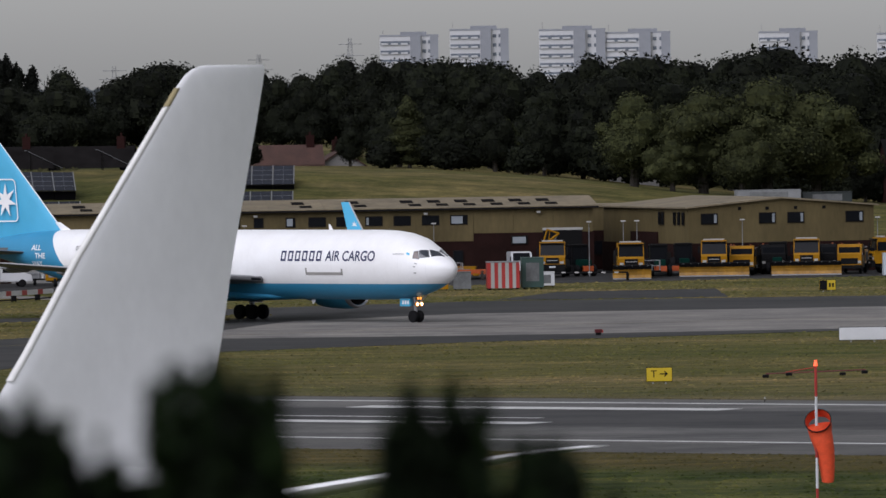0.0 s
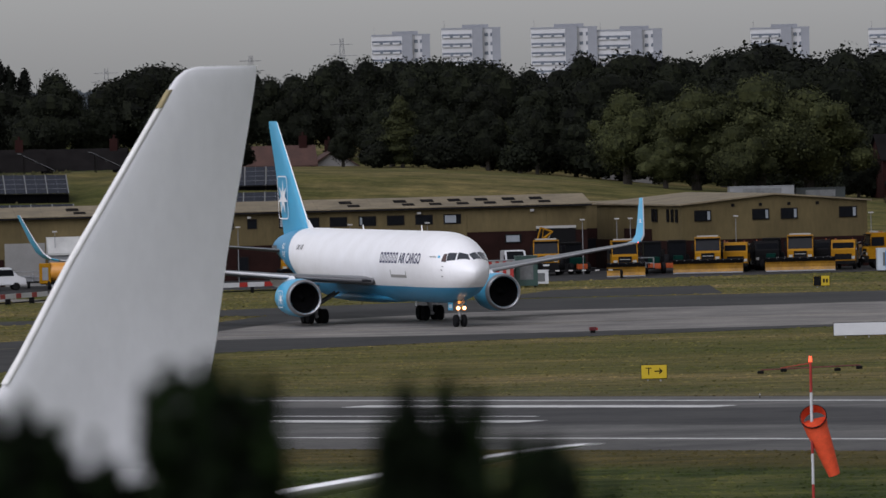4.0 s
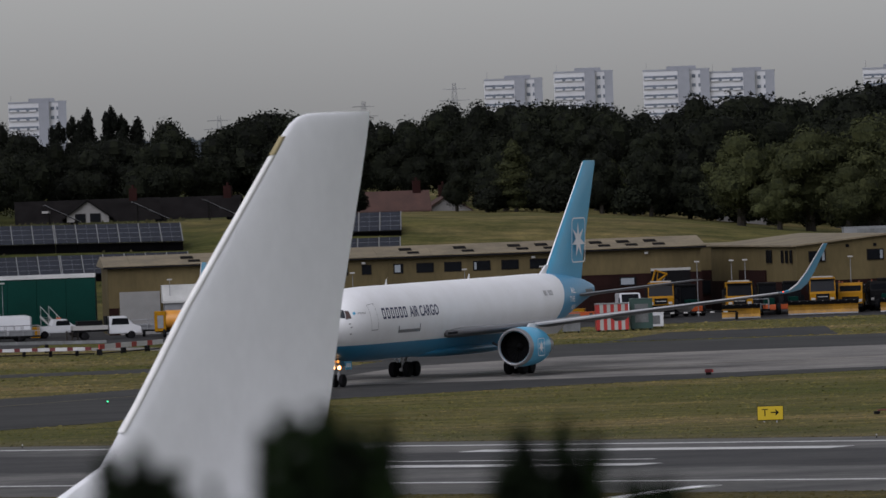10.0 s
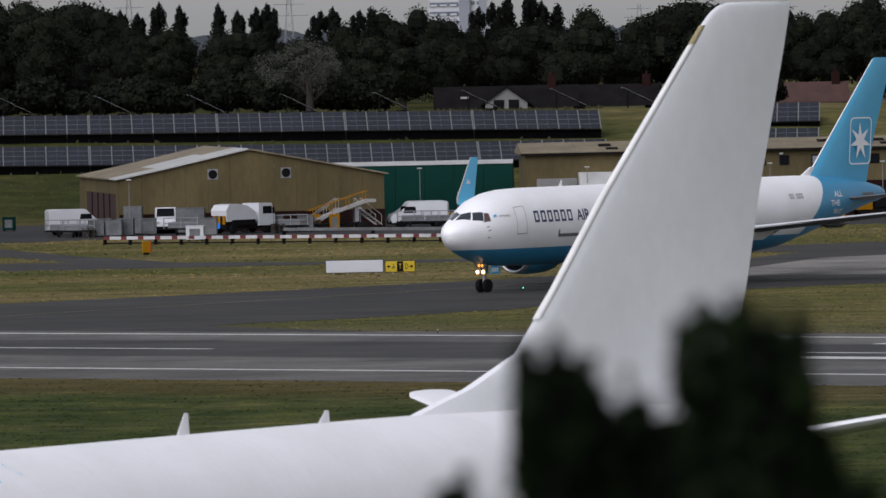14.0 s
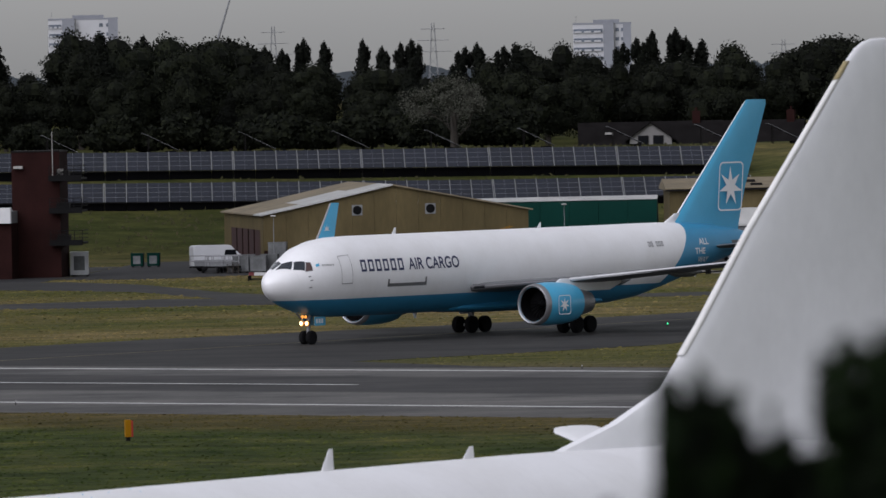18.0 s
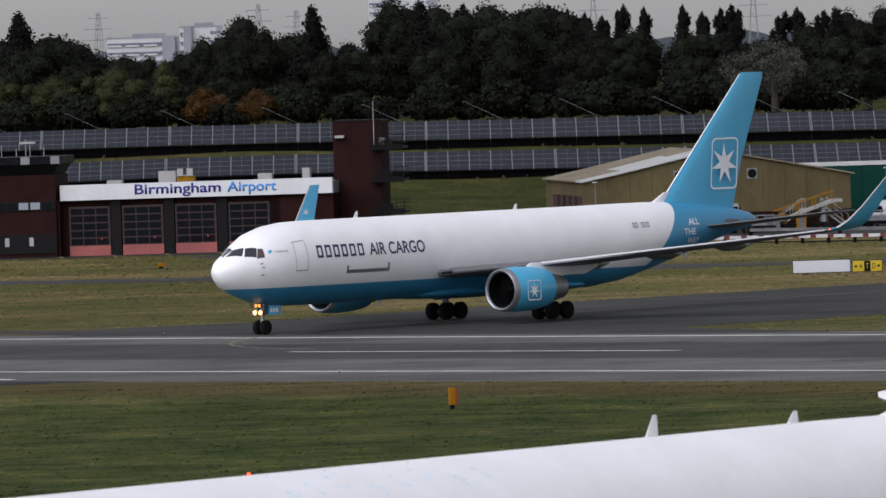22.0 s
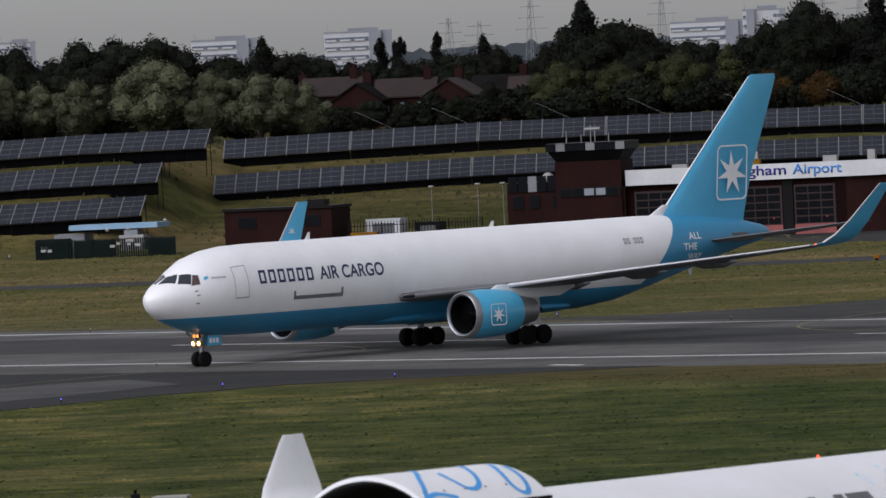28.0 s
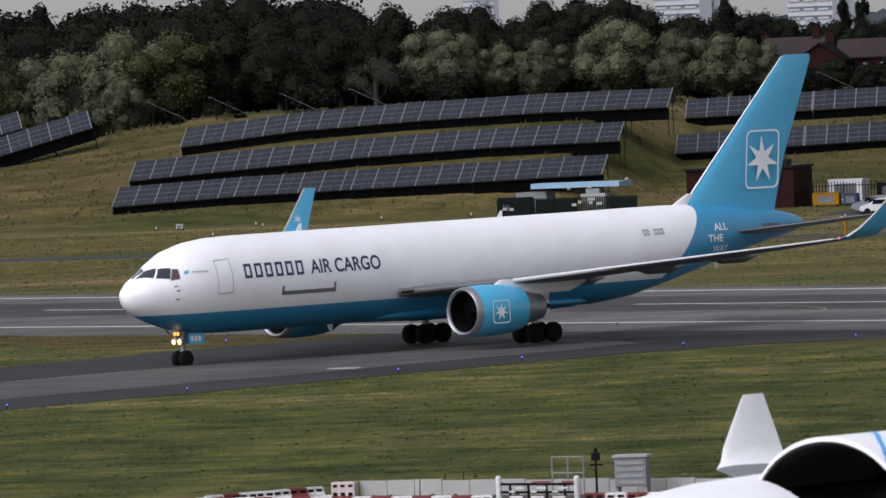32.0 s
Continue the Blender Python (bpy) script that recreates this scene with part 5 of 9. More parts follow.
def shed_b():
    b = thing("gabled_shed", 25.6, 836, 0, 17.0, "tan clad gabled shed on a dark brick base", "building")
    L, D = 18.9, 26.0
    part("wall", box(0.02, L, 0.02, D, 0, 6.4), TAN, b)
    gab = [(0, 0), (L, 0), (L, 6.45), (L * 0.5, 7.2), (0, 6.45)]
    bm = bmesh.new()
    a = [bm.verts.new((x, -0.06, z)) for x, z in gab]
    c = [bm.verts.new((x, 0.02, z)) for x, z in gab]
    bm.faces.new(a)
    bm.faces.new(c[::-1])
    for i in range(5):
        bm.faces.new((a[i], c[i], c[(i + 1) % 5], a[(i + 1) % 5]))
    part("gable_wall", bm, TAN, b, "tan gable cladding")
    part("brick_base", box(-0.1, L + 0.05, -0.14, -0.07, 0, 2.95), BRICK, b, "dark brick base")
    part("side_brick", box(-0.16, -0.02, 0.0, D, 0, 2.9), BRICK, b, "dark brick base")
    part("side_brick", box(-0.2, -0.02, 9.0, 17.0, 2.9, 4.0), BRICK, b, "dark brick panel")
    for k in range(8):
        y0, y1 = -0.4 + (D + 0.8) * k / 8, -0.4 + (D + 0.8) * (k + 1) / 8
        bm = bmesh.new()
        for quad in (((-0.4, 6.44), (L * 0.5, 7.28)), ((L * 0.5, 7.28), (L + 0.4, 6.44))):
            (xa, za), (xb, zb) = quad
            v = [bm.verts.new(p) for p in ((xa, y0, za), (xb, y0, zb), (xb, y1 - 0.02, zb), (xa, y1 - 0.02, za), (xa, y0, za - 0.15), (xb, y0, zb - 0.15), (xb, y1 - 0.02, zb - 0.15), (xa, y1 - 0.02, za - 0.15))]
            for f in ((0, 1, 2, 3), (7, 6, 5, 4), (0, 4, 5, 1), (1, 5, 6, 2), (2, 6, 7, 3), (3, 7, 4, 0)):
                bm.faces.new([v[i] for i in f])
        part("roof_sheet", bm, TANROOF, b, "weathered tan roof sheet")
    for x, w in ((2.1, 1.7), (8.0, 1.7), (10.9, 1.7), (16.9, 1.8)):
        window_unit(b, w, 1.05, x, -0.1, 5.28, -0.18)
    for x in (5.2, 8.0, 10.9, 13.8):
        part("vent", box(x - 0.16, x + 0.16, -0.12, -0.06, 6.08, 6.36), BLACK, b)
    for x, w, h in ((9.3, 1.1, 1.2), (17.5, 1.6, 2.0), (2.2, 1.5, 1.2), (12.2, 2.6, 1.9)):
        window_unit(b, w, h, x, -0.16, h / 2 + 0.1)
    for y, w in ((8.4, 0.6), (7.4, 0.6), (3.9, 0.6), (2.6, 0.6), (1.3, 0.6)):
        f = part("window", box(-0.14, -0.06, y - w / 2, y + w / 2, 4.7, 5.95), FRAME, b, "narrow dark window")
        part("pane", box(-0.165, -0.15, y - w / 2 + 0.08, y + w / 2 - 0.08, 4.78, 5.87), GLASS, f)
    for y, z0, z1, w in ((13.0, 0, 3.0, 1.1), (5.2, 0, 2.1, 1.0), (10.0, 0.8, 2.0, 0.8)):
        part("side_door", box(-0.24, -0.17, y - w / 2, y + w / 2, z0, z1), FRAME, b, "dark side door")


def barn():
    b = thing("tan_barn", -78.1, 820.5, 0, 12.5, "broad tan clad barn with a pale roof strip and round vents", "building")
    L, D = 25.3, 31.0
    zE, zR, xr = 5.25, 7.75, 12.3
    part("wall", box(0.02, L, 0.05, D, 0, zE - 0.05), TAN, b)
    n = 12
    for i in range(n):
        x0, x1 = L * i / n, L * (i + 1) / n
        top = lambda x: zE + (zR - zE) * (x / xr if x < xr else (L - x) / (L - xr))
        bm = bmesh.new()
        pts = [(x0 + 0.01, 1.85), (x1 - 0.01, 1.85), (x1 - 0.01, top(x1) - 0.02)] + ([(xr, zR)] if x0 < xr < x1 else []) + [(x0 + 0.01, top(x0) - 0.02)]
        a = [bm.verts.new((x, -0.06, z)) for x, z in pts]
        c = [bm.verts.new((x, 0.03, z)) for x, z in pts]
        bm.faces.new(a)
        bm.faces.new(c[::-1])
        for j in range(len(pts)):
            bm.faces.new((a[j], c[j], c[(j + 1) % len(pts)], a[(j + 1) % len(pts)]))
        part("cladding_sheet", bm, TAN, b)
    part("brick_base", box(-0.05, L + 0.05, -0.1, 0.0, 0, 1.83), BRICK, b, "red-brown brick base")
    part("side_wall", box(-0.06, 0.0, 0, D, 3.77, zE), TAN, b)
    part("side_door", box(-0.05, 0.0, 2.4, 25.5, 0, 3.75), mat("dark_red_door", (0.030, 0.0065, 0.006), 0.85, var=0.35), b, "dark red sliding doors")
    for y in (7.0, 11.6, 16.2, 20.8):
        part("door_post", box(-0.12, -0.05, y, y + 0.35, 0, 3.75), BRICK, b, "dark red door post")
    part("side_wall", box(-0.08, 0.0, 25.6, D, 0, 3.75), TAN, b)
    part("side_pier", box(-0.09, 0.0, 0.02, 2.3, 0, 3.75), TAN, b)
    for k in range(6):
        y0, y1 = -0.35 + (D + 0.7) * k / 6, -0.35 + (D + 0.7) * (k + 1) / 6 - 0.02
        for xa, za, xb, zb, m in ((-0.4, zE, 4.0, None, PALEROOF if k == 0 else TANROOF), (4.0, None, 9.2, None, PALEROOF if k < 3 else TANROOF), (9.2, None, xr, zR + 0.12, PALEROOF if k < 2 else TANROOF), (xr, zR + 0.12, L + 0.4, zE, TANROOF)):
            f = lambda x: zE + (zR + 0.12 - zE) * (x / xr)
            za, zb = (f(xa) if za is None else za), (f(xb) if zb is None else zb)
            bm = bmesh.new()
            v = [bm.verts.new(p) for p in ((xa, y0, za), (xb, y0, zb), (xb, y1, zb), (xa, y1, za), (xa, y0, za - 0.14), (xb, y0, zb - 0.14), (xb, y1, zb - 0.14), (xa, y1, za - 0.14))]
            for q in ((0, 1, 2, 3), (7, 6, 5, 4), (0, 4, 5, 1), (1, 5, 6, 2), (2, 6, 7, 3), (3, 7, 4, 0)):
                bm.faces.new([v[i] for i in q])
            part("roof_sheet", bm, m, b, "pale translucent roof strip" if m is PALEROOF else "weathered roof sheet")
    for x in (8.9, 15.9):
        part("vent_frame", box(x - 0.5, x + 0.5, -0.1, -0.06, 4.98, 5.98), GREYBOX, b, "pale square vent frame")
        part("vent_rim", shift(turned([(-0.1, 0.34), (-0.13, 0.42), (-0.05, 0.42)], 20, None, False), x, 0, 5.48), FRAME, b, "grey vent rim")
        part("round_vent", shift(turned([(-0.16, 0.02), (-0.16, 0.36), (-0.1, 0.36)], 20), x, 0, 5.48), BLACK, b, "round dark vent")


def link_block():
    b = thing("link_building", 15.6, 866, 0, 5.0, "dark set-back block between the two tan sheds", "building")
    part("wall", box(0, 12.0, 0.0, 8, 3.9, 6.3), TAN, b)
    part("brick_base", box(0, 12.0, -0.05, 8, 0, 3.88), BRICK, b, "dark brick lower storey")
    part("roof", box(-0.2, 12.2, -0.3, 8.2, 6.3, 6.5), TANROOF, b)
    for x, z in ((2.0, 2.2), (5.0, 2.2), (8.0, 2.2)):
        window_unit(b, 1.4, 1.4, x, -0.07, z)


link_block()


def green_hangar():
    b = thing("green_hangar", -70, 872, 0, 2.0, "dark green barrel-vaulted hangar with a pale ridge", "building")
    L = 26.5
    rings = []
    for x in (0, L):
        rings.append([(x, 6 - 6 * math.cos(math.pi * i / 14), 5.55 * math.sin(math.pi * i / 14) ** 0.85) for i in range(15)])
    n = 9
    for k in range(n):
        a, c = L * k / n, L * (k + 1) / n - 0.03
        bm = loft([[(x, p[1], p[2]) for p in rings[0]] for x in (a, c)])
        part("cover_panel", bm, GREEN, b, "dark green cover panel", smooth=True)
    part("ridge_strip", profile([(3.6, 5.22), (3.6, 5.28), (6, 5.62), (8.4, 5.28), (8.4, 5.22), (6, 5.56)], 0, L), PALEROOF, b, "pale ridge cover")


FASCIA = mat("weathered_white_fascia", (0.60, 0.605, 0.61), 0.5, var=0.08, scale=0.3, fine=2.0)


def fire_station():
    b = thing("fire_station", -125.4, 802, 0, -1.0, "dark red brick airport fire station with a white sign fascia", "building")
    L = 25.6
    part("wall", box(0, L, 0.6, 14, 0, 5.2), BRICK2, b)
    part("fascia", box(0, L, -0.25, 0.55, 5.2, 6.65), FASCIA, b, "long white fascia board")
    part("roof", box(0, L, 0.56, 14, 5.2, 6.3), GREYBOX, b)
    # sign words
    for word, x0, x1, m in (("Birmingham", 7.05, 15.15, mat("sign_navy", (0.016, 0.018, 0.20), 0.5, var=0.05)), ("Airport", 15.75, 20.35, mat("sign_blue", (0.04, 0.22, 0.58), 0.5, var=0.05))):
        cu = bpy.data.curves.new("sign_word", 'FONT')
        cu.body, cu.offset = word, 0.014
        tmp = new("sign_word", cu)
        me = bpy.data.meshes.new_from_object(tmp.evaluated_get(bpy.context.evaluated_depsgraph_get()))
        bpy.data.objects.remove(tmp)
        xs = [v.co.x for v in me.vertices]
        ys = [v.co.y for v in me.vertices]
        for v in me.vertices:
            u = (v.co.x - min(xs)) / (max(xs) - min(xs))
            w = (v.co.y - min(ys)) / (max(ys) - min(ys))
            v.co = (x0 + (x1 - x0) * u, -0.262, 5.32 + 1.22 * w)
        bm = bmesh.new()
        bm.from_mesh(me)
        off = bmesh.ops.extrude_face_region(bm, geom=bm.faces[:])
        bmesh.ops.translate(bm, verts=[e for e in off["geom"] if isinstance(e, bmesh.types.BMVert)], vec=(0, -0.03, 0))
        part("sign_word", bm, m, b, "blue sign lettering")
    reddoor = mat("red_bay_door", (0.022, 0.0036, 0.0036), 0.5, var=0.2)
    for k in range(4):
        x1 = L - 6.05 - 5.0 * k
        x0 = x1 - 3.85
        d = part("bay_door", box(x0, x1, 0.35, 0.5, 0, 4.6), reddoor, b, "glazed red bay door")
        for r in range(5):
            for c in range(3):
                part("pane", box(x0 + 0.15 + c * 1.2, x0 + 1.25 + c * 1.2, 0.31, 0.34, 1.05 + r * 0.7, 1.62 + r * 0.7), GLASS, d)
        part("kick_panel", box(x0, x1, 0.26, 0.34, 0, 0.95), mat("pink_red_panel", (0.27, 0.065, 0.058), 0.5, var=0.15) if k == 0 else bpy.data.materials["pink_red_panel"], d, "faded red kick panel")
        part("brick_pier", box(x1 + 0.1, x1 + 1.05, 0.2, 0.58, 0, 5.18), FRAME, b)
        # red lights mirrored in the glazing, drawn as a small red box
        part("red_lamp", box(x1 - 0.9, x1 - 0.75, 0.2, 0.3, 1.5, 1.65), RED, d)
        bm = prism([(x0 + 0.2, -6), (x0 + 0.5, -6), (x0 - 0.8, 0), (x0 - 1.1, 0)], 0.0, 0.035)
        part("forecourt_line", bm, MARKY, b)
    part("front_brick", box(L - 5.9, L - 0.02, 0.2, 0.58, 0, 5.18), BRICK2, b)
    for x, y, w, h in ((8.8, 3, 1.6, 1.0), (11, 3.0, 0.9, 0.6), (18, 4, 1.3, 0.5), (22.2, 4, 0.7, 0.9), (4, 2.5, 1.4, 0.3)):
        part("roof_plant", box(x, x + w, y, y + 1.2, 6.3, 6.65 + h), SHUTTER, b, "pale roof plant box")
    part("roof_siren", box(10.7, 12.3, 2.2, 3.2, 6.65, 7.15), YELLOW, b, "yellow rooftop unit")
    for x in (11.0, 11.9):
        part("roof_dish", box(x - 0.28, x + 0.28, 2.0, 2.3, 7.15, 7.85), SHUTTER, b)
    # left block with control room
    part("office_wall", box(-11.2, -0.02, -0.5, 10, 0, 5.2), BRICK2, b)
    part("office_upper", box(-11.2, -5.4, -0.45, 10, 5.2, 5.9), FRAME, b)
    for i in range(6):
        x = -11.0 + i * 0.92
        part("balcony_panel", box(x, x + 0.82, -0.62, -0.5, 5.05, 6.5), GREYBOX if i == 2 else GLASS, b, "glass balcony screen")
    for x in (-10.2, -8.6, -6.4):
        window_unit(b, 1.0, 1.2, x, -0.56, 4.1)
        window_unit(b, 1.0, 1.3, x + 0.5, -0.56, 1.3)
    part("tower_wall", box(-6.5, -0.3, -0.8, 6, 0, 7.7), BRICK2, b)
    part("ribbon_window", box(-6.2, -0.4, -0.9, -0.82, 4.4, 5.25), FRAME, b)
    for i in range(5):
        part("pane", box(-6.0 + i * 1.1, -5.1 + i * 1.1, -0.94, -0.91, 4.5, 5.15), BLIND if i in (2, 3) else GLASS, b)
    part("entrance_glazing", box(-6.6, -0.3, -0.9, -0.82, 0.4, 2.2), FRAME, b)
    for x in (-5.2, -2.9):
        part("notice", box(x, x + 0.4, -0.95, -0.91, 1.1, 1.9), SHUTTER, b)
    bm = loft([[(x, y, z) for x, y in ((-3.4 - w, -0.6 - d), (-3.4 + w, -0.6 - d), (-3.4 + w, 5 + d), (-3.4 - w, 5 + d))] for z, w, d in ((7.6, 2.9, 0.1), (8.7, 3.6, 0.8))])
    part("control_cab_base", bm, BLACK, b, "flared dark control cab")
    for i in range(8):
        x = -7.15 + i * 0.94
        part("cab_pane", box(x, x + 0.84, -1.5, -1.42, 8.7, 9.4), GREYBOX if i % 3 == 1 else GLASS, b, "control cab pane")
    part("cab_roof", box(-7.2, 0.4, -1.4, 5.8, 8.7, 9.42), FRAME, b)
    for x, h in ((-5.6, 1.2), (-4.2, 0.8), (-3.3, 1.6), (-2.9, 1.1), (-1.6, 0.9)):
        part("roof_mast", tube((x, 1, 9.4), (x, 1, 9.4 + h), 0.05, 0.04, 6), STEEL, b)
    part("radar_bar", box(-3.9, -2.4, 0.9, 1.1, 10.6, 10.8), SHUTTER, b)
    part("roof_dome", shift(turned([(0, 0.02), (0.1, 0.5), (0.5, 0.6), (0.9, 0.4), (1.0, 0.02)], 12), -7.6, 1.0, 6.2), SHUTTER, b)
    # drill tower
    d = thing("drill_tower", -100.2, 806, 0, -2.0, "tall dark red brick drill tower with steel balconies", "tower")
    part("shaft", box(0, 4.5, 0, 5, 0, 11.7), BRICK2, d)
    part("cap", box(-0.05, 4.55, -0.05, 5.05, 11.7, 11.85), FRAME, d)
    for z in (9.1, 6.1, 3.1):
        part("balcony_floor", box(3.6, 6.7, -0.9, 2.5, z, z + 0.2), BLACK, d)
        for up in (0.55, 0.9, 1.25):
            part("balcony_rail", box(3.6, 6.7, -0.92, -0.86, z + up, z + up + 0.06), BLACK, d, "dark balcony rail")
            part("balcony_rail", box(6.66, 6.72, -0.9, 2.5, z + up, z + up + 0.06), BLACK, d, "dark balcony rail")
        for x in (3.65, 4.4, 5.15, 5.9, 6.65):
            part("balcony_post", box(x, x + 0.06, -0.93, -0.87, z + 0.2, z + 1.31), BLACK, d, "dark balcony post")
        part("balcony_skirt", box(3.6, 6.7, -0.96, -0.93, z - 0.12, z + 0.42), BLACK, d, "dark balcony kick plate")
        part("stored_box", box(4.2, 5.4, -0.4, 0.6, z + 0.2, z + 0.85), FRAME, d, "dark box on the balcony")
    part("mast", tube((3.9, -0.2, 9.3), (3.9, -0.2, 13.6), 0.05, 0.03, 6), SHUTTER, d)
    part("flood_lamp", box(0.25, 1.1, -0.5, -0.05, 10.2, 10.45), SHUTTER, d)
    part("aerial_box", box(4.3, 4.9, -0.4, 0.1, 9.5, 10.1), SHUTTER, d)


def huts():
    b = thing("brick_hut", -171.0, 838, 0, -11.0, "low dark red brick hut with a flat roof", "building")
    part("wall", box(0, 11.3, 0, 5, 0, 3.9), BRICK2, b)
    part("roof", box(-0.15, 11.45, -0.2, 5.2, 3.9, 4.15), FRAME, b)
    part("roof_vent", box(8.4, 10.2, 1, 2.4, 4.15, 4.75), FRAME, b)
    for x in (2.4, 9.2):
        window_unit(b, 1.9, 1.1, x, -0.02, 2.75)
    c = thing("substation", -189.5, 838, 0, -9.0, "fenced equipment compound with a pale blue canopy", "building")
    part("cabinet", box(1.2, 4.4, 0.5, 3, 0, 2.4), GREYBOX, c)
    part("canopy", box(3.0, 12.3, 0.0, 3.6, 2.75, 3.25), mat("pale_blue_fascia", (0.22, 0.36, 0.50), 0.5, var=0.1), c, "pale blue canopy fascia")
    part("container", box(-0.4, 3.0, -0.4, 2.0, 0, 2.0), mat("dark_green_cabinet", (0.008, 0.014, 0.012), 0.6, var=0.2), c, "dark green cabinet")
    bpy.data.materials["dark_green_cabinet"].node_tree.nodes["Principled BSDF"].inputs["Specular IOR Level"].default_value = 0.05
    for z in (0.3, 1.65):
        part("fence_rail", box(-0.4, 14.3, -0.58, -0.53, z, z + 0.06), bpy.data.materials["dark_green_cabinet"], c)
    for i in range(62):
        part("fence_pale", box(-0.4 + i * 0.24, -0.26 + i * 0.24, -0.62, -0.585, 0, 1.85), bpy.data.materials["dark_green_cabinet"], c)
    for x, w in ((3.4, 1.8), (5.6, 1.5), (11.2, 2.2)):
        part("machine_housing", box(x, x + w, 0.2, 1.8, 0, 1.7, None, 0.05), bpy.data.materials["dark_green_cabinet"], c, "dark machine housing")
    for x, z, w in ((0.2, 0.75, 0.5), (0.9, 0.72, 0.45), (7.5, 0.95, 0.5), (8.2, 1.2, 0.35), (9.2, 1.45, 0.8), (9.3, 1.1, 0.4), (10.1, 1.0, 0.6)):
        part("sign_plate", box(x, x + w, -0.66, -0.63, z, z + 0.26), SHUTTER, c, "small pale sign plate")
    for x, z in ((7.3, 2.7), (9.5, 2.7), (13.4, 3.4)):
        part("globe_lamp", shift(turned([(-0.18, 0.02), (0, 0.2), (0.18, 0.02)], 10), x, -0.7, z), SHUTTER, c)
    part("generator", box(8.3, 10.9, -0.2, 1.6, 0.6, 2.1), SHUTTER, c, "white generator set")
    part("generator_top", box(8.8, 10.2, 0.0, 1.4, 2.1, 2.6), BLIND, c)
    part("notice", box(0.1, 0.9, -0.46, -0.42, 0.9, 1.3), SHUTTER, c)


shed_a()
shed_b()
barn()
green_hangar()
fire_station()
huts()


# ---- solar tables ----
def grid_sheet(xs, ys, at, line):
    """One sheet of cells with narrow pale lines between them, and a rim; xs, ys: pairs of cell edges."""
    bm = bmesh.new()
    us, vs = [x for p in xs for x in p], [y for p in ys for y in p]
    g = [[bm.verts.new(at(u, v, 0.0)) for u in us] for v in vs]
    for j in range(len(vs) - 1):
        for i in range(len(us) - 1):
            f = bm.faces.new((g[j][i], g[j][i + 1], g[j + 1][i + 1], g[j + 1][i]))
            f.material_index = 1 if i % 2 or j % 2 else 0
    rim = g[0] + [r[-1] for r in g[1:]] + g[-1][-2::-1] + [r[0] for r in g[-2:0:-1]]
    low = [bm.verts.new((q.co.x, q.co.y + 0.02, q.co.z - 0.045)) for q in rim]
    for i in range(len(rim)):
        j = (i + 1) % len(rim)
        bm.faces.new((rim[i], low[i], low[j], rim[j]))
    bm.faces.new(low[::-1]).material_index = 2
    return bm


def solar_table(n, name="solar_table"):
    """A tilted table of n columns, low edge towards -y, standing at its low edge."""
    t = thing(name, 0, 0, 0, 0, "tilted table of dark blue-black solar panels on steel legs", "solar panel", "solar tables on the bank")
    w, run, rise, z0 = 2.25, 3.9, 1.95, 0.75
    at = lambda u, v, up: (u, run * v, z0 + rise * v + up)
    ys = [(r / 4 + 0.009, (r + 1) / 4 - 0.009) for r in range(4)]
    xs = [(0.07, w / 2 - 0.012), (w / 2 + 0.012, w - 0.07)]
    panel = part("panel", grid_sheet(xs, ys, at, 1), PANEL, t, "dark solar panel column")
    panel.data.materials.append(PLINE)
    # the panel's underside gets the same shade black
    panel.data.materials.append(UNDERSHADE)
    bar = part("frame_bar", box(-0.05, 0.05, 0, 0.03, 0, 1), PFRAME, t, "pale aluminium frame bar")
    for v in bar.data.vertices:
        k, up = v.co.z, v.co.y
        v.co = (v.co.x, run * k - up * 0.4, z0 + rise * k + 0.02 - 0.04 + up)
    for i in range(1, n + 1):
        for src in (panel, bar):
            if src is bar or i < n:
                o = new(src.name.split(".")[0], src.data)
                o.parent, o.location = t, (i * w, 0, 0)
                o["label"] = src["label"]
    for k in (0.0, 0.5, 1.0):
        x, y, z = at(0, k, 0)
        part("purlin", box(0, n * w, y - 0.02, y + 0.05, z - 0.12, z - 0.05), FRAME, t)
    for i in range(0, n + 1, 2):
        for k in (0.12, 0.85):
            x, y, z = at(0, k, 0)
            part("leg", tube((i * w, y, -2.2), (i * w, y, z - 0.06), 0.05, 0.05, 6), FRAME, t)
    # added blocks that fill the gap under the low edge with shade
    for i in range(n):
        part("ballast_tub", box(i * w + 0.03, i * w + w - 0.03, 0.3, 1.3, -0.6, 0.66), UNDERSHADE, t, "black block that stands for the shade under the panels")
    return t


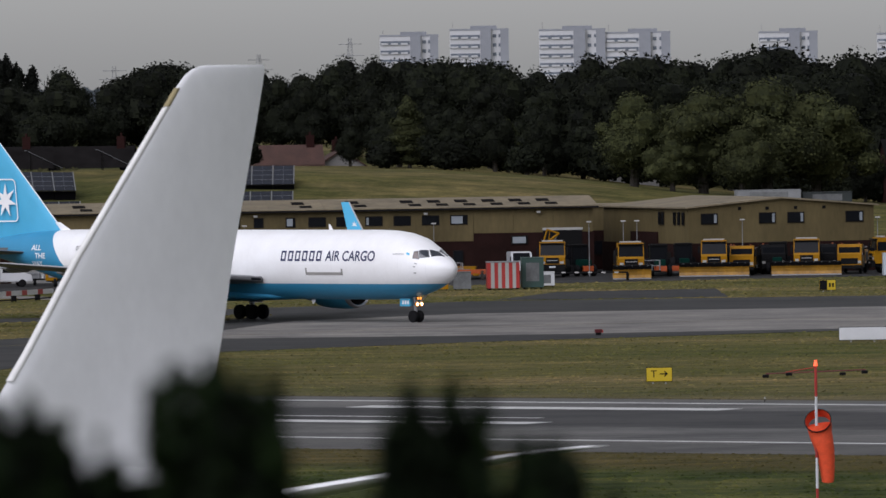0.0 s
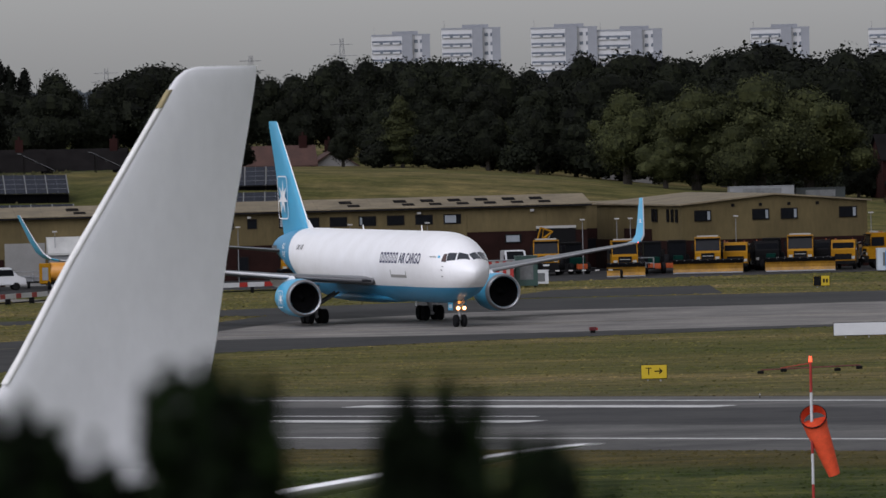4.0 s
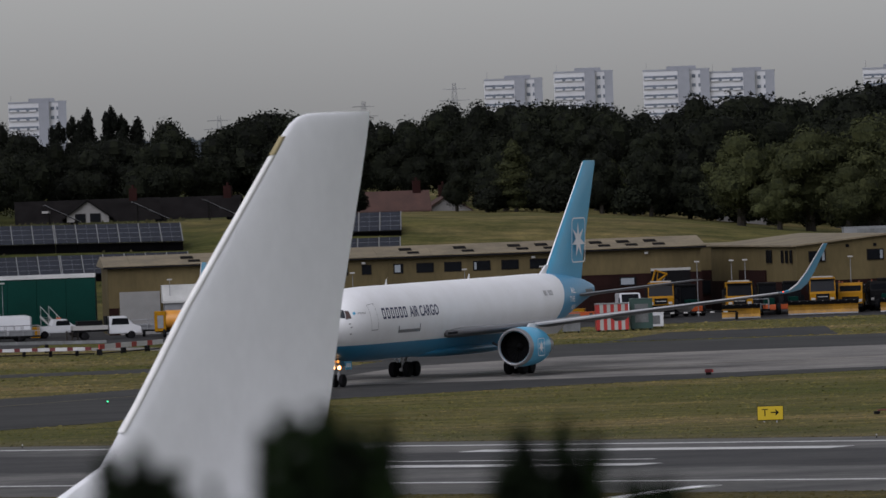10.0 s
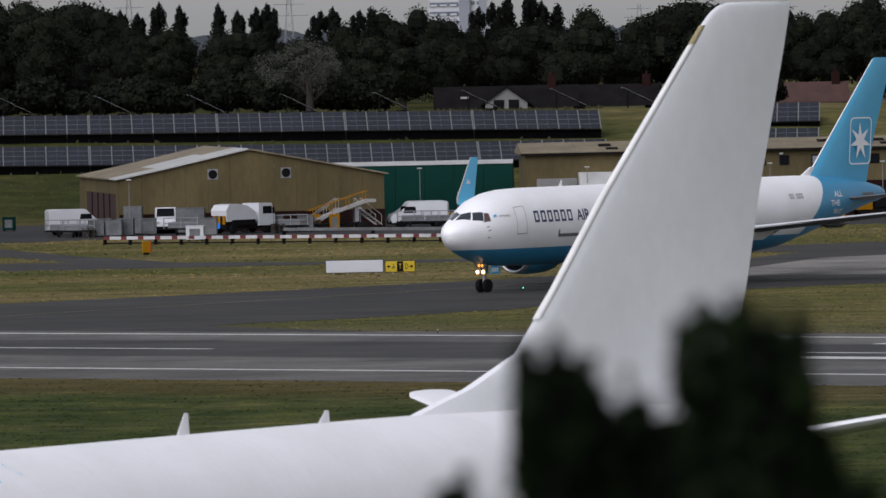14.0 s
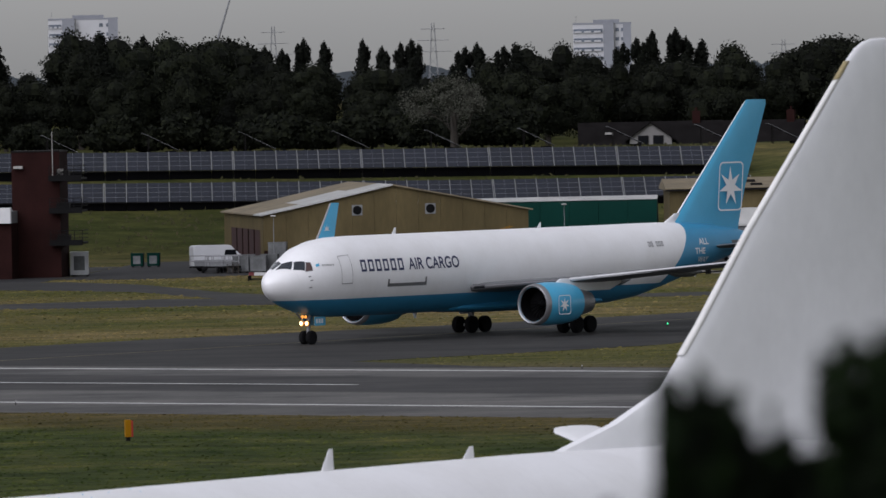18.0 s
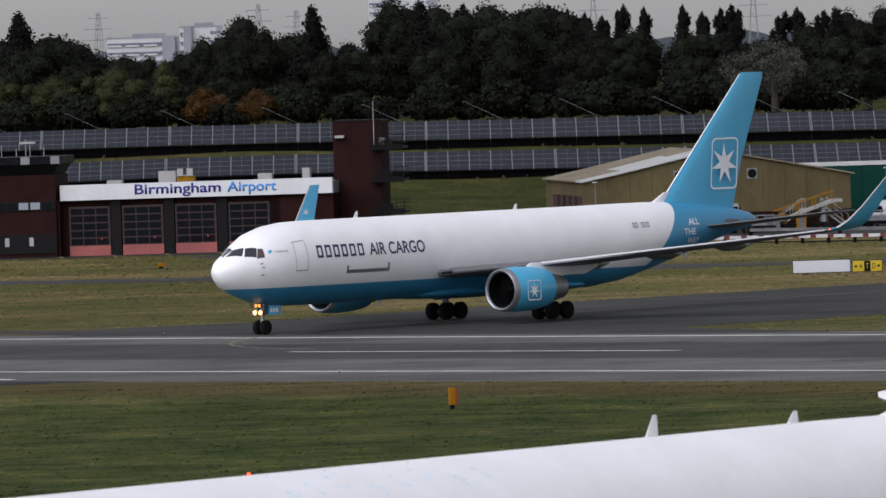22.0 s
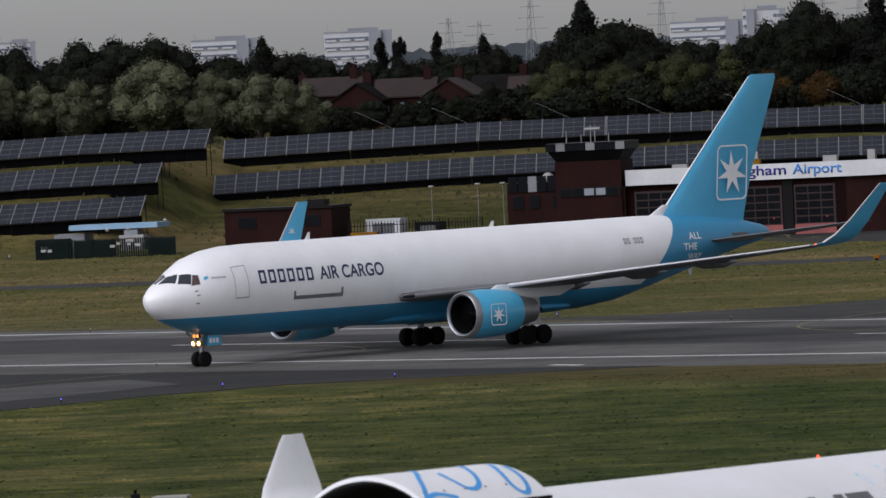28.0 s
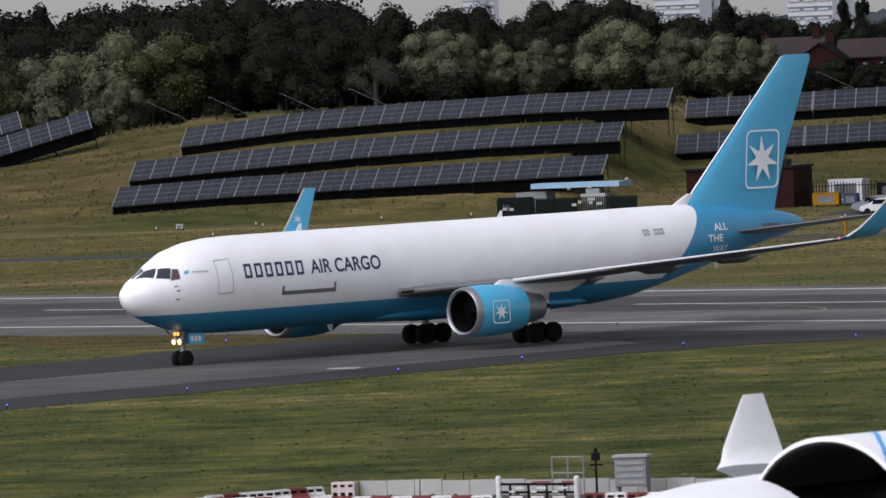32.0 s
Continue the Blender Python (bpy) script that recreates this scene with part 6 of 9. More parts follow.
def solar_field():
    a = solar_table(6)
    pitch = 13.57
    def place(x, y, z, rz, ry=0.0, sx=1.0):
        m = pose(x, y, z, 0, ry, rz)
        if not place.used:
            place.used = True
            a.matrix_basis = m
            return a
        return copy_thing(a, m)
    place.used = False
    # two straight rows along the bank
    for row, (x_end, n) in enumerate(((-36.6, 11), (-35.4, 11))):
        for i in range(n):
            x = x_end - pitch * (i + 1)
            (y, za), (yb, zb) = straight_row(row, x), straight_row(row, x + pitch)
            place(x, y, za, 6.6, -math.degrees(math.atan2(zb - za, pitch)))
    for yo, zo in ((0, 7.6), (-11, 5.0)):
        place(-13.4 - 13.6, 929 + yo, zo + 0.05, 0)
    # three rows round the shoulder of the bank
    for d, line in PANEL_ROWS:
        for (xa, za), (xb, zb) in zip(line[1:], line[2:]):
            place(xa, d, za - 0.75, 1.0, -math.degrees(math.atan2(zb - za, xb - xa)))
    for x, y, z in ((-262.0, 901.5, 5.9), (-272.5, 911.0, 6.1)):
        place(x, y, z, 15, -14.5)
    # rows that run away over the top, seen end on
    b = solar_table(3)
    first = True
    for x, y in [(v, 955) for v in (-31.4, -39.2, -48.9, -58.7, -68.9, -79.1, -89.4, -100.1, -111.3, -122.4, -133.7, -144.4, -154.9, -166.6, -175.4, -185.2)] + [(-219.2, 915), (-227.0, 915), (-234.9, 915), (-241.9, 915)]:
        m = pose(x, y, max(height(x, y) - 0.4, 9.55 + 0.3 * smooth01((-60 - x) / 40)) if x > -200 else max(height(x, y) - 0.4, 9.8 + 0.5 * smooth01((x + 236) / 16)), 0, 0, 92.0 - math.degrees(math.atan2(x, y)))
        if first:
            b.matrix_basis, first = m, False
        else:
            copy_thing(b, m)


solar_field()


# ---- vehicles ----
AMBERLENS = mat("amber_beacon_lens", (0.20, 0.045, 0.008), 0.4, var=0.1)
BLADE = mat("worn_blade_yellow", (0.30, 0.15, 0.008), 0.55, var=0.35, scale=0.8)


def road_wheels(parent, xs, ys, r, w=0.24):
    for x in xs:
        for y in ys:
            wheel("wheel", r, w, parent, x, y, r)


def place_thing(build, spots):
    """Builds a thing once and sets copies at (x, y, turn)."""
    first = None
    for x, y, rz in spots:
        m = pose(x, y, 0.02, 0, 0, rz)
        if first is None:
            first = build()
            first.matrix_basis = m
        else:
            copy_thing(first, m)
    return first


def car_body(parent, L, W, prof, glass, paint, label):
    bm = profile(prof, -W / 2, W / 2)
    es = [e for e in bm.edges]
    bmesh.ops.bevel(bm, geom=es, offset=0.07, segments=2, affect='EDGES')
    part("body", bm, paint, parent, label, smooth=True)
    for (y0, z0), (y1, z1), name in glass:
        for k in (-1, 1):
            bm = bmesh.new()
            v = [bm.verts.new(p) for p in ((k * (W / 2 + 0.012), y0, z0), (k * (W / 2 + 0.012), y1, z0), (k * (W / 2 + 0.012), y1 - 0.12 * (1 if y1 > y0 else -1), z1), (k * (W / 2 + 0.012), y0 + 0.12, z1))]
            bm.faces.new(v if k > 0 else v[::-1])
            part(name, bm, GLASS, parent)


def van(paint=None, label="white panel van with dark windows", cat="van"):
    def build():
        t = thing("van", 0, 0, 0, 0, label, cat, "parked vehicles")
        car_body(t, 5.4, 2.0, [(-2.7, 0.4), (-2.7, 2.35), (-2.5, 2.45), (0.9, 2.45), (1.7, 1.55), (2.6, 1.25), (2.7, 0.9), (2.7, 0.4)], [((0.25, 1.4), (1.5, 2.0), "side_window")], paint or VANWHITE, "white van body")
        bm = bmesh.new()
        bm.faces.new([bm.verts.new(p) for p in ((-0.85, 1.68, 1.62), (0.85, 1.68, 1.62), (0.8, 1.02, 2.36), (-0.8, 1.02, 2.36))])
        part("windscreen", bm, GLASS, t)
        part("bumper", box(-1.0, 1.0, 2.62, 2.78, 0.35, 0.7, None, 0.04), BLACK, t)
        part("sill", box(-1.02, 1.02, -2.6, 2.6, 0.32, 0.5), BLACK, t)
        for k in (-1, 1):
            part("headlight", box(k * 0.75 - 0.17, k * 0.75 + 0.17, 2.6, 2.72, 0.95, 1.15), SHUTTER, t)
        road_wheels(t, (-0.92, 0.92), (-1.7, 1.65), 0.36)
        return t
    return build


def hatchback(paint, label):
    def build():
        t = thing("car", 0, 0, 0, 0, label, "car", "parked cars")
        car_body(t, 4.2, 1.75, [(-2.05, 0.3), (-2.05, 0.85), (-1.75, 1.0), (-1.45, 1.42), (-0.2, 1.5), (0.55, 1.4), (1.1, 0.98), (2.0, 0.8), (2.1, 0.5), (2.05, 0.3)], [((-1.5, 0.95), (0.8, 1.36), "side_window")], paint, "car body")
        bm = bmesh.new()
        bm.faces.new([bm.verts.new(p) for p in ((-0.7, 1.12, 1.02), (0.7, 1.12, 1.02), (0.62, 0.6, 1.4), (-0.62, 0.6, 1.4))])
        bm.faces.new([bm.verts.new(p) for p in ((-0.62, -1.46, 1.4), (0.62, -1.46, 1.4), (0.7, -1.78, 1.03), (-0.7, -1.78, 1.03))])
        part("screen", bm, GLASS, t)
        road_wheels(t, (-0.8, 0.8), (-1.3, 1.3), 0.31, 0.2)
        return t
    return build


def pickup():
    t = thing("pickup", 0, 0, 0, 0, "white pickup with a roof light bar", "pickup", "parked vehicles")
    car_body(t, 5.2, 1.9, [(-2.6, 0.5), (-2.6, 1.15), (-0.8, 1.15), (-0.6, 1.8), (0.6, 1.8), (1.2, 1.15), (2.5, 1.0), (2.6, 0.5)], [((-0.5, 1.2), (0.95, 1.68), "side_window")], VANWHITE, "white pickup body")
    bm = bmesh.new()
    bm.faces.new([bm.verts.new(p) for p in ((-0.78, 1.22, 1.17), (0.78, 1.22, 1.17), (0.7, 0.66, 1.74), (-0.7, 0.66, 1.74))])
    part("windscreen", bm, GLASS, t)
    part("light_bar", box(-0.6, 0.6, -0.1, 0.1, 1.82, 1.95), ORANGE, t)
    part("grille", box(-0.6, 0.6, 2.56, 2.64, 0.6, 0.95), BLACK, t)
    road_wheels(t, (-0.85, 0.85), (-1.6, 1.6), 0.38)
    return t


def plough_truck(width, hopper=True):
    """A yellow truck; with no width it carries no blade."""
    def build():
        t = thing("snowplough_truck" if width else "yellow_truck", 0, 0, 0, 0, "yellow snowplough truck with its blade lowered" if width else "yellow truck cab and bare dark chassis", "truck", "snowploughs on the apron" if width else "parked vehicles")
        part("chassis", box(-1.0, 1.0, -5.0, 2.2, 0.6, 1.05), BLACK, t)
        cab = part("cab", profile([(0.2, 0.95), (0.2, 3.25), (0.4, 3.4), (1.9, 3.4), (2.2, 2.2), (2.32, 1.9), (2.32, 0.95)], -1.22, 1.22), YELLOW, t, "yellow truck cab")
        bm = bmesh.new()
        for q in (((-1.16, 2.25, 2.05), (1.16, 2.25, 2.05), (1.1, 1.96, 3.22), (-1.1, 1.96, 3.22)),):
            bm.faces.new([bm.verts.new(p) for p in q])
        part("windscreen", bm, GLASS, cab)
        part("grille", box(-0.62, 0.62, 2.31, 2.38, 1.35, 1.9), BLACK, cab)
        part("grille_bar", box(-0.5, 0.5, 2.37, 2.4, 1.6, 1.66), SHUTTER, cab)
        part("bumper", box(-1.24, 1.24, 2.2, 2.5, 0.6, 1.25, None, 0.05), BLACK, cab, "black bumper")
        part("visor", box(-1.18, 1.18, 1.95, 2.2, 3.2, 3.3), BLACK, cab)
        part("light_bar", box(-1.0, 1.0, 1.2, 1.6, 3.42, 3.55, None, 0.03), SHUTTER, cab, "pale roof light bar")
        for k in (-1, 1):
            part("side_window", box(k * 1.23 - 0.012, k * 1.23 + 0.012, 0.7, 1.95, 2.15, 3.0), GLASS, cab)
            part("mirror", box(k * 1.42 - 0.09, k * 1.42 + 0.09, 2.1, 2.25, 2.2, 2.85), BLACK, cab)
            part("headlight", box(k * 0.9 - 0.18, k * 0.9 + 0.18, 2.31, 2.37, 1.32, 1.55), SHUTTER, cab)
            part("beacon", tube((k * 0.7, 0.8, 3.4), (k * 0.7, 0.8, 3.54), 0.08, 0.06, 10), AMBERLENS, cab, "orange beacon")
        part("number_plate", box(-0.3, 0.3, 2.5, 2.52, 0.95, 1.1), VANWHITE, cab, "plain pale plate")
        if hopper:
            part("brush_unit", box(-1.15, 1.15, -4.9, -0.1, 1.1, 2.6, None, 0.08), BLACK, t, "black sweeper body")
            for y in (-4.6, -2.4, -0.3):
                part("yellow_hoop", loft([[(1.2 * math.cos(a) * k, y, 1.1 + 1.75 * math.sin(a) ** 0.6 * k) for a in [math.pi * i / 8 for i in range(9)]] for k in (1.0, 0.93)]), YELLOW, t, "yellow hoop")
        road_wheels(t, (-1.0, 1.0), (-3.6, -2.3, 1.2), 0.5, 0.32)
        if not width:
            return t
        prof = [(3.15, 0.12), (3.02, 0.4), (3.06, 0.75), (3.22, 1.0), (3.3, 0.98), (3.16, 0.74), (3.12, 0.42), (3.24, 0.12)]
        blade = part("plough_blade", profile(prof, -width / 2, width / 2), BLADE, t, "worn yellow plough blade")
        part("blade_flap", profile([(3.2, 0.98), (3.5, 1.36), (3.56, 1.3), (3.28, 0.93)], -width / 2, width / 2), RUBBER, blade, "black rubber flap")
        n = max(4, int(width * 1.4))
        for i in range(n):
            x = -width / 2 + width * (i + 0.5) / n
            part("flap_bolt", box(x - 0.05, x + 0.05, 3.42, 3.6, 1.24, 1.3), YARDGREY, blade)
        for i in range(1, n, 2):
            x = -width / 2 + width * i / n
            part("blade_rib", profile([(3.3, 0.12), (3.18, 0.45), (3.2, 0.75), (3.34, 0.98), (3.3, 0.7), (3.26, 0.4)], x - 0.03, x + 0.03), BLADE, blade)
        part("cutting_edge", box(-width / 2, width / 2, 3.14, 3.3, 0.02, 0.14), STEEL, blade)
        part("push_frame", box(-0.8, 0.8, 2.2, 3.1, 0.4, 0.7), BLACK, t)
        return t
    return build


def box_truck(body, cabmat, label, tank=False):
    def build():
        t = thing("truck", 0, 0, 0, 0, label, "truck", "parked vehicles")
        cab = part("cab", profile([(1.6, 0.7), (1.6, 2.8), (3.2, 2.8), (3.6, 1.9), (3.65, 0.7)], -1.15, 1.15), cabmat, t, "truck cab")
        part("windscreen", box(-1.0, 1.0, 3.4, 3.55, 1.75, 2.55), GLASS, cab)
        for k in (-1, 1):
            part("side_window", box(k * 1.16 - 0.01, k * 1.16 + 0.01, 2.1, 3.2, 1.8, 2.5), GLASS, cab)
        part("chassis", box(-0.95, 0.95, -2.4 if tank else -3.6, 3.5, 0.45 if tank else 0.55, 1.0 if tank else 0.85), BLACK, t)
        if tank:
            part("hopper", profile([(-2.3, 1.15), (-2.4, 2.2), (-2.0, 2.72), (-0.9, 2.8), (0.3, 2.6), (1.35, 1.95), (1.4, 1.15)], -1.08, 1.08), body, t, "white sweeper hopper", smooth=True)
            part("side_tank", box(-1.12, 1.12, -1.7, 1.2, 0.75, 1.3), BLACK, t, "dark water tank")
            for i in range(6):
                part("chevron", box(-1.0 + i * 0.33, -0.67 + i * 0.33, -2.5, -2.42, 0.9, 1.7), YELLOW if i % 2 else BLACK, t, "yellow and black rear chevron")
            part("arrow_sign", shift(turned([(-0.02, 0.02), (-0.02, 0.3), (0.02, 0.3)], 16), 0.0, -2.5, 0.75), mat("sign_blue_disc", (0.02, 0.2, 0.7), 0.5, var=0.05), t, "round blue arrow sign")
            part("side_brush", tube((0.9, 0.0, 0.1), (0.9, 0.0, 0.5), 0.35, 0.2, 12), BLACK, t)
            part("suction_pipe", tube((-0.9, 1.0, 0.4), (-0.9, 0.9, 2.6), 0.14, 0.14, 10), BLACK, t)
        else:
            part("body", box(-1.15, 1.15, -3.6, -0.4, 0.9, 2.2, None, 0.05), body, t, "truck body")
            part("machine_housing", box(-1.1, 1.1, -0.3, 1.4, 0.9, 2.6, None, 0.05), BLACK, t, "dark machine housing")
            for k in (-1, 1):
                part("locker_door", box(k * 1.16 - 0.012, k * 1.16 + 0.012, -3.2, -0.8, 1.15, 1.95), BLACK, t)
                part("body_rail", tube((k * 1.05, -3.5, 2.45), (k * 1.05, -0.5, 2.45), 0.04, 0.04, 6), STEEL, t)
        part("front_grille", box(-0.8, 0.8, 3.62, 3.68, 0.95, 1.5), BLACK, cab)
        part("front_bumper", box(-1.17, 1.17, 3.45, 3.75, 0.5, 0.85, None, 0.04), BLACK, cab)
        for k in (-1, 1):
            part("headlight", box(k * 0.95 - 0.15, k * 0.95 + 0.15, 3.63, 3.69, 1.0, 1.25), SHUTTER, cab)
            part("mirror", box(k * 1.35 - 0.08, k * 1.35 + 0.08, 3.2, 3.32, 1.8, 2.4), BLACK, cab)
            part("beacon", tube((k * 0.8, 2.2, 2.8), (k * 0.8, 2.2, 2.94), 0.08, 0.06, 10), AMBERLENS, cab, "orange beacon")
        road_wheels(t, (-0.95, 0.95), (-1.5 if tank else -2.6, 2.6), 0.45, 0.3)
        return t
    return build


def tractor():
    t = thing("tractor", 0, 0, 0, 0, "dark green tractor with a glazed cab", "tractor", "parked vehicles")
    part("bonnet", box(-0.45, 0.45, 0.4, 2.4, 0.9, 1.6, None, 0.08), GREEN, t)
    cab = part("cab", box(-0.8, 0.8, -1.3, 0.4, 1.1, 2.9, None, 0.06), GLASS, t, "glazed cab")
    part("cab_roof", box(-0.85, 0.85, -1.4, 0.5, 2.85, 3.05, None, 0.05), BLACK, cab)
    for k in (-1, 1):
        for y in (-1.3, 0.4):
            part("cab_post", box(k * 0.8 - 0.05, k * 0.8 + 0.05, y - 0.05, y + 0.05, 1.1, 2.9), BLACK, cab)
        wheel("rear_wheel", 0.85, 0.5, t, k * 0.95, -0.8, 0.85)
        wheel("front_wheel", 0.55, 0.4, t, k * 0.85, 1.8, 0.55)
    part("front_weight", box(-0.5, 0.5, 2.4, 2.8, 0.5, 1.0, None, 0.04), ORANGE, t)
    return t


def mower_deck():
    t = thing("sweeper_attachment", 0, 0, 0, 0, "low orange and steel runway sweeper attachment", "machine", "parked vehicles")
    part("brush", tube((-1.6, 0, 0.45), (1.6, 0, 0.45), 0.42, 0.42, 14), STEEL, t)
    part("hood", profile([(-0.5, 0.5), (-0.5, 0.95), (0.5, 0.95), (0.6, 0.5)], -1.7, 1.7), ORANGE, t)
    part("drawbar", box(-0.1, 0.1, -2.0, -0.4, 0.4, 0.6), YELLOW, t)
    return t


def tank_trailer():
    t = thing("tank_trailer", 0, 0, 0, 0, "orange-yellow bowser trailer with a grey cabinet", "trailer")
    part("tank", loft([[(x, 1.0 * math.cos(a), 1.65 + 0.9 * math.sin(a)) for a in [2 * math.pi * i / 20 for i in range(20)]] for x in (-1.3, -1.1, 2.2, 2.4)]), mat("bowser_orange", (0.62, 0.27, 0.04), 0.4, var=0.15), t, "orange tank", smooth=True)
    part("cabinet", box(-2.3, -1.2, -1.0, 1.0, 0.6, 2.5, None, 0.05), YELLOW, t, "yellow pump cabinet")
    part("hatch", box(-2.0, -1.45, -1.03, -1.0, 0.9, 2.1), GREYBOX, t)
    part("chassis", box(-2.2, 2.4, -0.8, 0.8, 0.5, 0.75), BLACK, t)
    road_wheels(t, (-1.4, 1.5), (-0.85, 0.85), 0.42)
    return t


def flatbed():
    t = thing("flatbed_truck", 0, 0, 0, 0, "white crew-cab flatbed truck with a dark load bed", "truck", "parked vehicles")
    car_body(t, 6, 2.0, [(0.2, 0.5), (0.2, 2.15), (1.8, 2.15), (2.4, 1.35), (3.2, 1.15), (3.3, 0.5)], [((0.4, 1.35), (2.1, 1.95), "side_window")], VANWHITE, "white crew cab")
    part("bed", box(-1.05, 1.05, -3.2, 0.1, 0.75, 0.95), BLACK, t)
    part("headboard", box(-1.05, 1.05, -0.1, 0.05, 0.95, 2.2), BLACK, t)
    part("dropside", box(-1.08, 1.08, -3.25, 0.1, 0.95, 1.35), SHUTTER, t, "pale dropside")
    part("load", box(-0.8, 0.8, -2.8, -0.4, 1.35, 1.8), BLACK, t)
    road_wheels(t, (-0.9, 0.9), (-2.1, 2.3), 0.38)
    return t


def belt_loader():
    t = thing("passenger_steps", 0, 0, 0, 0, "white mobile steps with yellow handrails", "airstairs")
    part("ramp", profile([(-3.2, 0.7), (-3.2, 0.9), (2.6, 2.9), (3.4, 2.9), (3.4, 2.6), (2.6, 2.6)], -0.7, 0.7), SHUTTER, t, "pale stair flight")
    for k in (-1, 1):
        part("handrail", tube((k * 0.7, -3.1, 1.9), (k * 0.7, 2.7, 3.7), 0.03, 0.03, 6), YELLOW, t)
        for y in (-2.4, -0.8, 0.8, 2.4):
            part("rail_post", tube((k * 0.7, y, 1.0 + (y + 2.4) * 0.35), (k * 0.7, y, 2.1 + (y + 2.4) * 0.33), 0.035, 0.035, 6), YELLOW, t)
    part("chassis", box(-0.9, 0.9, -3.0, 2.8, 0.45, 0.7), BLACK, t)
    part("lift_post", box(-0.5, 0.5, 1.4, 1.8, 0.8, 2.5), STEEL, t)
    road_wheels(t, (-0.85, 0.85), (-2.2, 2.0), 0.36)
    return t


def crate(name, w, d, h, material, label, cat="box", legs=False):
    def build():
        t = thing(name, 0, 0, 0, 0, label, cat)
        part("body", box(-w / 2, w / 2, -d / 2, d / 2, 0.12, h, None, 0.03), material, t)
        part("lid", box(-w / 2 - 0.03, w / 2 + 0.03, -d / 2 - 0.03, d / 2 + 0.03, h, h + 0.07), material, t)
        for k in (-1, 1):
            part("skid", box(k * w * 0.38 - 0.06, k * w * 0.38 + 0.06, -d / 2, d / 2, 0, 0.12), BLACK, t)
        part("panel", box(-w * 0.3, w * 0.3, -d / 2 - 0.02, -d / 2, h * 0.25, h * 0.85), YARDGREY, t)
        return t
    return build


# fronts face -y (towards the camera) when turned by 180
place_thing(plough_truck(3.6), [(19.5, 819, 183)])
place_thing(plough_truck(6.6), [(27.7, 826, 178), (36.5, 825.5, 176)])
place_thing(plough_truck(3.4), [(-11.6, 830, 182)])
place_thing(box_truck(YELLOW, YELLOW, "yellow airfield truck with a crane body"), [(30.6, 829, 175), (41.0, 829, 172), (-5.8, 834, 100)])
place_thing(plough_truck(0, False), [(12.5, 831.5, 178), (44.9, 827, 100)])
place_thing(box_truck(BLACK, BLACK, "dark sweeper truck parked among the ploughs"), [(29.0, 833, 172), (38.4, 832, 178), (33.2, 834, 185)])
place_thing(tractor, [(15.0, 835, 200), (34.0, 832, 176), (22.5, 829, 185), (25.0, 833, 182)])
place_thing(mower_deck, [(23.2, 829, 10), (4.8, 826, 15)])
place_thing(pickup, [(18.4, 872, 155), (44.0, 836, 80), (32.8, 836, 100)])
place_thing(van(None, "white van parked before the shed doorway"), [(9.4, 833.5, 186)])
place_thing(van(), [(-50.6, 829.5, 88), (-82.5, 821.5, -72)])
place_thing(van(None, "white van parked nose on"), [(-73.8, 821.0, 184)])
place_thing(box_truck(VANWHITE, VANWHITE, "white sweeper truck with chevrons", True), [(-66.4, 814, -44)])
place_thing(flatbed, [(-40.2, 824.5, -80)])
place_thing(tank_trailer, [(-33.2, 823, 0)])
place_thing(belt_loader, [(-57.2, 818.5, -75)])
place_thing(pickup, [(-45.4, 838, -75)])
place_thing(box_truck(GREYBOX, BLACK, "dark ground support truck"), [(-27.5, 830, 85)])
place_thing(hatchback(BLACK, "dark hatchback parked by the fire station"), [(-137.2, 793.5, 80), (-143.6, 799, 95)])
place_thing(hatchback(VANWHITE, "white hatchback parked by the fire station"), [(-142.9, 790.5, 82), (-138.2, 801, 95), (48.0, 832, 80)])
place_thing(hatchback(GREYBOX, "grey hatchback parked by the fire station"), [(-144.2, 795, 90), (-146.0, 803, 90)])


def crane_boom():
    t = thing("knuckle_crane", 12.4, 833.6, 0, 180, "yellow folded knuckle-boom crane behind a truck cab", "crane")
    part("column", box(-0.22, 0.22, -0.22, 0.22, 0, 3.7, None, 0.03), YELLOW, t)
    part("main_boom", tube((0.0, 0.1, 3.6), (-0.75, 0.3, 4.15), 0.13, 0.1, 8), YELLOW, t)
    part("knuckle", tube((-0.75, 0.3, 4.15), (0.35, 0.35, 4.55), 0.1, 0.08, 8), YELLOW, t)
    part("outer_boom", tube((0.35, 0.35, 4.6), (0.75, 0.4, 3.3), 0.09, 0.08, 8), YELLOW, t)
    part("ram", tube((-0.2, 0.1, 3.3), (-0.6, 0.2, 3.95), 0.05, 0.05, 8), STEEL, t, "steel ram")
    part("brace", tube((0.1, 0.3, 4.45), (0.25, 0.2, 3.5), 0.05, 0.05, 6), YELLOW, t)


crane_boom()


def striped_container():
    t = thing("striped_container", 7.25, 781.5, 0, 3, "red and white striped equipment container", "container")
    n, w = 9, 2.9
    for i in range(n):
        part("stripe_panel", box(-w / 2 + i * w / n, -w / 2 + (i + 1) * w / n - 0.01, -1.1, 1.1, 0.15, 2.45), RED if i % 2 == 0 else SHUTTER, t, "red panel" if i % 2 == 0 else "white panel")
    part("roof", box(-w / 2 - 0.04, w / 2 + 0.04, -1.15, 1.15, 2.45, 2.53), GREYBOX, t)
    for k in (-1, 1):
        part("foot", box(k * 1.2 - 0.15, k * 1.2 + 0.15, -1.0, 1.0, 0, 0.15), BLACK, t)


striped_container()
place_thing(crate("green_cabinet", 2.0, 2.0, 2.75, mat("deep_green_cabinet", (0.018, 0.05, 0.042), 0.5, var=0.15), "dark green steel cabinet", "cabinet"), [(9.9, 783, 2)])
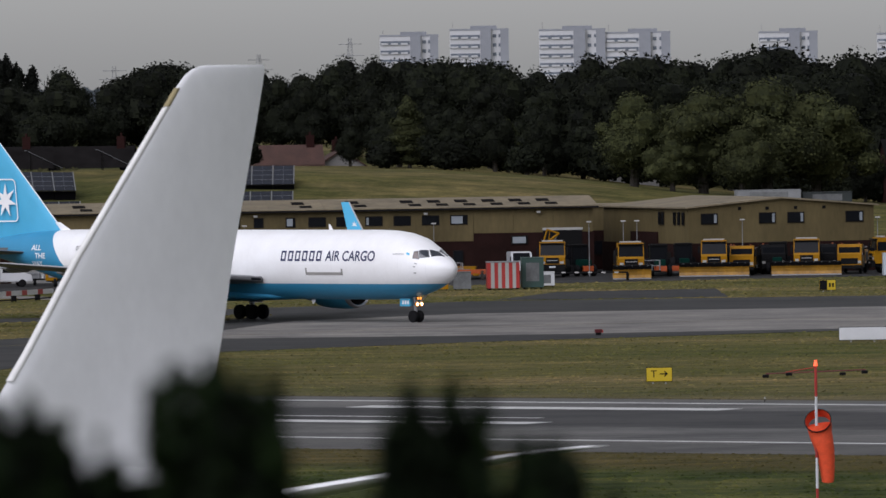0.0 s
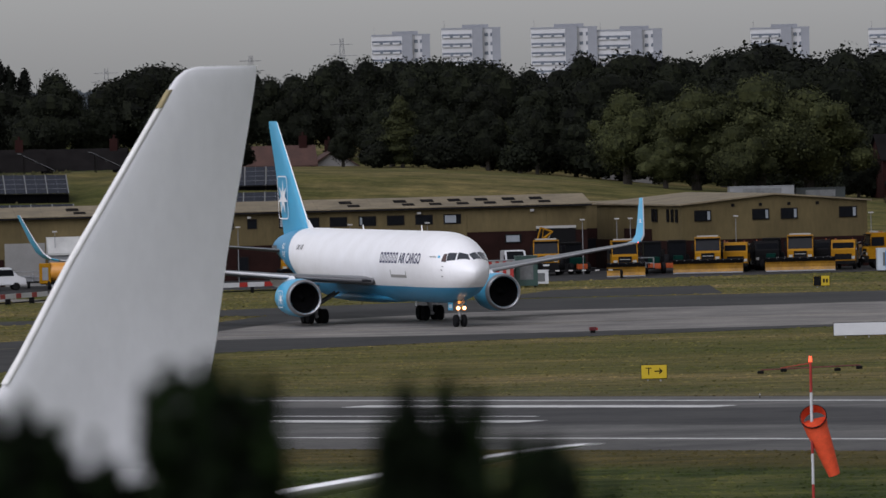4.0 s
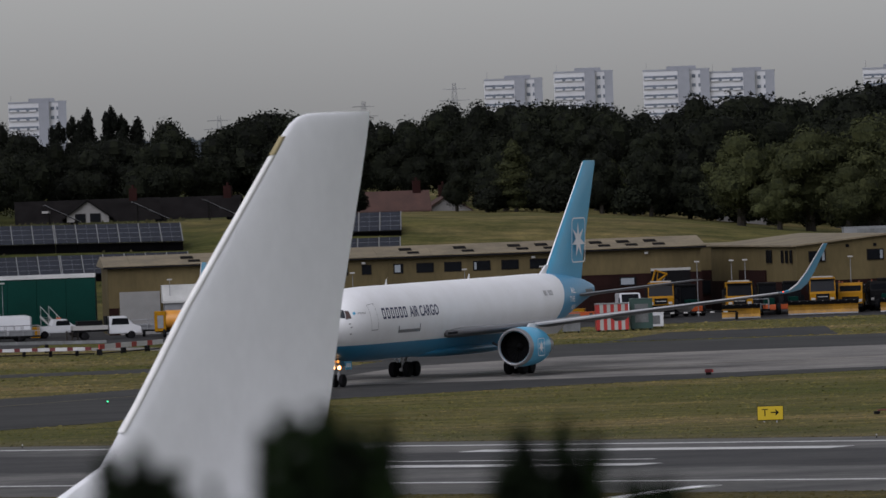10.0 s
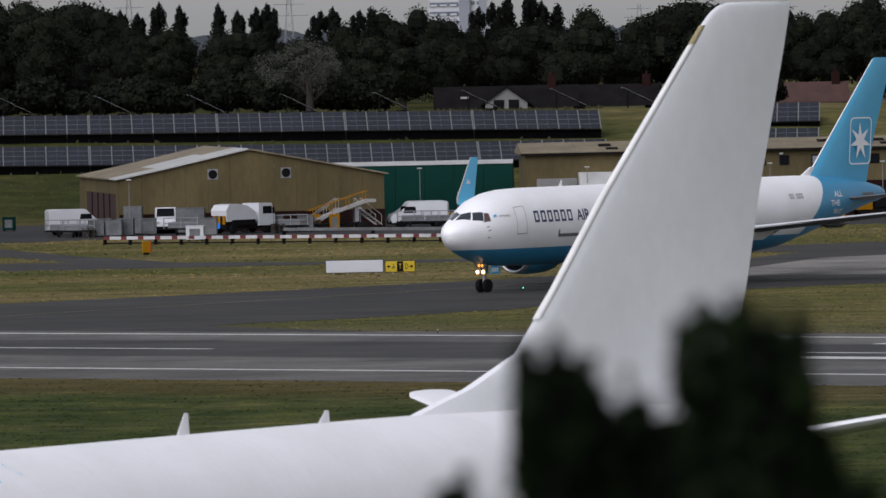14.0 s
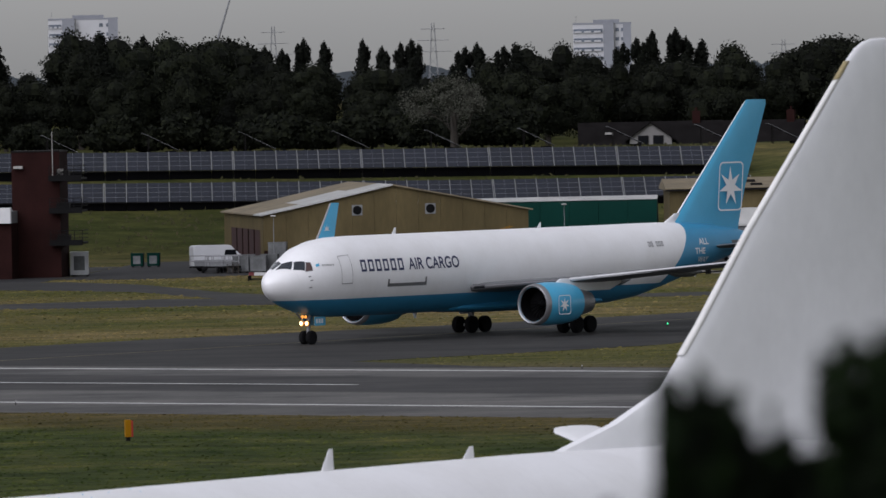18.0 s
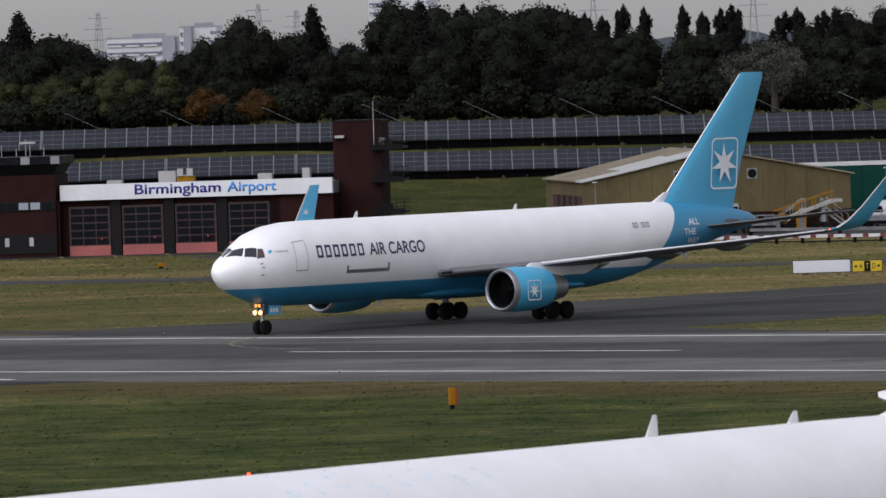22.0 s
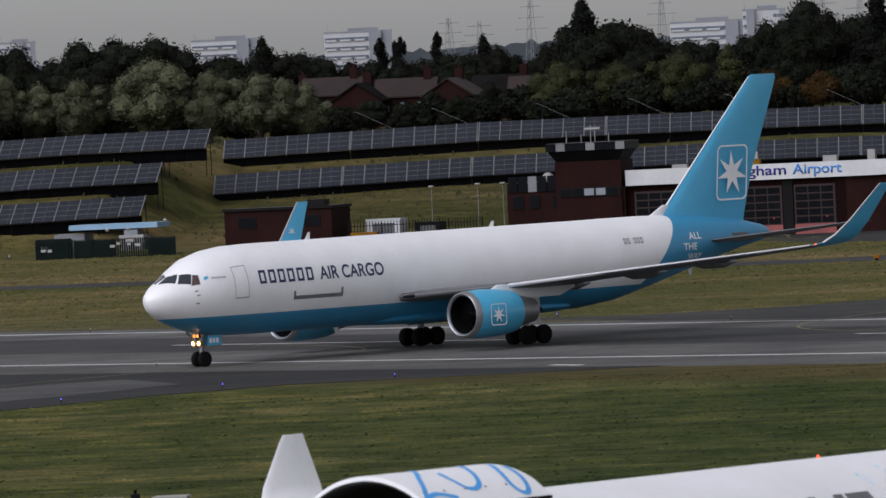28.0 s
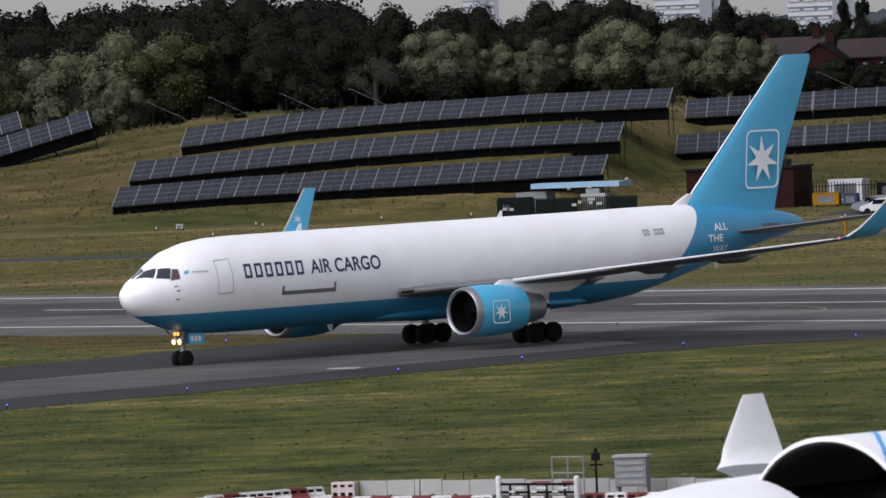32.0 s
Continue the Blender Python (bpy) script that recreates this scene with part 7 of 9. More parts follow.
place_thing(crate("equipment_box", 1.5, 1.2, 1.5, YELLOW, "yellow equipment box on skids"), [(1.6, 781, 0)])
place_thing(crate("grey_crate", 1.6, 1.2, 1.6, YARDGREY, "pale grey equipment crate"), [(3.6, 781, 0), (-79.0, 812, 4), (-76.8, 812, -3), (-68.5, 806, 0)])
place_thing(crate("site_container", 2.7, 2.4, 2.35, YARDGREY, "grey steel site container with timber stacked on top", "container"), [(-71.2, 818, 2)])
place_thing(crate("kiosk", 1.7, 1.5, 2.6, YARDGREY, "grey kiosk beside the barn", "kiosk"), [(-76.6, 818, 0)])
CABIN = place_thing(crate("site_cabin", 2.6, 2.2, 2.1, mat("pale_cabin_panel", (0.42, 0.47, 0.52), 0.5, var=0.15), "pale portable cabin with blue doors beside the apron", "cabin"), [(44.3, 813, 0)])
for x in (-0.55, 0.3):
    part("cabin_door", box(x, x + 0.5, -1.16, -1.13, 0.25, 1.95), mat("cabin_blue", (0.06, 0.22, 0.44), 0.5, var=0.15), CABIN, "blue door")
place_thing(crate("white_tank", 1.6, 1.6, 1.3, VANWHITE, "white plastic tank standing on the apron", "tank"), [(11.2, 790, 0), (7.2, 826, 0), (10.6, 828, 0), (-68.0, 786, 0)])
place_thing(crate("white_trailer", 1.7, 2.6, 2.2, VANWHITE, "white box trailer parked on asphalt", "trailer"), [(-94.6, 811, 5)])
place_thing(crate("yellow_cart", 2.6, 1.2, 1.25, YELLOW, "small yellow baggage cart", "cart"), [(-156.6, 835.4, 0)])
place_thing(crate("blue_bin", 1.4, 1.2, 1.1, mat("bin_blue", (0.012, 0.022, 0.09), 0.6, var=0.2), "dark blue bin beside a yellow cart", "bin"), [(-154.2, 835.4, 0)])
place_thing(crate("storage_cage", 3.6, 2.2, 2.4, VANWHITE, "pale framed storage cage behind a fence", "cage"), [(-155.6, 842, -8)])
place_thing(crate("dark_generator", 2.6, 1.8, 1.9, BLACK, "dark generator housing behind a fence", "generator"), [(-151.4, 843, -8)])


def palisade_fence():
    t = thing("palisade_fence", -158.6, 837.4, 0, 4.0, "dark steel palisade fence round the compound", "fence")
    for z in (0.35, 1.9):
        part("rail", box(0, 13.2, 0.03, 0.08, z, z + 0.07), BLACK, t)
    for i in range(45):
        part("pale", box(i * 0.3, i * 0.3 + 0.07, -0.02, 0.03, 0.05, 2.35), BLACK, t)
    for x in (0, 3.3, 6.6, 9.9, 13.2):
        part("post", box(x - 0.06, x + 0.06, 0.08, 0.2, 0, 2.3), BLACK, t)


palisade_fence()
place_thing(crate("bin_store", 1.2, 1.2, 1.3, GREEN, "dark green wheeled bin", "bin"), [(-93.0, 846, 0), (-91.4, 846, 0)])
place_thing(crate("oil_tank", 5.4, 2.0, 1.2, mat("dark_tank_paint", (0.014, 0.02, 0.02), 0.6, var=0.3), "dark oil tank on the bank top", "tank"), [(44.0, 946, 4)]).location.z = height(44.0, 946) - 0.1
place_thing(crate("flat_container", 7.0, 2.5, 1.15, GREYBOX, "long pale container on the bank top", "container"), [(37.6, 945, 4)]).location.z = height(37.6, 945) - 0.25


def pallet_stack(n, material, label):
    def build():
        t = thing("pallet_stack", 0, 0, 0, 0, label, "pallets", "pallets in the yard")
        for i in range(n):
            for k in range(5):
                part("slat", box(-0.6, 0.6, -0.5 + k * 0.22, -0.38 + k * 0.22, i * 0.15 + 0.1, i * 0.15 + 0.125), material, t)
            for x in (-0.52, 0.0, 0.52):
                part("bearer", box(x - 0.05, x + 0.05, -0.5, 0.5, i * 0.15, i * 0.15 + 0.1), material, t)
        return t
    return build


def frame_trailer():
    t = thing("frame_trailer", 0, 0, 0, 0, "dark open equipment trailer with a tube frame", "trailer", "parked trailers")
    part("bed", box(-1.7, 1.7, -0.8, 0.8, 0.5, 0.65), BLACK, t)
    for x in (-1.6, 0.0, 1.6):
        for y in (-0.75, 0.75):
            part("post", tube((x, y, 0.65), (x, y, 1.6), 0.04, 0.04, 6), STEEL, t)
    for y in (-0.75, 0.75):
        for z in (1.1, 1.6):
            part("rail", tube((-1.6, y, z), (1.6, y, z), 0.03, 0.03, 6), STEEL, t)
    part("load", box(-1.2, 0.9, -0.6, 0.6, 0.65, 1.2, None, 0.05), GREYBOX, t, "grey covered load")
    for k in (-1, 1):
        wheel("wheel", 0.33, 0.2, t, -0.4, k * 0.8, 0.33).rotation_euler[2] = 0.0
    return t


def steps_unit():
    t = thing("access_steps", 0, 0, 0, 0, "pale mobile access steps on wheels", "steps", "ground equipment")
    for k in (-1, 1):
        part("stringer", profile([(-1.3, 0.4), (-1.2, 0.55), (1.2, 2.1), (1.3, 2.1), (1.3, 1.9)], k * 0.5 - 0.03, k * 0.5 + 0.03), SHUTTER, t)
        part("handrail", tube((k * 0.5, -1.2, 1.4), (k * 0.5, 1.2, 3.0), 0.03, 0.03, 6), SHUTTER, t)
        for y, z in ((-1.2, 0.5), (0.0, 1.25), (1.2, 2.0)):
            part("rail_post", tube((k * 0.5, y, z), (k * 0.5, y, z + 0.95), 0.025, 0.025, 6), SHUTTER, t)
        part("leg", tube((k * 0.5, 1.2, 0.1), (k * 0.5, 1.2, 1.95), 0.05, 0.05, 6), STEEL, t)
    for i in range(8):
        part("tread", box(-0.48, 0.48, -1.2 + i * 0.32, -0.95 + i * 0.32, 0.5 + i * 0.2, 0.54 + i * 0.2), STEEL, t)
    return t


place_thing(pallet_stack(6, BARK, "stack of dark wooden pallets in the yard"), [(-80.0, 809, 5), (-62.5, 812, 20), (-43.5, 826, 0), (6.2, 824, 10), (25.0, 827, 0)])
place_thing(frame_trailer, [(-80.8, 814, 0), (-71.6, 812, 4), (-48.0, 822, 10), (-36.5, 831, 0), (2.2, 826, 6), (20.9, 824, 0), (-21.5, 826, 3)])
place_thing(frame_trailer, [(-82.8, 813, 8), (-81.0, 810.5, -6), (-61.6, 816, 3), (-50.4, 823, 5)])
place_thing(crate("wheeled_cage", 1.5, 1.1, 1.5, YARDGREY, "grubby grey wheeled cage in the yard", "cage"), [(-79.4, 810.5, 3), (-77.7, 810.5, -4), (-74.9, 815, 5), (-60.2, 816, 0), (-63.2, 817, 12)])
place_thing(crate("small_yellow_plant", 0.9, 0.9, 1.5, YELLOW, "small yellow plant machine beside the barn", "machine"), [(-59.4, 818, 0), (-57.6, 817.5, 10)])
place_thing(van(None, "white high-roofed van beside the barn"), [(-50.0, 825.2, 90)])
place_thing(crate("yellow_dumper", 2.6, 1.6, 1.1, YELLOW, "yellow skip of a small dumper", "machine"), [(-48.4, 836, 4), (3.9, 831, -5)])
place_thing(steps_unit, [(-54.6, 820, 60), (-58.8, 822, -70), (-46.2, 842, 40)])


def lamp_post(h=5.2, name="lamp_post"):
    t = thing(name, 0, 0, 0, 0, "slim grey lamp post with a pale head", "lamp post", "apron lamp posts")
    part("pole", tube((0, 0, 0), (0, 0, h), 0.045, 0.03, 8), GREYBOX, t)
    part("head", box(-0.24, 0.24, -0.4, 0.12, h - 0.04, h + 0.1, None, 0.04), SHUTTER, t, "pale lamp head")
    return t


place_thing(lamp_post, [(1.2, 836, 0), (16.0, 832, 0), (19.3, 833, 0), (20.6, 833, 0), (30.6, 831, 0), (-6.2, 836, 0), (-34.6, 838, 0), (-76.4, 812, 0), (-51.5, 851, 0), (43.6, 833, 0), (-17, 838, 0), (-149.5, 860, 0), (-153.5, 856, 0), (-146.6, 858, 0)])


DULLRED = mat("dull_barrier_red", (0.105, 0.008, 0.011), 0.6, var=0.2)
PALERAIL = mat("pale_barrier_rail", (0.44, 0.44, 0.445), 0.6, var=0.15)


def barrier_run(x0, y0, x1, y1, n, z=0.55, h=0.42, cols=(RED, VANWHITE), name="barrier", label="low red and white striped barrier rail"):
    t = thing(name, x0, y0, 0, math.degrees(math.atan2(y1 - y0, x1 - x0)), label, "barrier")
    L = math.hypot(x1 - x0, y1 - y0)
    for i in range(n):
        a, b = i - (0.35 if i % 2 else 0.0), i + 1 - (0.0 if i % 2 else 0.35)
        part("rail_section", box(L * a / n, L * b / n - 0.02, -0.06, 0.06, z, z + h), cols[i % 2], t, "red section" if i % 2 == 0 and cols[0] in (RED, DULLRED) else "pale section")
    for i in range(0, n + 1, n if name == "boom_barrier" else 3):
        x = min(L * i / n, L - 0.1)
        part("foot", box(x, x + 0.08, -0.25, 0.25, 0, z), BLACK, t)
    if name == "barrier":
        part("lower_rail", box(0, L, -0.04, 0.04, 0.12, 0.24), BLACK, t)
    return t


barrier_run(-75.2, 775, -38.0, 757, 47, 0.5, 0.28, (DULLRED, PALERAIL))
barrier_run(-37.6, 757.5, -32.6, 770, 8)
barrier_run(-18.2, 786, -11.5, 790, 6)
barrier_run(10.6, 815.7, 19.2, 812.0, 14, 0.72, 0.13, (SHUTTER, BLACK), "boom_barrier", "thin black and white barrier pole")
barrier_run(-60.0, 786.0, -37.6, 772.0, 8, 0.75, 0.28, (YARDGREY, YARDGREY), "crash_rail", "galvanised crash rail along the yard")
paved("yard_road", [(-60, 792), (-37, 775), (-31, 766), (-31, 775), (-37, 786), (-58, 801)], 0.028, CONCRETE, "pale concrete yard road behind the barrier", "road")


# ---- signs, lights, windsock ----
def letters(text, x0, x1, z0, z1, y, parent, material):
    cu = bpy.data.curves.new("sign_text", 'FONT')
    cu.body = text
    tmp = new("sign_text", cu)
    me = bpy.data.meshes.new_from_object(tmp.evaluated_get(bpy.context.evaluated_depsgraph_get()))
    bpy.data.objects.remove(tmp)
    xs, ys = [v.co.x for v in me.vertices], [v.co.y for v in me.vertices]
    for v in me.vertices:
        v.co = (x0 + (x1 - x0) * (v.co.x - min(xs)) / (max(xs) - min(xs)), y, z0 + (z1 - z0) * (v.co.y - min(ys)) / (max(ys) - min(ys)))
    bm = bmesh.new()
    bm.from_mesh(me)
    return part("sign_text", bm, material, parent, "black sign character")


def taxi_sign(x, y, w, h, rz, material, label, build=None, legs=2):
    t = thing("taxiway_sign", x, y, -0.18, rz, label, "sign")
    part("face", box(-w / 2, w / 2, -0.1, 0.1, 0.35, 0.35 + h, None, 0.02), material, t)
    part("rim", box(-w / 2 - 0.03, w / 2 + 0.03, -0.06, 0.13, 0.31, 0.39 + h), BLACK, t)
    for i in range(legs):
        xx = -w / 2 + w * (i + 0.5) / legs
        part("leg", box(xx - 0.05, xx + 0.05, -0.03, 0.03, 0, 0.35), STEEL, t)
    if build:
        build(t)
    return t


SIGNY = mat("sign_yellow", (0.47, 0.335, 0.006), 0.45, var=0.06)


def t_arrow(t):
    letters("T", -0.5, -0.14, 0.58, 1.0, -0.112, t, BLACK)
    part("arrow_shaft", box(0.02, 0.42, -0.115, -0.105, 0.75, 0.82), BLACK, t)
    bm = bmesh.new()
    for k in (-1, 1):
        v = [bm.verts.new((xx, -0.112, z)) for xx, z in ((0.52, 0.785), (0.3, 0.785 + k * 0.2), (0.3, 0.785 + k * 0.1), (0.4, 0.785))]
        bm.faces.new(v)
    part("arrow_head", bm, BLACK, t)


def bars_on(k, w, h):
    def f(t):
        part("black_half", box(k * w * 0.25 - w * 0.25 + 0.02, k * w * 0.25 + w * 0.25 - 0.02, -0.125, -0.1, 0.37, 0.33 + h), BLACK, t, "black sign half")
        for i in range(2):
            part("plain_bar", box(-k * w * 0.25 - 0.22 + i * 0.26, -k * w * 0.25 - 0.05 + i * 0.26, -0.12, -0.1, 0.35 + h * 0.3, 0.35 + h * 0.7), BLACK, t)
    return f


def a_t_d(t):
    """A direction sign: arrow and A, T on black, D and arrow."""
    part("black_middle", box(-0.24, 0.24, -0.125, -0.1, 0.37, 1.13), BLACK, t, "black middle panel")
    letters("T", -0.1, 0.1, 0.55, 0.95, -0.132, t, SIGNY)
    letters("A", -0.62, -0.36, 0.55, 0.95, -0.112, t, BLACK)
    letters("D", 0.38, 0.62, 0.55, 0.95, -0.112, t, BLACK)
    for k, x in ((-1, -0.95), (1, 0.95)):
        part("arrow_shaft", box(min(x, x - k * 0.25), max(x, x - k * 0.25), -0.115, -0.105, 0.71, 0.78), BLACK, t)
        bm = bmesh.new()
        bm.faces.new([bm.verts.new((xx, -0.112, z)) for xx, z in ((x + k * 0.05, 0.745), (x - k * 0.12, 0.60), (x - k * 0.12, 0.89))])
        part("arrow_head", bm, BLACK, t)


taxi_sign(14.0, 517.7, 1.5, 0.8, 0, SIGNY, "yellow taxiway sign with a black T and arrow on the grass", t_arrow)
taxi_sign(35.0, 753.0, 1.4, 0.85, 0, SIGNY, "yellow and black taxiway sign on the grass", bars_on(-1, 1.4, 0.85))
taxi_sign(-41.4, 657.2, 2.2, 0.8, 0, SIGNY, "yellow and black direction sign on the grass", a_t_d)
taxi_sign(-44.9, 657.8, 4.3, 0.9, 2, VANWHITE, "plain white board, seen from behind, on the grass", None, 4)
taxi_sign(31.8, 598.6, 6.4, 0.85, -2, VANWHITE, "plain white board, seen from behind, on the grass", None, 4)


def marker_box(x, y, w, h, material, label):
    t = thing("marker_board", x, y, 0, 20, label, "marker", "orange markers on the grass")
    part("board", box(-w / 2, w / 2, -0.12, 0.12, 0.2, h, None, 0.03), material, t)
    part("board_edge", box(w / 2, w / 2 + 0.08, -0.14, 0.14, 0.2, h - 0.05), RED, t)
    part("foot", box(-w / 3, w / 3, -0.1, 0.1, 0, 0.2), BLACK, t)


marker_box(-47.3, 424.3, 0.3, 1.05, YELLOW, "upright orange-yellow marker on the grass")
marker_box(-67.8, 735, 0.7, 1.15, YELLOW, "upright orange-yellow marker on the grass")
marker_box(12.6, 626, 0.5, 0.45, DULLRED, "small orange taxiway marker on the grass")
marker_box(-107.5, 742, 0.5, 0.5, YELLOW, "small yellow marker on the grass")
marker_box(-88.0, 690, 0.4, 0.45, YELLOW, "small yellow marker on the grass")


def light_stand(x, y):
    t = thing("light_stand", x, y, 0, 0, "yellow light stand with small lamps on the grass", "light", "airfield lights")
    part("post", tube((0, 0, 0), (0, 0, 1.6), 0.12, 0.1, 10), YELLOW, t, "yellow post")
    for dx, z in ((-0.3, 1.75), (0.0, 1.9), (0.35, 1.7)):
        part("arm", tube((0, 0, 1.5), (dx, 0, z), 0.03, 0.03, 6), STEEL, t)
        part("lamp", tube((dx, -0.1, z), (dx, 0.1, z), 0.09, 0.09, 10), SHUTTER, t, "pale lamp")
    part("base_box", box(0.25, 0.6, -0.15, 0.15, 0, 0.3, None, 0.03), SHUTTER, t)


light_stand(-130.4, 703.5)


def edge_light(lens, label):
    def build():
        t = thing("taxiway_light", 0, 0, 0, 0, label, "light", "edge lights")
        part("stem", tube((0, 0, 0), (0, 0, 0.16), 0.03, 0.025, 8), BLACK, t)
        part("lens", tube((0, 0, 0.16), (0, 0, 0.25), 0.04, 0.03, 8), lens, t)
        return t
    return build


place_thing(edge_light(BLUEL, "small blue taxiway edge light on the grass"), [(-87.6, 474.3, 0), (-96.5, 470.2, 0), (-102.8, 457.6, 0), (-107.0, 446.5, 0), (-114.3, 430.5, 0), (-120.0, 417.0, 0), (-129.0, 394, 0), (-140.0, 481, 0), (-130.5, 501, 0), (-95.0, 575, 0)])
place_thing(edge_light(GREENL, "small green taxiway centre light set in asphalt"), [(-29.6, 605.4, 0)])
place_thing(edge_light(SHUTTER, "small pale runway edge light"), [(*rw(u, v), 0) for u in (-190, -130, -70, -10, 50) for v in (-2.8, 48.0)])


def marker_post():
    t = thing("marker_post", 0, 0, 0, 0, "short white marker post on the grass", "post", "marker posts")
    part("post", box(-0.07, 0.07, -0.05, 0.05, 0, 0.38), SHUTTER, t)
    part("base", box(-0.2, 0.2, -0.15, 0.15, 0, 0.08), BLACK, t)
    return t


place_thing(marker_post, [(-226, 842, 0), (-217, 847, 0), (-205, 851, 0), (-196, 852, 0), (-210, 803, 0), (-214, 838, 0), (-165, 862, 0), (-110, 862, 0)])
place_thing(crate("white_cabinet", 0.7, 0.5, 0.55, SHUTTER, "small white cabinet on the grass", "cabinet"), [(-222.5, 838, 0)])


WIND = (15.75, 350.0)


def windsock():
    """The mast; the sock's rings are rigid pieces that swing."""
    t = thing("windsock", WIND[0], WIND[1], 0, 0, "orange windsock hanging from a red and white mast", "windsock")
    for i in range(5):
        z0, z1 = 1.23 * i, 1.23 * (i + 1)
        part("mast_section", tube((0, 0, z0), (0, 0, z1 - 0.005), 0.06, 0.055, 10), RED if i % 2 == 0 else VANWHITE, t, "red mast section" if i % 2 == 0 else "white mast section")
    part("top_lamp", tube((0, 0, 6.15), (0, 0, 6.38), 0.08, 0.05, 10), REDL, t, "red lamp")
    part("cross_arm", tube((-2.0, 0.2, 5.86), (2.0, -0.2, 5.98), 0.025, 0.025, 8), DULLRED, t, "thin red cross arm")
    part("stay", tube((-1.2, 0.1, 5.92), (0, 0, 6.1), 0.02, 0.02, 6), RED, t)
    for x, y, z in ((-2.0, 0.2, 5.86), (-1.1, -0.5, 5.95), (1.1, 0.4, 5.9), (1.95, -0.2, 5.98)):
        part("flood_lamp", box(x - 0.13, x + 0.13, y - 0.1, y + 0.1, z - 0.16, z - 0.03, None, 0.03), BLACK, t, "dark flood lamp")
    sock = []
    parent = t
    n = 7
    for i in range(n):
        r0, r1 = 0.54 - 0.043 * i, 0.54 - 0.043 * (i + 1)
        L = 0.42
        piece = new("sock_ring" if i else "sock_mouth")
        piece.parent = t
        bm = turned([(0.0, r0), (-L * 0.5, (r0 + r1) / 2 + 0.01), (-L - 0.03, r1)], 20, None, False)
        inner = turned([(0.0, r0 - 0.02), (-L - 0.03, r1 - 0.02)], 20, bm, False)
        part("fabric", bm, SOCK, piece, "orange fabric ring", smooth=True)
        if i == 0:
            hoop = turned([(0.03, r0 - 0.015), (0.015, r0 + 0.015), (-0.03, r0 + 0.015), (-0.03, r0 - 0.015)], 20, None, False)
            part("hoop", hoop, FRAME, piece, "dark hoop")
        sock.append(piece)
    return t, sock


WINDSOCK, SOCK_RINGS = windsock()


# ---- works barriers and gate by the near stand ----
FADED = mat("faded_red_plastic", (0.17, 0.024, 0.026), 0.6, var=0.25, scale=2.0, vary=0.15)
GRUBBY = mat("grubby_white_plastic", (0.62, 0.60, 0.60), 0.6, var=0.2, scale=2.0, vary=0.12)


def water_barrier(material, label):
    def build():
        t = thing("water_barrier", 0, 0, 0, 0, label, "barrier", "works barriers")
        part("shell", profile([(-0.16, 0), (-0.15, 0.10), (-0.07, 0.2), (-0.06, 0.36), (0.06, 0.36), (0.07, 0.2), (0.15, 0.10), (0.16, 0)], -0.4, 0.4), material, t)
        for x in (-0.19, 0.19):
            part("fork_slot", box(x - 0.12, x + 0.12, -0.09, -0.055, 0.2, 0.3), BLACK, t)
        part("top_rib", box(-0.34, 0.34, -0.03, 0.03, 0.36, 0.39), material, t)
        return t
    return build


random.seed(4)
front = [(-85.05 + i * 0.84, 319.3 - 0.30 * i, i % 2) for i in range(16)]
back = [(-84.3 + i * 0.5, 320.8 + 0.62 * i, i % 4 != 1) for i in range(7)]
spots = [(x + random.uniform(-0.05, 0.05), y, k, random.uniform(-6, 6)) for x, y, k in front] + [(x, y, k, 38 + random.uniform(-10, 10)) for x, y, k in back] + [(-68.0 + 0.85 * i, 314.0 - 0.25 * i, i % 2, 0) for i in range(4)]
place_thing(water_barrier(GRUBBY, "grubby white plastic water-filled works barrier"), [(x, y, r) for x, y, k, r in spots if k])
place_thing(water_barrier(FADED, "faded red plastic water-filled works barrier"), [(x, y, r) for x, y, k, r in spots if not k])


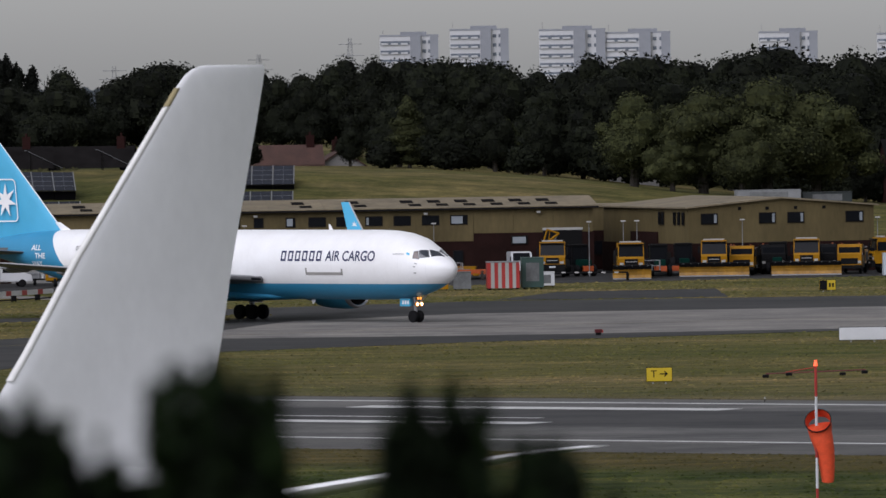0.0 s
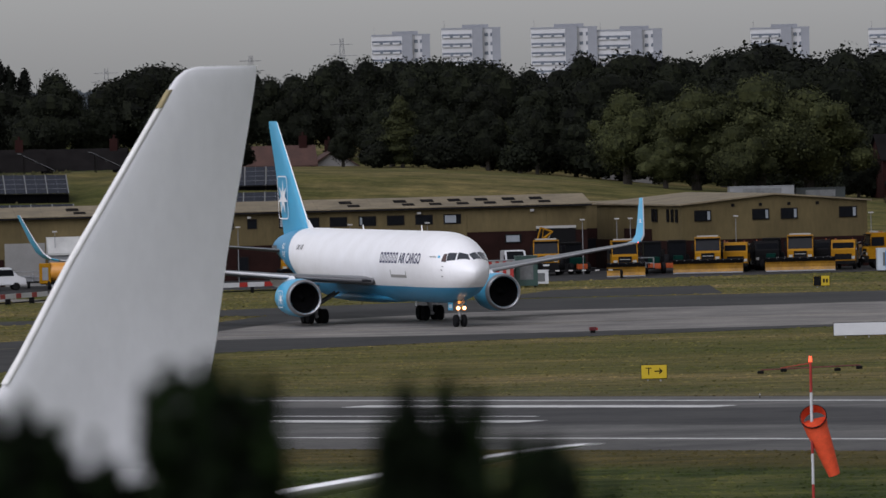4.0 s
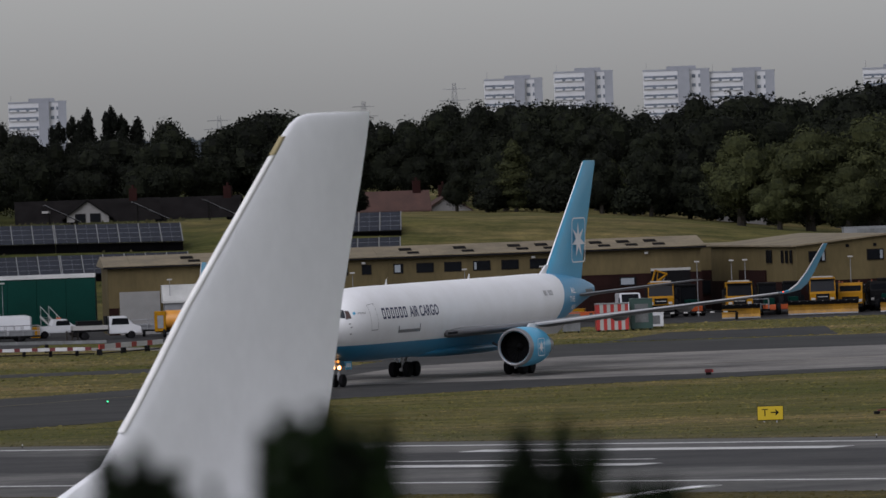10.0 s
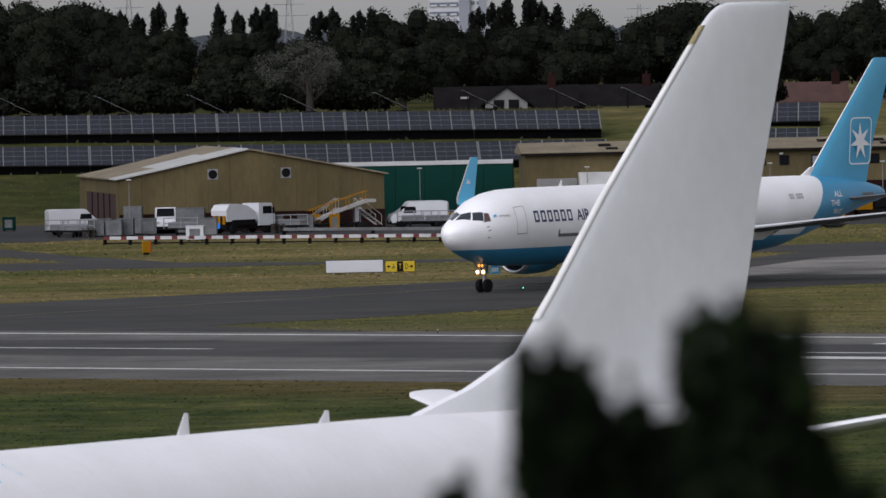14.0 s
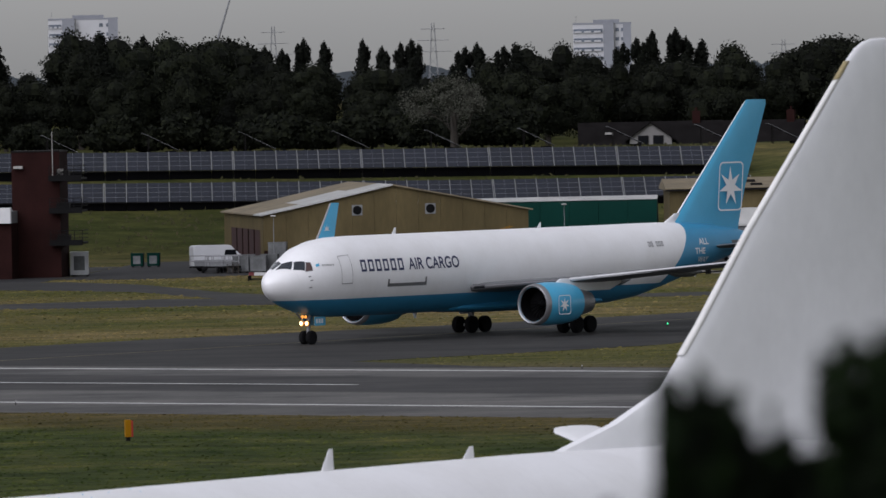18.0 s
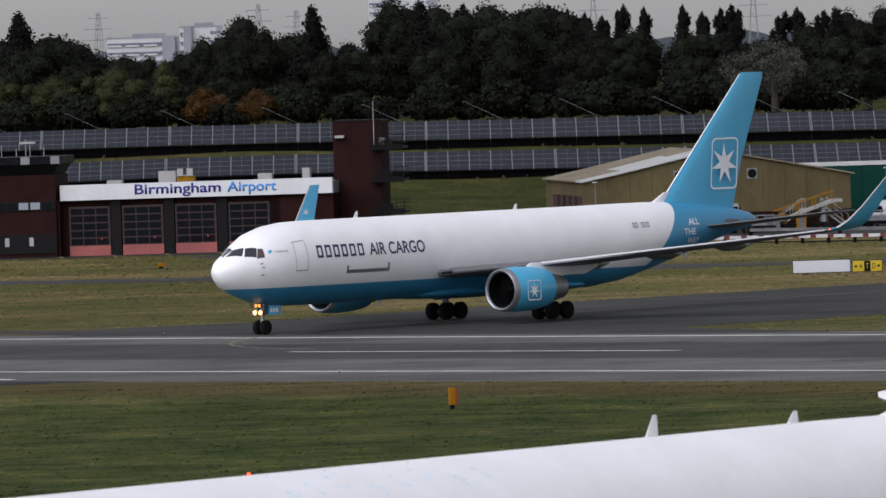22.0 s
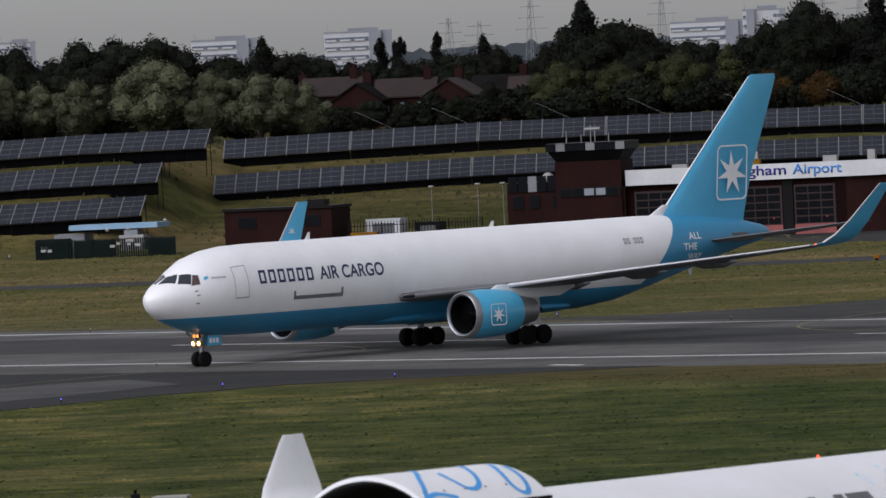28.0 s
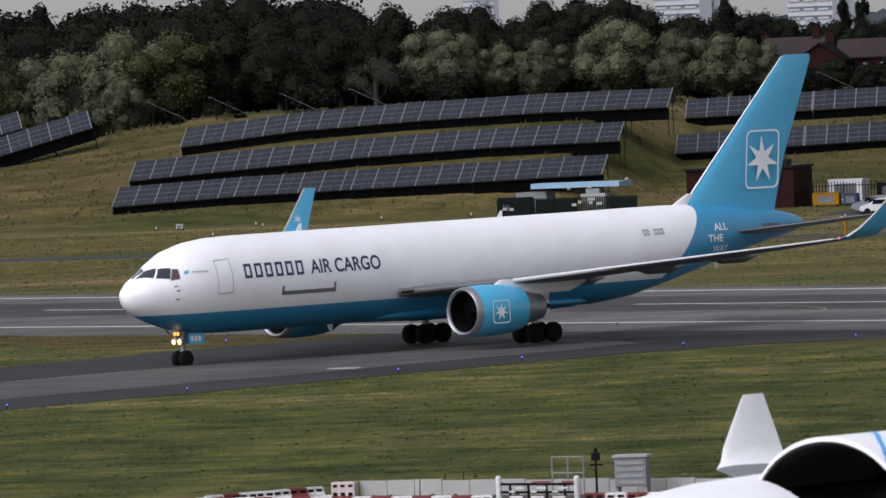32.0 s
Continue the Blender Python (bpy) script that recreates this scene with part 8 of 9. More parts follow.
def works_fence():
    t = thing("low_wall", -79.5, 324.9, 0, -23, "low pale concrete wall behind the works gate", "wall")
    for i in range(16):
        part("slab", box(i * 1.3, i * 1.3 + 1.27, -0.1, 0.1, 0, 0.56 + 0.02 * (i % 3)), SHUTTER, t, "pale concrete slab")
    b = thing("barrier_block", -80.1, 324.6, 0, -10, "pinkish white slotted plastic barrier block", "barrier")
    part("block", box(-0.5, 0.5, -0.2, 0.2, 0, 0.56, None, 0.05), mat("pinkish_plastic", (0.52, 0.42, 0.40), 0.6, var=0.2), b)
    for x in (-0.32, 0.0, 0.32):
        part("slot", box(x - 0.09, x + 0.09, -0.215, -0.19, 0.36, 0.46), BLACK, b)
        part("arch", box(x - 0.09, x + 0.09, -0.215, -0.19, 0.02, 0.16), BLACK, b)
    part("end_ramp", profile([(-0.18, 0.0), (-0.18, 0.06), (0.18, 0.06), (0.18, 0.0)], -1.0, -0.5), GRUBBY, b)
    paved("works_trench", [(-84, 321), (-79.3, 323.8), (-67, 319), (-66, 316), (-71, 317), (-79, 320)], 0.03, mat("disturbed_soil", (0.055, 0.042, 0.034), 0.9, var=0.4, fine=3.0), "dark disturbed soil of the works", "soil")
    for x, y, h in ((-76.3, 321.0, 0.75), (-75.9, 323.5, 0.8), (-75.1, 323.2, 0.9), (-74.6, 323.0, 0.82)):
        s = thing("stake", x, y, 0, 0, "thin dark wooden stake in the soil", "stake", "stakes by the works")
        part("pole", tube((0, 0, 0), (0.03, 0, h), 0.025, 0.02, 6), BLACK, s)
    g = thing("works_gate", -71.9, 315.2, 0, -25, "dark barred works gate between white posts", "gate")
    for x in (0.0, 3.65):
        part("gate_post", tube((x, 0, 0), (x, 0, 1.0), 0.11, 0.11, 12), GRUBBY, g, "white gate post")
        part("post_cap", tube((x, 0, 1.0), (x, 0, 1.08), 0.12, 0.06, 12), GRUBBY, g)
    for z in (0.08, 0.42, 0.72):
        part("gate_bar", box(0.12, 3.52, -0.04, 0.04, z, z + 0.09), BLACK, g)
    for i in range(4):
        part("gate_stile", box(0.5 + i * 0.85, 0.57 + i * 0.85, -0.035, 0.035, 0.08, 0.8), BLACK, g)
    part("red_cap", box(1.6, 2.4, -0.05, 0.05, 0.82, 0.88), FADED, g)
    part("red_cap", box(3.0, 3.5, -0.05, 0.05, 0.82, 0.88), FADED, g)
    for i in range(3):
        x = 0.55 + i * 1.0
        part("arrow_shaft", box(x, x + 0.6, -0.08, -0.05, 0.26, 0.33), GRUBBY, g)
        part("arrow_head", box(x, x + 0.25, -0.085, -0.055, 0.46, 0.52), GRUBBY, g)
        part("arrow_tail", box(x + 0.3, x + 0.7, -0.082, -0.052, 0.6, 0.66), GRUBBY, g)
    c = thing("control_cabinet", -67.4, 318, 0, 0, "grey ventilated control cabinet on a frame", "cabinet")
    part("cabinet", box(-0.6, 0.6, -0.4, 0.4, 0.4, 1.5, None, 0.03), GREYBOX, c)
    for i in range(4):
        part("louvre", box(-0.5, 0.5, -0.43, -0.4, 0.5 + i * 0.24, 0.62 + i * 0.24), STEEL, c)
    part("hood", box(-0.66, 0.66, -0.48, 0.46, 1.5, 1.58), SHUTTER, c)
    for x in (-0.55, 0.55):
        part("leg", box(x - 0.05, x + 0.05, -0.3, 0.3, 0, 0.4), STEEL, c)
    r = thing("guard_rail", -70.8, 319.5, 0, -20, "galvanised tube guard rail", "rail")
    for x in (0, 0.7, 1.4):
        part("post", tube((x, 0, 0), (x, 0, 1.5), 0.03, 0.03, 6), STEEL, r)
    for z in (0.9, 1.5):
        part("tube", tube((0, 0, z), (1.4, 0, z), 0.03, 0.03, 6), STEEL, r)
    m = thing("instrument_mast", -69.0, 319.0, 0, 0, "short dark instrument mast", "mast")
    part("pole", tube((0, 0, 0), (0, 0, 1.7), 0.05, 0.04, 8), BLACK, m)
    part("sensor", box(-0.15, 0.15, -0.15, 0.15, 1.35, 1.65, None, 0.03), BLACK, m)
    part("sensor_arm", box(-0.25, 0.25, -0.04, 0.04, 1.15, 1.22), BLACK, m)
    part("sensor_cap", tube((0, 0, 1.65), (0, 0, 1.8), 0.05, 0.08, 8), BLACK, m)


works_fence()


# ---- houses, tower blocks and pylons beyond the bank ----
def house(x, y, rz, w, d, eave, ridge, roof, wall, label, dormer=False, drop=0.0):
    z = height(x, y) - 1.3 - drop
    t = thing("house", x, y, z, rz, label, "house")
    part("wall", box(-w / 2, w / 2, -d / 2, d / 2, 0, eave), wall, t)
    for k in (-1, 1):
        bm = bmesh.new()
        v = [bm.verts.new(p) for p in ((-w / 2 - 0.3, k * (d / 2 + 0.4), eave - 0.15), (w / 2 + 0.3, k * (d / 2 + 0.4), eave - 0.15), (w / 2 + 0.3, 0, ridge), (-w / 2 - 0.3, 0, ridge))]
        lo = [bm.verts.new((q.co.x, q.co.y, q.co.z - 0.18)) for q in v]
        bm.faces.new(v)
        bm.faces.new(lo[::-1])
        for j in range(4):
            bm.faces.new((v[j], lo[j], lo[(j + 1) % 4], v[(j + 1) % 4]))
        part("roof_slope", bm, roof, t, "tiled roof slope")
        bm = bmesh.new()
        a = [bm.verts.new((k * w / 2, yy, zz)) for yy, zz in ((-d / 2, eave), (d / 2, eave), (0, ridge - 0.1))]
        b = [bm.verts.new((k * (w / 2 - 0.2), q.co.y, q.co.z)) for q in a]
        bm.faces.new(a)
        bm.faces.new(b[::-1])
        part("gable", bm, wall, t)
    part("chimney", box(w * 0.3, w * 0.3 + 0.9, -0.5, 0.5, ridge - 1.2, ridge + 1.1), BRICK2, t, "brick chimney stack")
    part("chimney_pot", tube((w * 0.3 + 0.45, 0, ridge + 1.1), (w * 0.3 + 0.45, 0, ridge + 1.5), 0.15, 0.13, 8), BRICK2, t)
    for xx in (-w * 0.3, 0, w * 0.3):
        window_unit(t, 1.3, 1.1, xx, -d / 2 - 0.02, eave * 0.6, 0.4)
    if dormer:
        bm = loft([[(xx, yy, zz) for xx, zz in ((-2.4, eave - 0.9), (2.4, eave - 0.9), (2.4, eave + 1.0), (0.0, ridge - 0.25), (-2.4, eave + 1.0))] for yy in (-d / 2 - 0.6, 0.0)])
        part("dormer", bm, RENDERW, t, "pale rendered gabled front")
        for k in (-1, 1):
            bm = bmesh.new()
            v = [bm.verts.new(p) for p in ((k * 2.9, -d / 2 - 0.9, eave + 0.65), (0, -d / 2 - 0.9, ridge), (0, 0.5, ridge), (k * 2.9, 0.5, eave + 0.65))]
            lo = [bm.verts.new((q.co.x, q.co.y, q.co.z - 0.2)) for q in v]
            bm.faces.new(v)
            bm.faces.new(lo[::-1])
            for j in range(4):
                bm.faces.new((v[j], lo[j], lo[(j + 1) % 4], v[(j + 1) % 4]))
            part("dormer_roof", bm, roof, t, "dark slate gable roof")
        part("skylight", box(-5.2, -4.3, -d / 4 - 0.5, -d / 4 + 0.3, (eave + ridge) / 2 - 0.05, (eave + ridge) / 2 + 0.2), SHUTTER, t, "pale skylight")
        for xx in (-0.85, 0.85):
            window_unit(t, 1.2, 1.35, xx, -d / 2 - 0.64, eave + 0.45)
    return t


house(-50.2, 996, 3, 16, 8, 2.0, 4.7, TILE, RENDERW, "chalet house with dark roofs and a pale dormer", True, 0.8)
house(-37.4, 1002, -8, 9, 8, 1.6, 4.2, TILE, RENDERW, "low house with a dark tiled roof", drop=0.4)
villa = house(57.0, 990, 8, 9, 8, 5.2, 7.9, TILE, BRICK2, "two-storey brick house with pale bays and a dark roof", drop=-0.9)
for x in (-1.9, 1.9):
    bay = part("bay", box(x - 1.3, x + 1.3, -4.9, -3.99, 2.6, 4.9), RENDERW, villa, "white rendered bay")
    part("bay_window", box(x - 1.0, x + 1.0, -4.96, -4.91, 3.2, 4.4), GLASS, bay)
    part("glazing_bar", box(x - 0.05, x + 0.05, -4.99, -4.965, 3.2, 4.4), RENDERW, bay)
part("porch_roof", profile([(-5.6, 2.0), (-5.6, 2.15), (-4.0, 2.6), (-4.0, 2.0)], -4.4, 4.4), TILE, villa, "dark lean-to roof")
house(25.2, 1000, 80, 8, 6, 4.2, 6.4, TILE, RENDERW, "pale gabled house half hidden by willows")
house(-15.5, 1004, 5, 8.0, 6, 1.6, 3.7, REDTILE, BRICK2, "brick house with a red tiled roof")
house(-9.5, 1012, 95, 8, 6, 1.2, 3.2, REDTILE, RENDERW, "house with a red tiled roof and pale gable")
for i, (x, y, rz, r) in enumerate(((-192.4, 1030, 88, TILE), (-187.6, 1033, 4, BROWNTILE), (-181.6, 1032, 86, BROWNTILE), (-177.0, 1040, 0, TILE), (-171.5, 1034, 4, BROWNTILE), (-166.4, 1042, 90, TILE), (-197.5, 1038, 0, BROWNTILE), (-201.4, 1036, 88, TILE))):
    house(x, y, rz, 7.0, 6.0, 3.4, 5.4, r, BRICK2, "brick house with a brown tiled roof among trees", drop=height(x, y) - 11.9 + (0.3, 0.0, 0.2, 0.1, 0.4, 0.5, -0.5, 0.2)[i])

FAR = 2600.0


def tower_block(az0, az1, el, split=0.52, floors=11, label="distant white tower block with banded windows", left_bands=True):
    x0, x1 = FAR * math.tan(radians(az0)), FAR * math.tan(radians(az1))
    top = 17.04 + FAR * math.tan(radians(el)) / math.cos(radians((az0 + az1) / 2))
    w = x1 - x0
    t = thing("tower_block", (x0 + x1) / 2, FAR, 4, -(az0 + az1) / 2, label, "tower block", "distant tower blocks")
    h = top - 4
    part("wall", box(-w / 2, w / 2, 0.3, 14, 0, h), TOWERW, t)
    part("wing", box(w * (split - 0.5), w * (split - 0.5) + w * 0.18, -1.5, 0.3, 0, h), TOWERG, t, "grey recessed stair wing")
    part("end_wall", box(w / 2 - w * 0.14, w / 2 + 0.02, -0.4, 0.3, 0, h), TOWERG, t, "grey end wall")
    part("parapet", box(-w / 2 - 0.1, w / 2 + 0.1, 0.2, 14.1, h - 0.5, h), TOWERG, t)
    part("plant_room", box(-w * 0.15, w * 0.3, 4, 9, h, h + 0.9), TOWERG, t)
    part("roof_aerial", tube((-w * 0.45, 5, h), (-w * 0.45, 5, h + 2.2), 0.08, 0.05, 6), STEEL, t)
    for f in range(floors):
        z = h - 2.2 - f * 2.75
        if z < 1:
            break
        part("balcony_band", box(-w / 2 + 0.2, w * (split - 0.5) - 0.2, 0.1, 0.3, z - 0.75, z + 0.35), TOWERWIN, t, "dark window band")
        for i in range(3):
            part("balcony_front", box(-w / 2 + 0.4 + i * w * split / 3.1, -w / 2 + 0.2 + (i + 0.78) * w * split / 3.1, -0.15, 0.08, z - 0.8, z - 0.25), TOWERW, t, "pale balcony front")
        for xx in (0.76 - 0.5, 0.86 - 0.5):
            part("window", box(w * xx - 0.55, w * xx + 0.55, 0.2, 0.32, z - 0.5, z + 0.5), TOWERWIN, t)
    return t


tower_block(-0.253, 0.13, 0.435)
tower_block(0.207, 0.593, 0.468)
tower_block(0.793, 1.228, 0.458)
tower_block(1.228, 1.654, 0.433)
tower_block(2.235, 2.62, 0.421)
tower_block(3.01, 3.4, 0.40)
tower_block(-3.38, -3.0, 0.395)
tower_block(-6.823, -6.37, 0.497, 0.2, 13)
tower_block(-8.546, -8.07, 0.226, 0.75, 5, "distant long white slab block")
tower_block(-8.07, -7.79, 0.285, 0.1, 6, "distant white slab block end")
tower_block(-10.817, -10.38, 0.267, 0.66, 8, "distant white slab block with window bands")
tower_block(-11.69, -11.25, 0.255, 0.66, 8, "distant white slab block with window bands")
tower_block(-12.95, -12.72, 0.30, 0.5, 8, "distant white slab block")


# steel paled so that its colour holds the haze of the distance
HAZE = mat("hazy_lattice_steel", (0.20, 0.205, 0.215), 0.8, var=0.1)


def pylon(az, el, d=2900.0):
    x = d * math.tan(radians(az))
    h = 17 + d * math.tan(radians(el)) - 4
    t = thing("pylon", x, d, 4, random.uniform(-30, 30), "distant steel lattice power pylon", "pylon", "distant pylons")
    hw = 2.4
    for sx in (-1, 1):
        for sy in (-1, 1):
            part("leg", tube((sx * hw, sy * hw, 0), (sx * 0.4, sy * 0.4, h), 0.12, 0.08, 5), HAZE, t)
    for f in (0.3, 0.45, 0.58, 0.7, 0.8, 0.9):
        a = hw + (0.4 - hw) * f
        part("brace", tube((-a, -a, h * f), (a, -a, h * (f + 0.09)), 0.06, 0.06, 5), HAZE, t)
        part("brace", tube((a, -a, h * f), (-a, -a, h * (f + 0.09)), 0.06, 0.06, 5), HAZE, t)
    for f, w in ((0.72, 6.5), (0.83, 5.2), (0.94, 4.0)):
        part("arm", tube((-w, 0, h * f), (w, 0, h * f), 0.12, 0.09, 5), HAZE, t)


random.seed(8)
for az, el in ((-0.45, 0.42), (-1.05, 0.32), (-10.0, 0.33), (-9.8, 0.3), (-9.46, 0.42), (-8.6, 0.4), (-7.55, 0.42), (-7.3, 0.37), (-6.0, 0.36), (-5.35, 0.42), (-4.3, 0.42), (-2.0, 0.26)):
    pylon(az, el)


def crane():
    t = thing("tower_crane", 2700 * math.tan(radians(-5.72)), 2700, 4, 0, "distant tower crane with a raised jib", "crane")
    part("mast", tube((0, 0, 0), (0, 0, 28), 0.6, 0.5, 6), HAZE, t)
    part("jib", tube((0, 0, 28), (4.5, 0, 42), 0.45, 0.25, 6), HAZE, t)


crane()


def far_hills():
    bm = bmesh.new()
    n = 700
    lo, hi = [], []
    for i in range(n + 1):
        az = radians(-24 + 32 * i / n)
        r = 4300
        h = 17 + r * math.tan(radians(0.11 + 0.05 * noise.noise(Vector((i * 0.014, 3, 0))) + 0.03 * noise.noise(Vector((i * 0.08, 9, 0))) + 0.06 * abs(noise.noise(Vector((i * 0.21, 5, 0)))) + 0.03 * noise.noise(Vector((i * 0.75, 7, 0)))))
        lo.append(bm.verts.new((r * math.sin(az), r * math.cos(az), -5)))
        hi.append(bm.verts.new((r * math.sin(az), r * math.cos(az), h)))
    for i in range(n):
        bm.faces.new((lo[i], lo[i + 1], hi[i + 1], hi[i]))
    # woodland painted grey-blue, haze included
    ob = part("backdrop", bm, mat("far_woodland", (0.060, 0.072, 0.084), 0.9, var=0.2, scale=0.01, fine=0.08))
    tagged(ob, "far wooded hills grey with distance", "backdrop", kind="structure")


far_hills()


# ---- trees ----
def crown_mesh(seed, lobes, count, leaf, flat=0.75, toss=0.6, core=0.0):
    """Many small leaf clumps on the shells of several lobes (x, y, z, rx, rz)."""
    rng = np.random.default_rng(seed)
    wanted, count = count, count * 3 if core else count
    weights = np.array([l[3] * l[4] for l in lobes])
    pick = rng.choice(len(lobes), count, p=weights / weights.sum())
    L = np.array(lobes)[pick]
    v = rng.normal(size=(count, 3))
    v /= np.linalg.norm(v, axis=1)[:, None]
    rad = (0.84 + 0.24 * rng.random(count)) if core else (0.62 + 0.42 * rng.random(count) ** (0.6 if toss > 0.5 else 0.3))
    rough = 1 + 0.16 * np.sin(v[:, 0] * 5 + L[:, 0]) * np.cos(v[:, 2] * 6 + L[:, 1])
    c = L[:, :3] + v * (rad * rough)[:, None] * np.stack([L[:, 3], L[:, 3], L[:, 4]], 1)
    if core:
        # leaves that would lie deep inside another lobe are left out
        deep = np.zeros(count, bool)
        for x, y, z, rx, rz in lobes:
            deep |= (((c - (x, y, z)) / (rx, rx, rz)) ** 2).sum(1) < 0.64
        keep = np.flatnonzero(~deep)[:wanted]
        c, v, count = c[keep], v[keep], len(keep)
    nrm = v + rng.normal(size=(count, 3)) * toss
    nrm /= np.linalg.norm(nrm, axis=1)[:, None]
    a = np.cross(nrm, rng.normal(size=(count, 3)))
    a /= np.linalg.norm(a, axis=1)[:, None]
    b = np.cross(nrm, a)
    s = (leaf * (0.55 + 0.9 * rng.random(count)))[:, None]
    verts = np.stack([c - a * s, c + b * s * flat, c + a * s, c - b * s * flat * 0.8], 1).reshape(-1, 3)
    if not core:
        return verts
    # the dense inside of each lobe, in loose facets
    inner = []
    for x, y, z, rx, rz in lobes:
        for i in range(5):
            for j in range(9):
                for di, dj in ((0, 0), (0, 1), (1, 1), (1, 0)):
                    t, p = math.pi * (i + di) / 5, 2 * math.pi * ((j + dj) % 9) / 9
                    q = core * (0.86 + 0.22 * math.sin(5.1 * t + 2.3 * x) * math.cos(3.0 * p + z))
                    inner.append((x + rx * q * math.sin(t) * math.cos(p), y + rx * q * math.sin(t) * math.sin(p), z + rz * q * math.cos(t)))
    return np.concatenate([verts, np.array(inner)])


def leaf_object(name, verts, material, parent, label):
    n = len(verts) // 4
    me = bpy.data.meshes.new(name)
    me.vertices.add(len(verts))
    me.vertices.foreach_set("co", verts.astype(np.float32).ravel())
    me.loops.add(n * 4)
    me.loops.foreach_set("vertex_index", np.arange(n * 4, dtype=np.int32))
    me.polygons.add(n)
    me.polygons.foreach_set("loop_start", np.arange(0, n * 4, 4, dtype=np.int32))
    me.update(calc_edges=True)
    me.materials.append(material)
    ob = new(name, me)
    ob.parent = parent
    ob["label"] = label
    return ob


CROWNS = {}


def tree(seed, h, w, leafmat, label, shape="round", count=5200, leaf=0.15, name="tree", toss=0.62):
    rng = random.Random(seed)
    t = thing(name, 0, 0, 0, 0, label, "tree", "trees beyond the bank")
    bm = tube((0, 0, -0.5), (0.15, 0, h * 0.5), w * 0.04 + 0.1, w * 0.025 + 0.05, 8)
    lobes = []
    if shape == "round":
        for i in range(19 if toss > 0.5 else 24):
            a, q = rng.uniform(0, 6.28), rng.uniform(0.12, 0.34 if toss > 0.5 else 0.42) * w
            z = rng.uniform(0.34, 0.80) * h
            r = w * rng.uniform(0.11, 0.25) * (1.15 - 0.4 * z / h) * (1.0 if toss > 0.5 else 0.76)
            p = (q * math.cos(a), q * math.sin(a), z)
            lobes.append((*p, r, r * rng.uniform(0.75, 1.0)))
            tube((0.1, 0, h * rng.uniform(0.22, 0.45)), p, w * 0.018 + 0.03, 0.03, 5, bm)
        lobes.append((0, 0, h * 0.82, w * 0.2, h * 0.18))
        lobes.append((0, 0, h * 0.45, w * 0.34, h * 0.33))
    elif shape == "tall":
        for i in range(12):
            f = i / 11
            r = w * 0.46 * (0.45 + 0.55 * math.sin(math.pi * (0.12 + 0.7 * f))) * (1 - 0.62 * f ** 3) * rng.uniform(0.85, 1.1)
            lobes.append((rng.uniform(-0.16, 0.16) * w, rng.uniform(-0.16, 0.16) * w, h * (0.14 + 0.79 * f), r, h * 0.075))
        for i in range(5):
            a, f = rng.uniform(0, 6.28), rng.uniform(0.5, 0.88)
            lobes.append((0.26 * w * math.cos(a), 0.26 * w * math.sin(a), h * f, w * 0.15, h * 0.09))
        tube((0.1, 0, h * 0.4), (0, 0, h * 0.95), w * 0.03 + 0.05, 0.03, 6, bm)
    elif shape == "pine":
        for i in range(10):
            f = i / 9
            r = w * 0.5 * (1 - f * 0.85) * rng.uniform(0.8, 1.1)
            a = rng.uniform(0, 6.28)
            lobes.append((0.18 * w * (1 - f) * math.cos(a), 0.18 * w * (1 - f) * math.sin(a), h * (0.2 + 0.75 * f), r, h * 0.09))
            tube((0, 0, h * (0.2 + 0.6 * f)), (0.7 * r * math.cos(a), 0.7 * r * math.sin(a), h * (0.22 + 0.7 * f)), 0.09, 0.03, 5, bm)
        tube((0.1, 0, h * 0.45), (0, 0, h * 0.97), w * 0.03 + 0.06, 0.03, 6, bm)
    elif shape == "open":
        # a thin crown that shows its branches
        def fork(p, way, length, r, level):
            q = p + way * length
            tube(p, q, r, r * 0.62, 5, bm)
            if level == 0:
                lobes.append((*q, w * 0.06, w * 0.055))
                return
            for j in range(3 if level > 1 else 4):
                turn = Vector((rng.uniform(-1, 1), rng.uniform(-1, 1), rng.uniform(-0.6, 0.8)))
                fork(q if j else p + way * length * 0.7, (way * 0.9 + turn * 0.75).normalized(), length * rng.uniform(0.6, 0.85), r * 0.6, level - 1)
        for j in range(5):
            a = 1.256 * j + rng.uniform(-0.4, 0.4)
            fork(Vector((0.05, 0, h * rng.uniform(0.1, 0.3))), Vector((math.cos(a), math.sin(a), rng.uniform(0.5, 1.5))).normalized(), h * rng.uniform(0.27, 0.36), 0.07, 3)
    part("trunk", bm, BARK, t, "dark trunk and limbs")
    if shape == "open":
        leaf_object("crown", crown_mesh(seed, lobes, count, leaf, 0.6, toss), leafmat, t, "thin silvery leaves")
        return t
    CROWNS[t.name] = crown_mesh(seed, lobes, count, leaf, 0.75, toss, 0.92)
    leaf_object("crown", CROWNS[t.name], leafmat, t, "ragged leafy crown")
    return t


def plant(kinds, spots):
    """Sets trees (kind index, x, y, scale, turn) on the ground."""
    used = set()
    for k, x, y, s, rz in spots:
        m = pose(x, y, height(x, y) - 0.15, 0, 0, rz) @ Matrix.Diagonal((s, s, s * (0.94 + 0.12 * ((rz * 7) % 1)), 1))
        if k in used:
            o = copy_thing(kinds[k], m)
            o.matrix_basis = m
        else:
            used.add(k)
            kinds[k].matrix_basis = m
    for k, ob in enumerate(kinds):
        if k not in used:
            for o in (*ob.children_recursive, ob):
                bpy.data.objects.remove(o)


SCRUB = leaf_mat("dry_scrub", (0.022, 0.018, 0.009), (0.042, 0.034, 0.018), (0.075, 0.060, 0.034))


